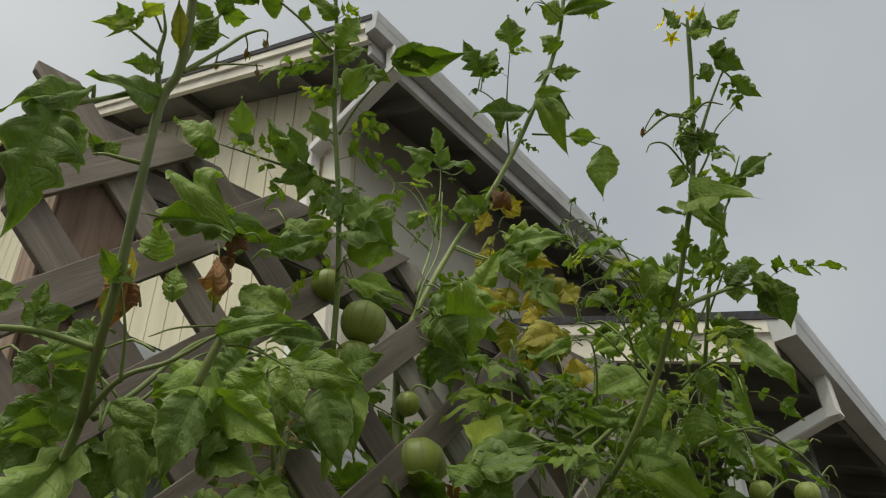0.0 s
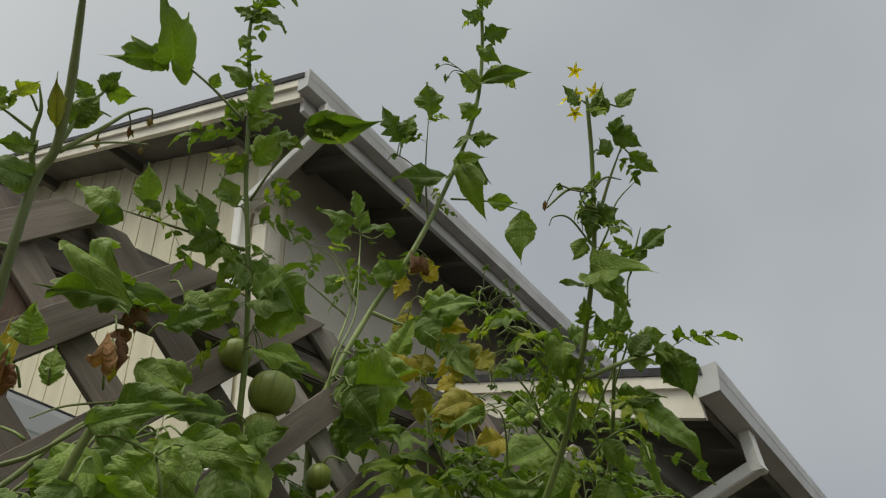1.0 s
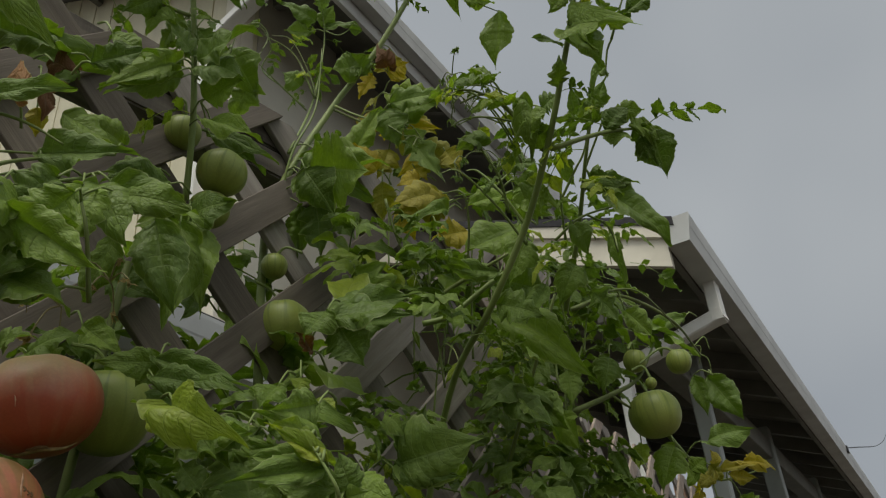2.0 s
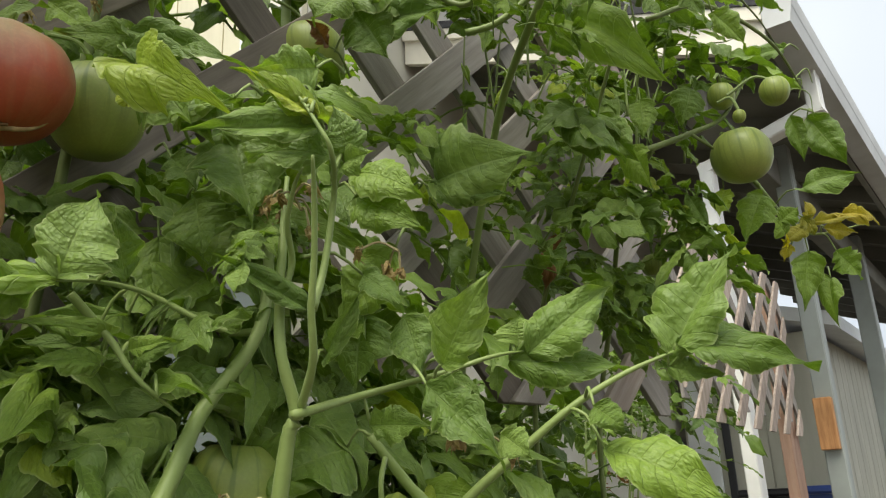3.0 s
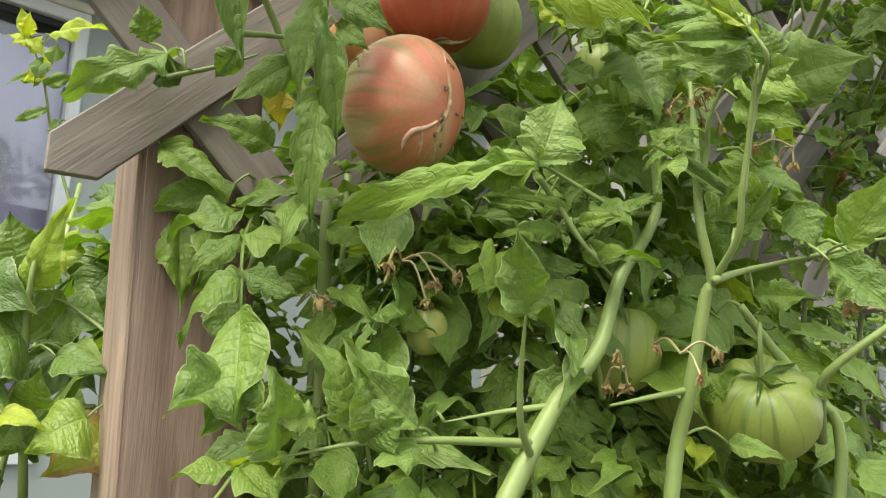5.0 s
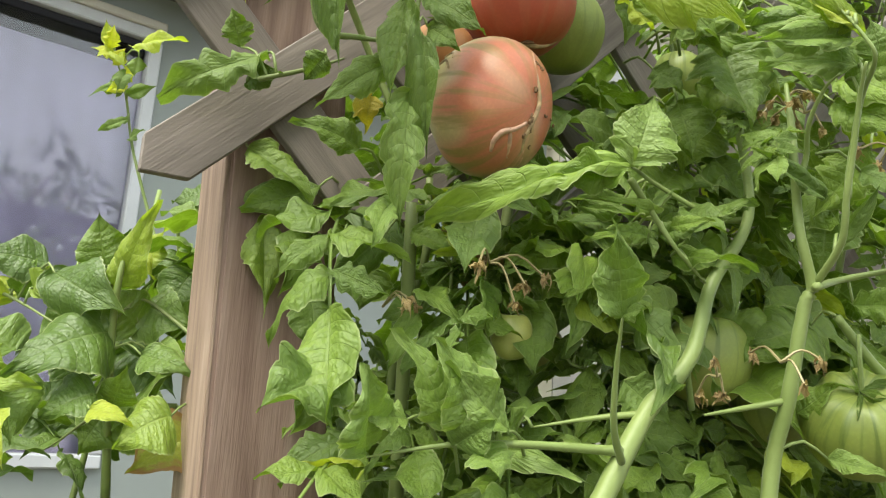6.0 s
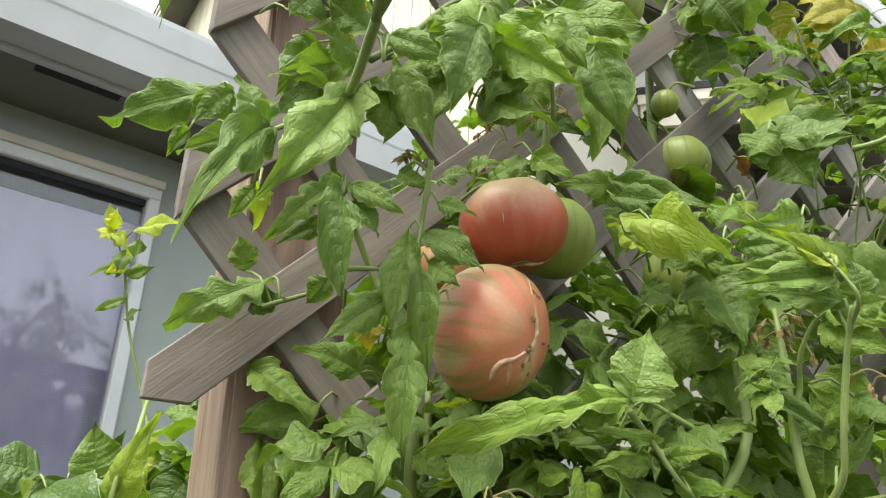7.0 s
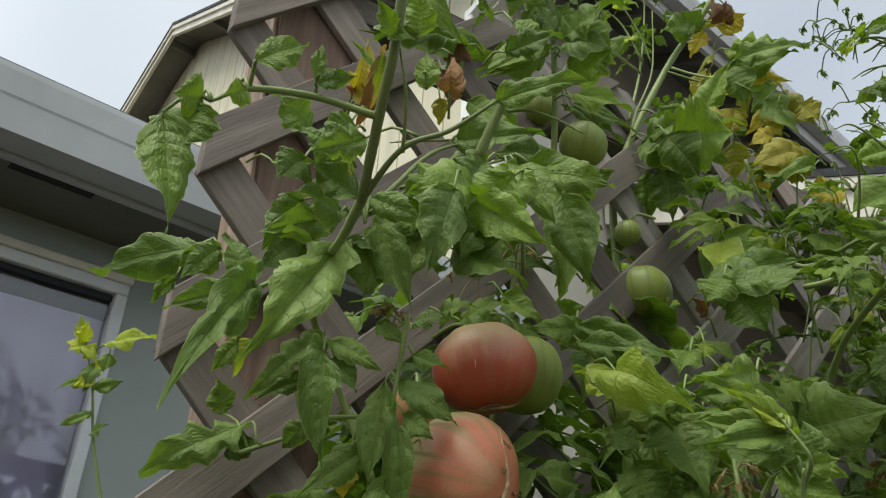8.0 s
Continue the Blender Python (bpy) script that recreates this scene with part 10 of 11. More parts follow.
leaf(mid, (-0.287, 0.775, 2.542), (-0.257, 0.788, 2.547), (0.71, -0.35, -0.62), 0.035, M_LEAF, "l", (-0.283, 0.782, 2.552))
leaf(mid, (-0.303, 0.810, 2.452), (-0.295, 0.840, 2.427), (0.18, -0.85, -0.50), 0.029, M_LEAF_PALE, "c", (-0.323, 0.835, 2.472))
# over the low green fruit
leaf(mid, (-0.395, 0.660, 1.167), (-0.367, 0.662, 1.153), (0.37, -0.73, 0.58), 0.024, M_LEAF_PALE, "o", (-0.403, 0.679, 1.173))
leaf(mid, (-0.387, 0.674, 1.143), (-0.400, 0.628, 1.165), (0.26, -0.94, 0.21), 0.031, M_LEAF, "o", (-0.397, 0.692, 1.149))
leaf(mid, (-0.444, 0.620, 1.149), (-0.417, 0.625, 1.169), (0.66, -0.44, 0.60), 0.027, M_LEAF, "o", (-0.478, 0.641, 1.130))
leaf(mid, (-0.414, 0.600, 1.120), (-0.377, 0.610, 1.111), (0.72, -0.56, 0.40), 0.016, M_LEAF_PALE, "n", (-0.425, 0.561, 1.124))
leaf(bean, (-1.016, 0.259, 1.129), (-1.037, 0.214, 1.083), (0.85, -0.41, 0.34), 0.075, M_BEAN, "h", (-1.038, 0.279, 1.137))
leaf(bean, (-1.006, 0.296, 1.154), (-1.032, 0.247, 1.185), (0.80, -0.06, 0.59), 0.071, M_BEAN, "h", (-1.027, 0.320, 1.138))
leaf(bean, (-1.097, 0.234, 1.172), (-1.126, 0.185, 1.193), (0.59, -0.27, 0.76), 0.075, M_BEAN, "h", (-1.116, 0.256, 1.160))
leaf(bean, (-0.986, 0.308, 1.190), (-0.949, 0.343, 1.227), (0.87, -0.08, 0.48), 0.065, M_BEAN, "h", (-1.028, 0.304, 1.172))
leaf(bean, (-1.006, 0.321, 1.179), (-0.961, 0.366, 1.137), (0.92, -0.19, 0.34), 0.065, M_BEAN, "h", (-1.047, 0.317, 1.186))
leaf(bean, (-1.021, 0.348, 1.231), (-0.987, 0.379, 1.264), (0.90, -0.43, 0.10), 0.062, M_BEAN, "h", (-1.062, 0.345, 1.215))
leaf(bean, (-1.054, 0.285, 1.189), (-1.065, 0.251, 1.234), (0.93, -0.27, 0.25), 0.061, M_BEAN, "h", (-1.080, 0.304, 1.167))
leaf(bean, (-0.963, 0.273, 1.101), (-0.990, 0.223, 1.134), (0.72, -0.42, 0.55), 0.072, M_BEAN, "h", (-0.984, 0.296, 1.082))
leaf(bean, (-1.026, 0.225, 1.095), (-1.047, 0.183, 1.124), (0.83, -0.09, 0.54), 0.067, M_BEAN, "h", (-1.047, 0.246, 1.076))
leaf(bean, (-0.958, 0.313, 1.107), (-0.909, 0.348, 1.101), (0.90, -0.19, 0.39), 0.061, M_BEAN, "h", (-1.004, 0.309, 1.102))
leaf(right, (-0.150, 0.563, 1.815), (-0.147, 0.570, 1.809), (0.31, -0.89, -0.34), 0.007, M_LEAF, "c")
leaf(right, (-0.166, 0.565, 1.800), (-0.170, 0.569, 1.793), (0.25, -0.81, -0.53), 0.005, M_LEAF_DRY, "c")
leaf(mid, (-0.372, 0.775, 2.447), (-0.369, 0.787, 2.437), (0.54, -0.77, -0.33), 0.011, M_LEAF, "c")
leaf(mid, (-0.382, 0.796, 2.419), (-0.387, 0.801, 2.409), (0.52, -0.50, -0.69), 0.011, M_LEAF, "c")
leaf(mid, (-0.384, 0.777, 2.437), (-0.392, 0.777, 2.431), (0.58, -0.78, -0.24), 0.011, M_LEAF, "c")
leaf(mid, (-0.493, 0.776, 2.276), (-0.494, 0.785, 2.267), (0.30, -0.92, -0.26), 0.011, M_LEAF, "c")
leaf(mid, (-0.628, 0.703, 2.107), (-0.643, 0.698, 2.100), (0.72, -0.51, -0.47), 0.012, M_LEAF_PALE, "c")
leaf(mid, (-0.627, 0.732, 2.079), (-0.614, 0.733, 2.087), (0.61, -0.67, -0.42), 0.014, M_LEAF_PALE, "c")
leaf(mid, (-0.582, 0.861, 2.204), (-0.564, 0.875, 2.203), (0.22, -0.49, -0.84), 0.018, M_LEAF_PALE, "n")
# main stems from the soil up to where the vines fork
vine(left, [(-0.60, 0.40, -0.01), (-0.63, 0.42, 0.4), (-0.64, 0.42, 0.85), (-0.63, 0.41, 1.10), (-0.60, 0.385, 1.28)], 0.008, 0.0046, M_STEM_DARK)
vine(left, [(-0.60, 0.40, 0.3), (-0.66, 0.48, 0.8), (-0.66, 0.53, 1.3), (-0.60, 0.53, 1.62)], 0.007, 0.004, M_STEM_DARK)
vine(right, [(-0.40, 1.15, 0.2), (-0.54, 1.20, 0.8), (-0.60, 1.16, 1.15), (-0.56, 1.10, 1.36), (-0.46, 1.03, 1.5), (-0.33, 0.94, 1.66)], 0.0045, 0.0024, M_STEM_DARK)
vine(right, [(-0.40, 1.15, 0.2), (-0.53, 1.27, 0.8), (-0.58, 1.28, 1.2), (-0.51, 1.22, 1.42), (-0.44, 1.13, 1.52), (-0.37, 1.07, 1.555)], 0.0045, 0.003, M_STEM_DARK)
vine(bean, [(-0.80, 0.12, -0.01), (-0.80, 0.13, 0.5), (-0.78, 0.16, 1.0)], 0.006, 0.004)
vine(bean, [(-0.82, 0.14, -0.01), (-1.0, 0.25, 0.7), (-1.10, 0.36, 1.38)], 0.005, 0.003)

# fruit
red_a = tomato((-0.572, 0.453, 1.449), 0.092, 0.077, M_RED, "large ripening red tomato with pale pink shoulders", (8, -6), 6, 0.05, (-0.645, 0.455, 1.497), 3)
red_b = tomato((-0.552, 0.412, 1.347), 0.099, 0.088, M_BLUSH, "large ripening peach-red tomato, cracked and scarred round its blossom end", (3, -76), 7, 0.03, (-0.605, 0.435, 1.405), 8, True, (1.0, 0.88))
# the blossom end: a corky seam with dark crust, and pale splits that run out from it
scar(red_b, 0.099, 0.088, [(8, -28), (4, -42), (0, -55), (4, -70)], 0.0012, M_PINKSCAR, "split", 0.985)
scar(red_b, 0.099, 0.088, [(0, -58), (8, -72), (60, -84), (165, -78), (176, -66), (170, -52), (174, -40)], 0.0019, M_SCAR, "scar", 0.975)
scar(red_b, 0.099, 0.088, [(186, -78), (206, -68), (216, -58), (212, -48), (203, -40)], 0.0023, M_PINKSCAR, "split", 0.968)
scar(red_b, 0.099, 0.088, [(215, -66), (196, -57), (183, -44)], 0.0020, M_PINKSCAR, "split", 0.972)
scar(red_b, 0.099, 0.088, [(168, -56), (162, -42), (166, -26)], 0.0018, M_PINKSCAR, "split", 0.975)
scar(red_b, 0.099, 0.088, [(-70, 12), (-66, 4), (-74, -6)], 0.0010, M_SCAR, "scar", 0.99)
scar(red_b, 0.099, 0.088, [(-62, 10), (-58, 2), (-64, -4)], 0.0008, M_SCAR, "scar", 0.99)
M_SCAR_DARK = material("brown_corky_crust", (0.17, 0.10, 0.045), 0.85)
CRUST = random.Random(5)
for k in range(15):
    lon, lat, r = CRUST.choice((0, 8, 100, 165, 172, 178)) + CRUST.uniform(-8, 8), CRUST.uniform(-86, -52), CRUST.uniform(0.0006, 0.0013)
    scar(red_b, 0.099, 0.088, [(lon - 1.5, lat + 2.0), (lon + 1.5, lat), (lon - 1, lat - 2.0)], r, M_SCAR_DARK, "scab")
scar(red_a, 0.092, 0.077, [(-55, 20), (-54, 14), (-55, 8)], 0.0007, M_PINKSCAR, "split")
scar(red_a, 0.092, 0.077, [(-56, -4), (-55, -12), (-56, -20)], 0.0008, M_PINKSCAR, "split")
scar(red_a, 0.092, 0.077, [(-128, -66), (-115, -76), (-40, -79), (26, -76), (44, -67), (48, -56)], 0.0022, M_SCAR, "scar", 0.975)
scar(red_a, 0.092, 0.077, [(-75, -74), (-40, -73), (-15, -74)], 0.0014, M_SCAR_DARK, "scab")
GREEN = "unripe green tomato with darker shoulders"
tomato((-0.602, 0.535, 1.472), 0.074, 0.078, M_GREENFRUIT, GREEN + " tucked behind the red one", (5, 5), 5, 0.04, (-0.62, 0.50, 1.53), 4)
tomato((-0.594, 0.630, 1.782), 0.058, 0.056, M_GREENFRUIT, GREEN, (-8, 10), 5, 0.03, (-0.60, 0.60, 1.83), 5)
tomato((-0.607, 0.628, 1.735), 0.046, 0.044, M_GREENFRUIT, "small unripe green tomato below a larger one", (10, 0), 5, 0.03, (-0.605, 0.605, 1.77), 6)
tomato((-0.637, 0.603, 1.845), 0.044, 0.042, M_GREENFRUIT, "small unripe green tomato near the lattice", (0, 10), 5, 0.02, (-0.625, 0.585, 1.88), 7)
tomato((-0.632, 0.763, 1.729), 0.035, 0.034, M_GREENFRUIT, "small round unripe green tomato", (0, 0), 5, 0.02, (-0.60, 0.78, 1.745), 8)
tomato((-0.624, 0.775, 1.645), 0.074, 0.066, M_GREENFRUIT, GREEN + " beside the lattice", (-5, -8), 6, 0.04, (-0.64, 0.74, 1.70), 9)
tomato((-0.298, 1.160, 1.554), 0.072, 0.066, M_GREENFRUIT, GREEN + " hanging free", (4, -4), 5, 0.035, (-0.325, 1.145, 1.612), 10)
tomato((-0.243, 1.126, 1.605), 0.034, 0.034, M_GREENFRUIT, "small unripe green tomato on a truss", (0, 0), 5, 0.02, (-0.29, 1.11, 1.61), 11)
tomato((-0.305, 1.140, 1.627), 0.033, 0.033, M_GREENFRUIT, "small unripe green tomato on a truss", (0, 8), 5, 0.02, (-0.30, 1.10, 1.63), 12)
tomato((-0.280, 1.105, 1.578), 0.015, 0.016, M_GREENFRUIT, "tiny unripe green tomato on a truss", (0, 8), 5, 0.02, (-0.30, 1.10, 1.60), 13)
tomato((-0.446, 1.22, 1.463), 0.032, 0.031, M_GREENFRUIT, "tiny unripe green tomato among leaves", (0, 0), 5, 0.02, (-0.42, 1.15, 1.50), 14)
tomato((-0.416, 0.656, 1.144), 0.080, 0.074, M_GREENFRUIT, "large ribbed unripe green tomato low on the vine", (40, 24), 9, 0.12, (-0.408, 0.640, 1.205), 15)
tomato((-0.494, 0.672, 1.152), 0.062, 0.060, M_GREENFRUIT, GREEN + " behind a thick stem", (6, -8), 6, 0.05, (-0.49, 0.65, 1.20), 21)
tomato((-0.508, 0.606, 1.188), 0.070, 0.074, M_GREENFRUIT, GREEN + " between thick stems", (0, 8), 5, 0.03, (-0.48, 0.56, 1.24), 16)
tomato((-0.571, 0.662, 1.460), 0.050, 0.050, M_GREENFRUIT, "unripe green tomato half hidden by a leaf", (0, 0), 5, 0.03, (-0.545, 0.60, 1.465), 17)
M_BROWNFRUIT = fruit_material("overripe_orange_brown_tomato_skin", [(0.0, (0.33, 0.10, 0.035)), (0.5, (0.38, 0.15, 0.05)), (1.0, (0.40, 0.24, 0.09))], (0.16, 0.07, 0.025), 0.5)
tomato((-0.597, 0.401, 1.402), 0.050, 0.046, M_BROWNFRUIT, "small overripe orange-brown tomato behind the scarred red one", (10, 20), 5, 0.06, (-0.63, 0.42, 1.44), 22)
M_PALEFRUIT = fruit_material("pale_yellow_green_tomato_skin", [(0.0, (0.42, 0.42, 0.14)), (0.5, (0.40, 0.42, 0.12)), (1.0, (0.24, 0.30, 0.07))], (0.44, 0.43, 0.16))
tomato((-0.560, 0.450, 1.190), 0.030, 0.036, M_PALEFRUIT, "small pale yellow-green tomato among spent flowers", (12, 10), 4, 0.09, (-0.575, 0.46, 1.24), 19)
tomato((-0.715, 0.637, 1.205), 0.044, 0.052, M_PALEFRUIT, "pale yellow-green tomato deep among the leaves", (12, 10), 4, 0.06, (-0.71, 0.63, 1.26), 20)

# spent flower trusses and blooms
rt = random.Random(31)
for at, reach in (((-0.43, 0.50, 1.165), 0.030), ((-0.40, 0.52, 1.175), 0.034), ((-0.60, 0.44, 1.25), 0.05), ((-0.56, 0.47, 1.24), 0.05), ((-0.59, 0.36, 1.20), 0.04), ((-0.53, 0.40, 1.23), 0.05), ((-0.42, 0.57, 1.36), 0.03),
                  ((-0.40, 0.56, 1.345), 0.03), ((-0.36, 0.60, 1.32), 0.025), ((-0.60, 0.47, 1.55), 0.05), ((-0.58, 0.50, 1.58), 0.04), ((-0.33, 0.63, 1.21), 0.025), ((-0.54, 0.335, 1.45), 0.02)):
    withered_truss(mid if at[1] > 0.48 else left, at, reach, rt)
for k in range(9):
    withered_truss(right, (-0.36 + rt.uniform(-0.05, 0.05), 0.80 + rt.uniform(-0.06, 0.10), 1.86 + rt.uniform(-0.05, 0.06)), 0.04, rt, M_STEM_DARK)
for at in ((-0.105, 0.585, 1.985), (-0.095, 0.60, 1.955), (-0.115, 0.60, 1.965), (-0.125, 0.61, 1.95), (-0.13, 0.605, 1.975), (-0.24, 1.33, 1.50), (-0.22, 1.34, 1.515), (-0.29, 1.27, 1.47), (-0.55, 0.88, 2.01), (-0.54, 0.89, 1.98), (-0.56, 0.90, 2.03)):
    flower(right if at[0] > -0.4 else mid, at, 0.012, rt)

# ---- crowded leaves ----
def level(table, s):
    for (a, za), (c, zc) in zip(table, table[1:]):
        if a <= s <= c:
            return za + (zc - za) * (s - a) / (c - a)
    return table[0][1] if s < table[0][0] else table[-1][1]


FRONT = [(0.30, 1.20), (0.38, 1.36), (0.46, 1.46), (0.60, 1.52), (0.72, 1.60), (0.84, 1.76), (1.0, 1.80), (1.3, 1.80), (1.6, 1.66), (2.0, 1.5)]
BACK = [(0.30, 1.15), (0.42, 1.40), (0.52, 1.60), (0.60, 1.74), (0.68, 1.86), (0.80, 1.92), (1.0, 1.88), (1.4, 1.86), (2.0, 1.7)]


# fruit kept free of leaves as the camera sees it
KEEP_IN_VIEW = [(-0.602, 0.535, 1.472), (-0.283, 1.095, 1.524), (-0.24, 1.115, 1.605), (-0.315, 1.09, 1.598), (-0.30, 1.10, 1.572), (-0.594, 0.63, 1.782), (-0.607, 0.628, 1.735), (-0.632, 0.763, 1.729), (-0.624, 0.775, 1.645), (-0.57, 0.452, 1.447), (-0.552, 0.412, 1.347)]

# low fruit and stems kept free of leaves in the camera's view
LOW_IN_VIEW = [(-0.715, 0.637, 1.205), (-0.505, 0.60, 1.187), (-0.381, 0.605, 1.145), (-0.45, 0.544, 1.246), (-0.453, 0.514, 1.194), (-0.412, 0.568, 1.238), (-0.417, 0.566, 1.182)]


def sight_line_gap(p, fruit, camera_at=Vector((-0.06, 0.12, 1.2))):
    """How far a place lies from the sight line between a fruit or stem and the camera."""
    d = camera_at - fruit
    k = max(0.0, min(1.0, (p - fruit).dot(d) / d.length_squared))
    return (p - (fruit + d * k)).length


def crowd(n, s0, s1, o0, o1, z0, tops, size, rnd):
    """Places for whole leaves before (o > 0) or behind the lattice, thinning towards the top, kept off the camera's
    lines to fruit and stems.
    """
    got = []
    while len(got) < n:
        s, o, z = rnd.uniform(s0, s1), rnd.uniform(o0, o1), rnd.uniform(z0, 2.0)
        if z > level(tops, s) - 0.10 * abs(rnd.gauss(0, 0.6)):
            continue
        if 0.78 < s < 1.08 and 1.28 < z < 1.70 and o < 0.2 and rnd.random() < 0.9:
            continue
        if s < 0.47 and z < 1.36 and o > 0.02:
            continue
        at = on_lattice(s, z, o)
        if o > -0.02 and any(sight_line_gap(at, Vector(f)) < (0.12 if f[1] > 1.0 else 0.09) for f in KEEP_IN_VIEW):
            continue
        if any(sight_line_gap(at, Vector(f), Vector((-0.14, 0.18, 1.19))) < 0.045 for f in LOW_IN_VIEW):
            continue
        a = rnd.uniform(-1.2, 1.2)
        out = LAT_N * math.cos(a) + LAT_A * math.sin(a)
        got.append((at, out if o > -0.02 else out * rnd.choice((-1, 1)), size * rnd.uniform(0.7, 1.25)))
    return got


SPRAY = [(0.60, 1.50), (0.70, 1.66), (0.84, 1.86), (1.0, 1.88), (1.2, 1.86), (1.35, 1.70)]
rc = random.Random(5)
MIX = (M_LEAF,) * 9 + (M_LEAF_PALE,) * 6 + (M_LEAF_LIME,) * 2
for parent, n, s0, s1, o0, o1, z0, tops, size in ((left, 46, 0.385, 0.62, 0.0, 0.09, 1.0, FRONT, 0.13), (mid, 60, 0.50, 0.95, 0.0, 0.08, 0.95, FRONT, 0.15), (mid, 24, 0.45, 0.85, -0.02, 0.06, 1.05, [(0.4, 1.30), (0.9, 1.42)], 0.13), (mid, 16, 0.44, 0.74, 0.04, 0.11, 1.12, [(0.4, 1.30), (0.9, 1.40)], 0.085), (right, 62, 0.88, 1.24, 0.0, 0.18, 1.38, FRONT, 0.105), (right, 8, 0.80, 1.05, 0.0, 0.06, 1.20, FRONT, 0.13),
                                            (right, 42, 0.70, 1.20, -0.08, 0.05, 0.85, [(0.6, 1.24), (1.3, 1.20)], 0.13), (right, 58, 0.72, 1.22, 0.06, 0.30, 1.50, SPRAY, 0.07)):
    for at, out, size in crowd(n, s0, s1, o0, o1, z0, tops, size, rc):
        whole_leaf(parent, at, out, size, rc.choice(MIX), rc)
# thin arching side shoots of the lanky vine, half bare
rw = random.Random(63)
for k in range(30):
    s, z, o = rw.uniform(0.84, 1.26), rw.uniform(1.48, 1.74), rw.uniform(0.03, 0.24)
    a = on_lattice(s, z, o)
    way = LAT_A * rw.uniform(-0.6, 0.9) + LAT_N * rw.uniform(0.0, 0.7)
    rise, droop = rw.uniform(0.07, 0.20), rw.uniform(-0.01, 0.05)
    pts = [a, a + way * 0.03 + Vector((0, 0, rise * 0.55)), a + way * 0.075 + Vector((0, 0, rise)), a + way * 0.125 + Vector((0, 0, rise - 0.3 * droop)), a + way * 0.15 + Vector((0, 0, rise - droop))]
    vine(right, pts, 0.0015, 0.0006, rw.choice((M_STEM, M_STEM_DARK)), 6, "side_shoot")
    for j in range(rw.choice((1, 2, 3))):
        d = Vector((rw.uniform(-1, 1), rw.uniform(-1, 1), rw.uniform(-0.8, 0.6))).normalized()
        p = pts[rw.choice((1, 2, 3, 4))]
        leaf(right, p, p + d * rw.uniform(0.018, 0.04), (rw.uniform(-0.3, 0.9), -0.7, rw.uniform(0.0, 0.8)), rw.uniform(0.008, 0.017), rw.choice((M_LEAF, M_LEAF, M_LEAF_PALE, M_LEAF_LIME)), rw.choice("onc"))
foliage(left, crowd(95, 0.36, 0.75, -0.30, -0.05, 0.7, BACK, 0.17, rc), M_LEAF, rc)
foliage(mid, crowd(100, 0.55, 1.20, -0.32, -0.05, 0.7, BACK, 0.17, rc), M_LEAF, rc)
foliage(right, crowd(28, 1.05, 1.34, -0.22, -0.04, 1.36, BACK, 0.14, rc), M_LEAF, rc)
# darker leaf colour paints the shade behind the lattice
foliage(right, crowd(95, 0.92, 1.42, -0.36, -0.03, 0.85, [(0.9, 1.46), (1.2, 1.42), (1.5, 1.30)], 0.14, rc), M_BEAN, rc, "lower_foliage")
foliage(bean, [(Vector((rc.uniform(-1.25, -0.75), rc.uniform(-0.25, 0.22), rc.uniform(0.5, 1.12))), Vector((rc.uniform(0.2, 1), rc.uniform(-0.6, 0.6), 0)), rc.uniform(0.10, 0.18)) for k in range(125)], M_BEAN, rc)
foliage(bean, [(Vector((rc.uniform(-1.25, -0.75), rc.uniform(-0.25, 0.22), rc.uniform(0.8, 1.14))), Vector((rc.uniform(0.2, 1), rc.uniform(-0.6, 0.6), 0)), rc.uniform(0.08, 0.15)) for k in range(30)], M_LEAF_LIME, rc, "young_foliage")
for pname, (pl, paths) in STALKS.items():
    stalk_mesh(pl, paths, 0.0013, 0.0009, M_STEM)

# ---- beyond the lattice: porch post, bins and the low shed ----
post = thing("porch_post", (-0.928, 4.485, 0.0), "grey-green painted porch post with an orange cedar block", "post")
b = bmesh.new()
box(b, (-0.973, 4.44, 0.0), (-0.884, 4.529, lo_roof(-0.93) - 0.18), 0.006)
part("shaft", b, M_PORCH, post)
b = bmesh.new()
box(b, (-0.976, 4.395, 1.345), (-0.892, 4.439, 1.59), 0.004)
part("cedar_block", b, M_ORANGE, post, "bare orange cedar block")
for x, y in ((-0.98, 6.6), (-0.98, 8.8)):
    p2 = thing("porch_post", (x, y, 0.0), "grey-green painted porch post under the eave", "post")
    b = bmesh.new()
    box(b, (x - 0.06, y - 0.06, 0.0), (x + 0.06, y + 0.06, lo_roof(x) - 0.18), 0.006)
    part("shaft", b, M_PORCH, p2)
shed = thing("shed", (-1.9, 6.4, 0.0), "low cream-sided shed with a white door and pale eave", "shed")
b = bmesh.new()
box(b, (-2.37, 6.4, 0.0), (-1.35, 11.0, 2.28))
part("wall", b, M_SIDING_SHADED, shed)
siding(-2.36, -1.352, 6.4, 6.4, 0.1, lambda x: 2.26, shed, M_SIDING_SHADED)
siding(-1.35, -1.35, 6.41, 11.0, 0.1, lambda y: 2.26, shed, M_SIDING_SHADED)
b = bmesh.new()
prism(b, [(-1.12, 2.24), (-1.12, 2.34), (-2.37, 2.70), (-2.37, 2.60)], lambda u, v, t: Vector((u, t, v)), 6.15, 11.2)
part("roof", b, M_WHITE, shed)
b = bmesh.new()
box(b, (-2.34, 6.36, 0.05), (-2.12, 6.387, 2.05), 0.004)
part("door", b, M_WHITE, shed, "white painted door")
b = bmesh.new()
box(b, (-2.075, 6.365, 0.05), (-2.02, 6.387, 2.05), 0.004)
part("door_jamb", b, M_BLACK, shed, "black door jamb")


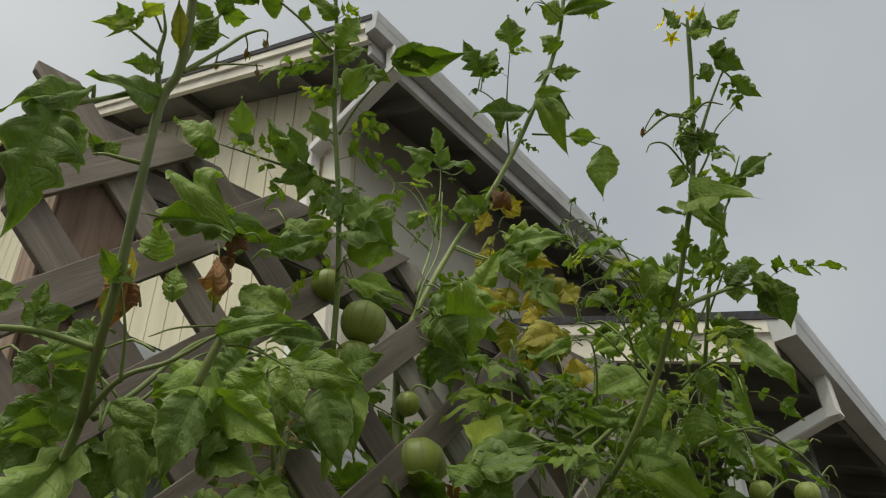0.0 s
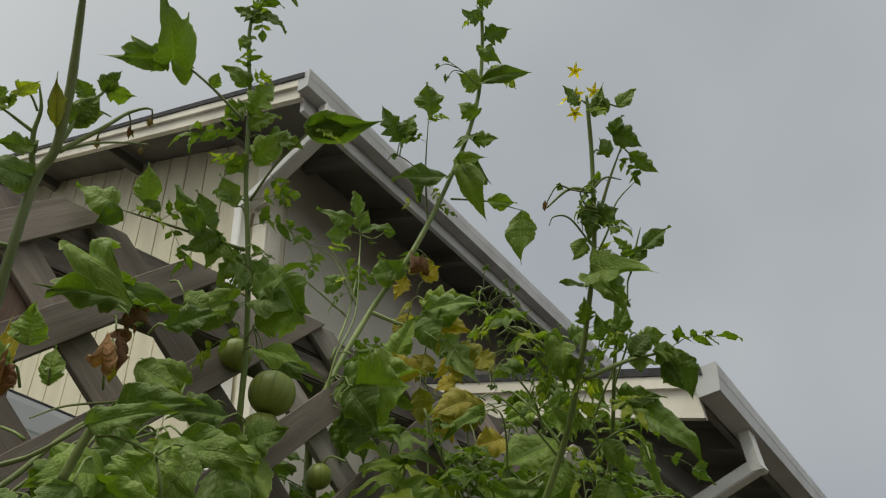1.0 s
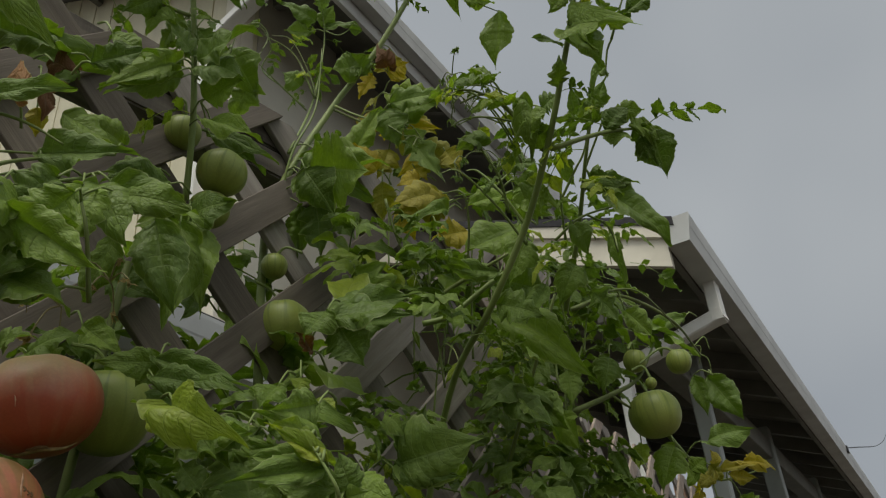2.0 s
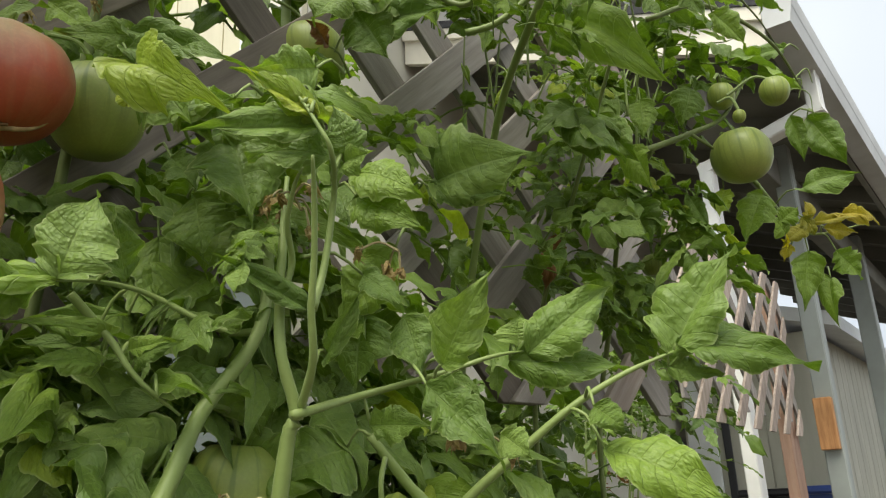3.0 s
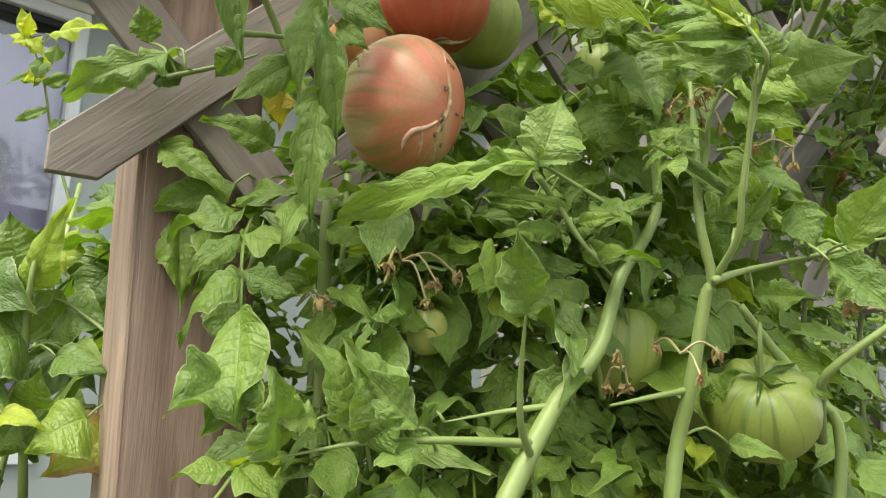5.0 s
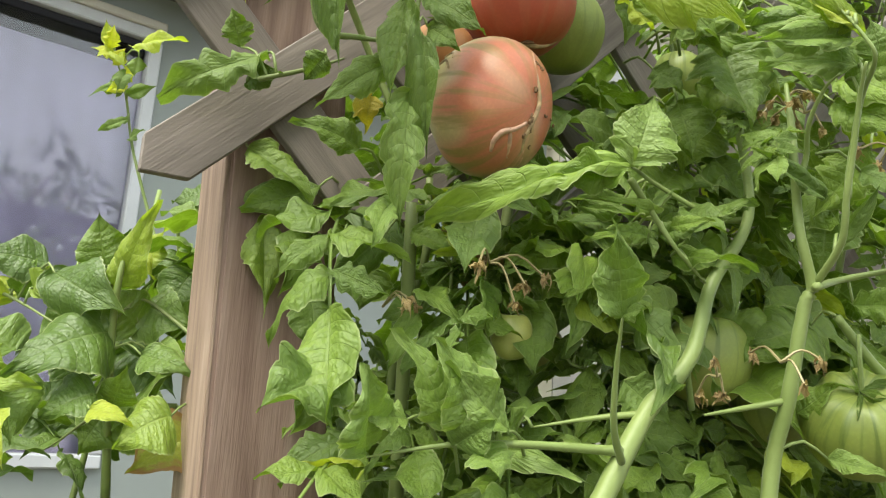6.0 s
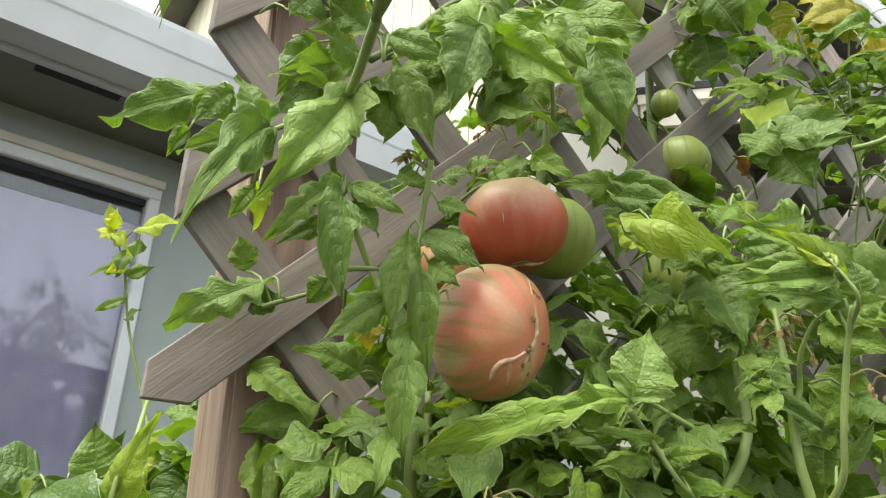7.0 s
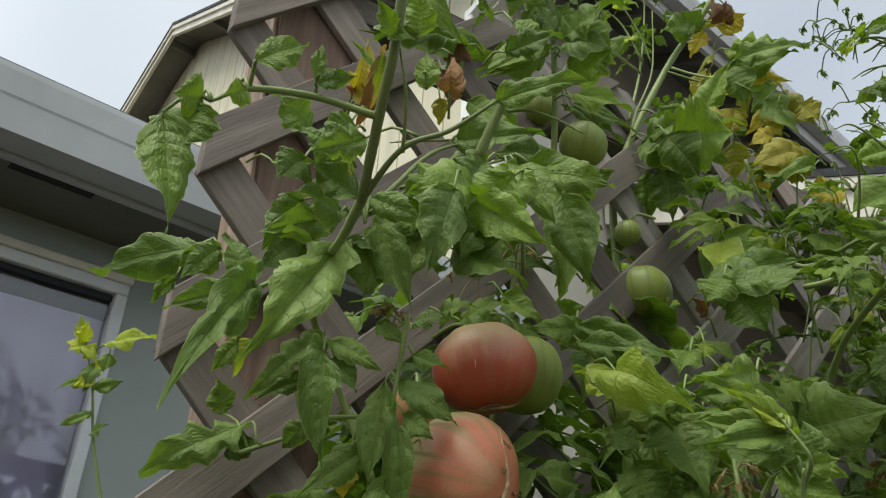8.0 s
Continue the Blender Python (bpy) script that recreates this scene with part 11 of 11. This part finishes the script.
def bin_box(x, y, z, mat, label, w=0.5):
    t = thing("storage_bin", (x, y, 0), label, "bin", "bins in the porch")
    b = bmesh.new()
    r = bmesh.ops.create_cube(b, size=1.0)
    for v in r["verts"]:
        k = 0.85 if v.co.z < 0 else 1.0
        v.co = Vector((x + v.co.x * w * k, y + v.co.y * 0.8 * w * k, (v.co.z + 0.5) * z))
    bmesh.ops.bevel(b, geom=list(b.edges), offset=0.03, segments=2, affect="EDGES")
    part("tub", b, mat, t)
    b = bmesh.new()
    box(b, (x - 0.54 * w, y - 0.44 * w, z + 0.002), (x + 0.54 * w, y + 0.44 * w, z + 0.05), 0.015)
    part("lid", b, mat, t)


bin_box(-1.642, 5.9, 1.134, M_BLACK, "black plastic storage bin standing in the porch", 0.36)
bin_box(-1.258, 5.6, 1.141, M_BLUE, "narrow dark bin with a blue lid standing in the porch", 0.27)

# the tree across the garden that the window mirrors
tree = thing("tree", (4.2, 1.45, 0.0), "small leafy garden tree across from the window", "tree")
b = bmesh.new()
tube(b, [(4.2, 1.45, -0.02), (4.22, 1.43, 1.2), (4.15, 1.47, 2.4), (4.2, 1.45, 3.2)], [0.08, 0.065, 0.05, 0.02], 8, 4)
rt2 = random.Random(9)
for k in range(14):
    z = 1.6 + 0.11 * k
    a = rt2.uniform(0, 6.28)
    tube(b, [(4.2, 1.45, z), (4.2 + 0.4 * math.cos(a), 1.45 + 0.4 * math.sin(a), z + 0.25), (4.2 + 0.8 * math.cos(a), 1.45 + 0.8 * math.sin(a), z + 0.4)], [0.025, 0.015, 0.006], 5, 3)
part("trunk", b, M_POST, tree, smooth=True)
spots = []
for k in range(330):
    a, r, z = rt2.uniform(0, 6.28), rt2.uniform(0.15, 1.15) ** 0.8, rt2.uniform(1.5, 3.55)
    r *= 0.45 + 0.55 * math.sin(math.pi * (z - 1.35) / 2.4)
    spots.append((Vector((4.2 + r * math.cos(a), 1.45 + r * math.sin(a), z)), Vector((math.cos(a), math.sin(a), 0)), rt2.uniform(0.14, 0.26)))
foliage(tree, spots, M_LEAF, rt2, "crown")

# low garden bush and a white planter seen under the lattice
BUSH = Vector((-1.40, 2.50, 0.0))
bush = thing("garden_bush", BUSH, "dim green garden bush with a few orange leaves behind the lattice", "bush")
rb = random.Random(14)
b = bmesh.new()
for k in range(26):
    a, r = rb.uniform(0, 6.28), rb.uniform(0.1, 0.46)
    way = Vector((math.cos(a), math.sin(a), 0))
    tube(b, [BUSH + Vector((0, 0, -0.02)), BUSH + way * 0.5 * r + Vector((0, 0, 0.5)), BUSH + way * r + Vector((0, 0, rb.uniform(0.95, 1.70)))], [0.012, 0.007, 0.002], 5, 4)
part("stem", b, M_STEM_DARK, bush, smooth=True)


def bush_spots(n, z0, z1, size, reach=0.52):
    got = []
    for k in range(n):
        a, r, z = rb.uniform(0, 6.28), reach * math.sqrt(rb.random()), rb.uniform(z0, z1)
        way = Vector((math.cos(a), math.sin(a), 0))
        got.append((BUSH + way * r + Vector((0, 0, z - 0.3 * r)), way, size * rb.uniform(0.6, 1.2)))
    return got


foliage(bush, bush_spots(430, 0.45, 1.80, 0.15), M_BEAN, rb)
foliage(bush, bush_spots(50, 0.9, 1.82, 0.08, 0.60), M_LEAF, rb, "young_foliage")
foliage(bush, bush_spots(26, 0.8, 1.45, 0.07), M_LEAF_DRY, rb, "withered_foliage")
planter = thing("planter", (-1.02, 2.42, 0.0), "white plastic planter with a lime-leaved seedling", "planter")
b = bmesh.new()
for z0, z1, w0, w1 in ((0.0, 0.86, 0.13, 0.17), (0.86, 0.90, 0.19, 0.19)):
    rings = [[b.verts.new((-1.02 + w * u, 2.42 + w * v, z)) for u, v in ((-1, -1), (1, -1), (1, 1), (-1, 1))] for w, z in ((w0, z0), (w1, z1))]
    b.faces.new(rings[0][::-1])
    b.faces.new(rings[1])
    for k in range(4):
        b.faces.new((rings[0][k], rings[0][(k + 1) % 4], rings[1][(k + 1) % 4], rings[1][k]))
bmesh.ops.bevel(b, geom=list(b.edges), offset=0.008, segments=2, affect="EDGES")
part("tub", b, M_WHITE, planter)
for k in range(5):
    a = 1.25 * k
    leaf(planter, (-1.02, 2.42, 0.895), (-1.02 + 0.09 * math.cos(a), 2.42 + 0.09 * math.sin(a), 0.95 + 0.01 * k), (0.2, -0.3, 1), 0.06, M_LEAF_LIME, "o")
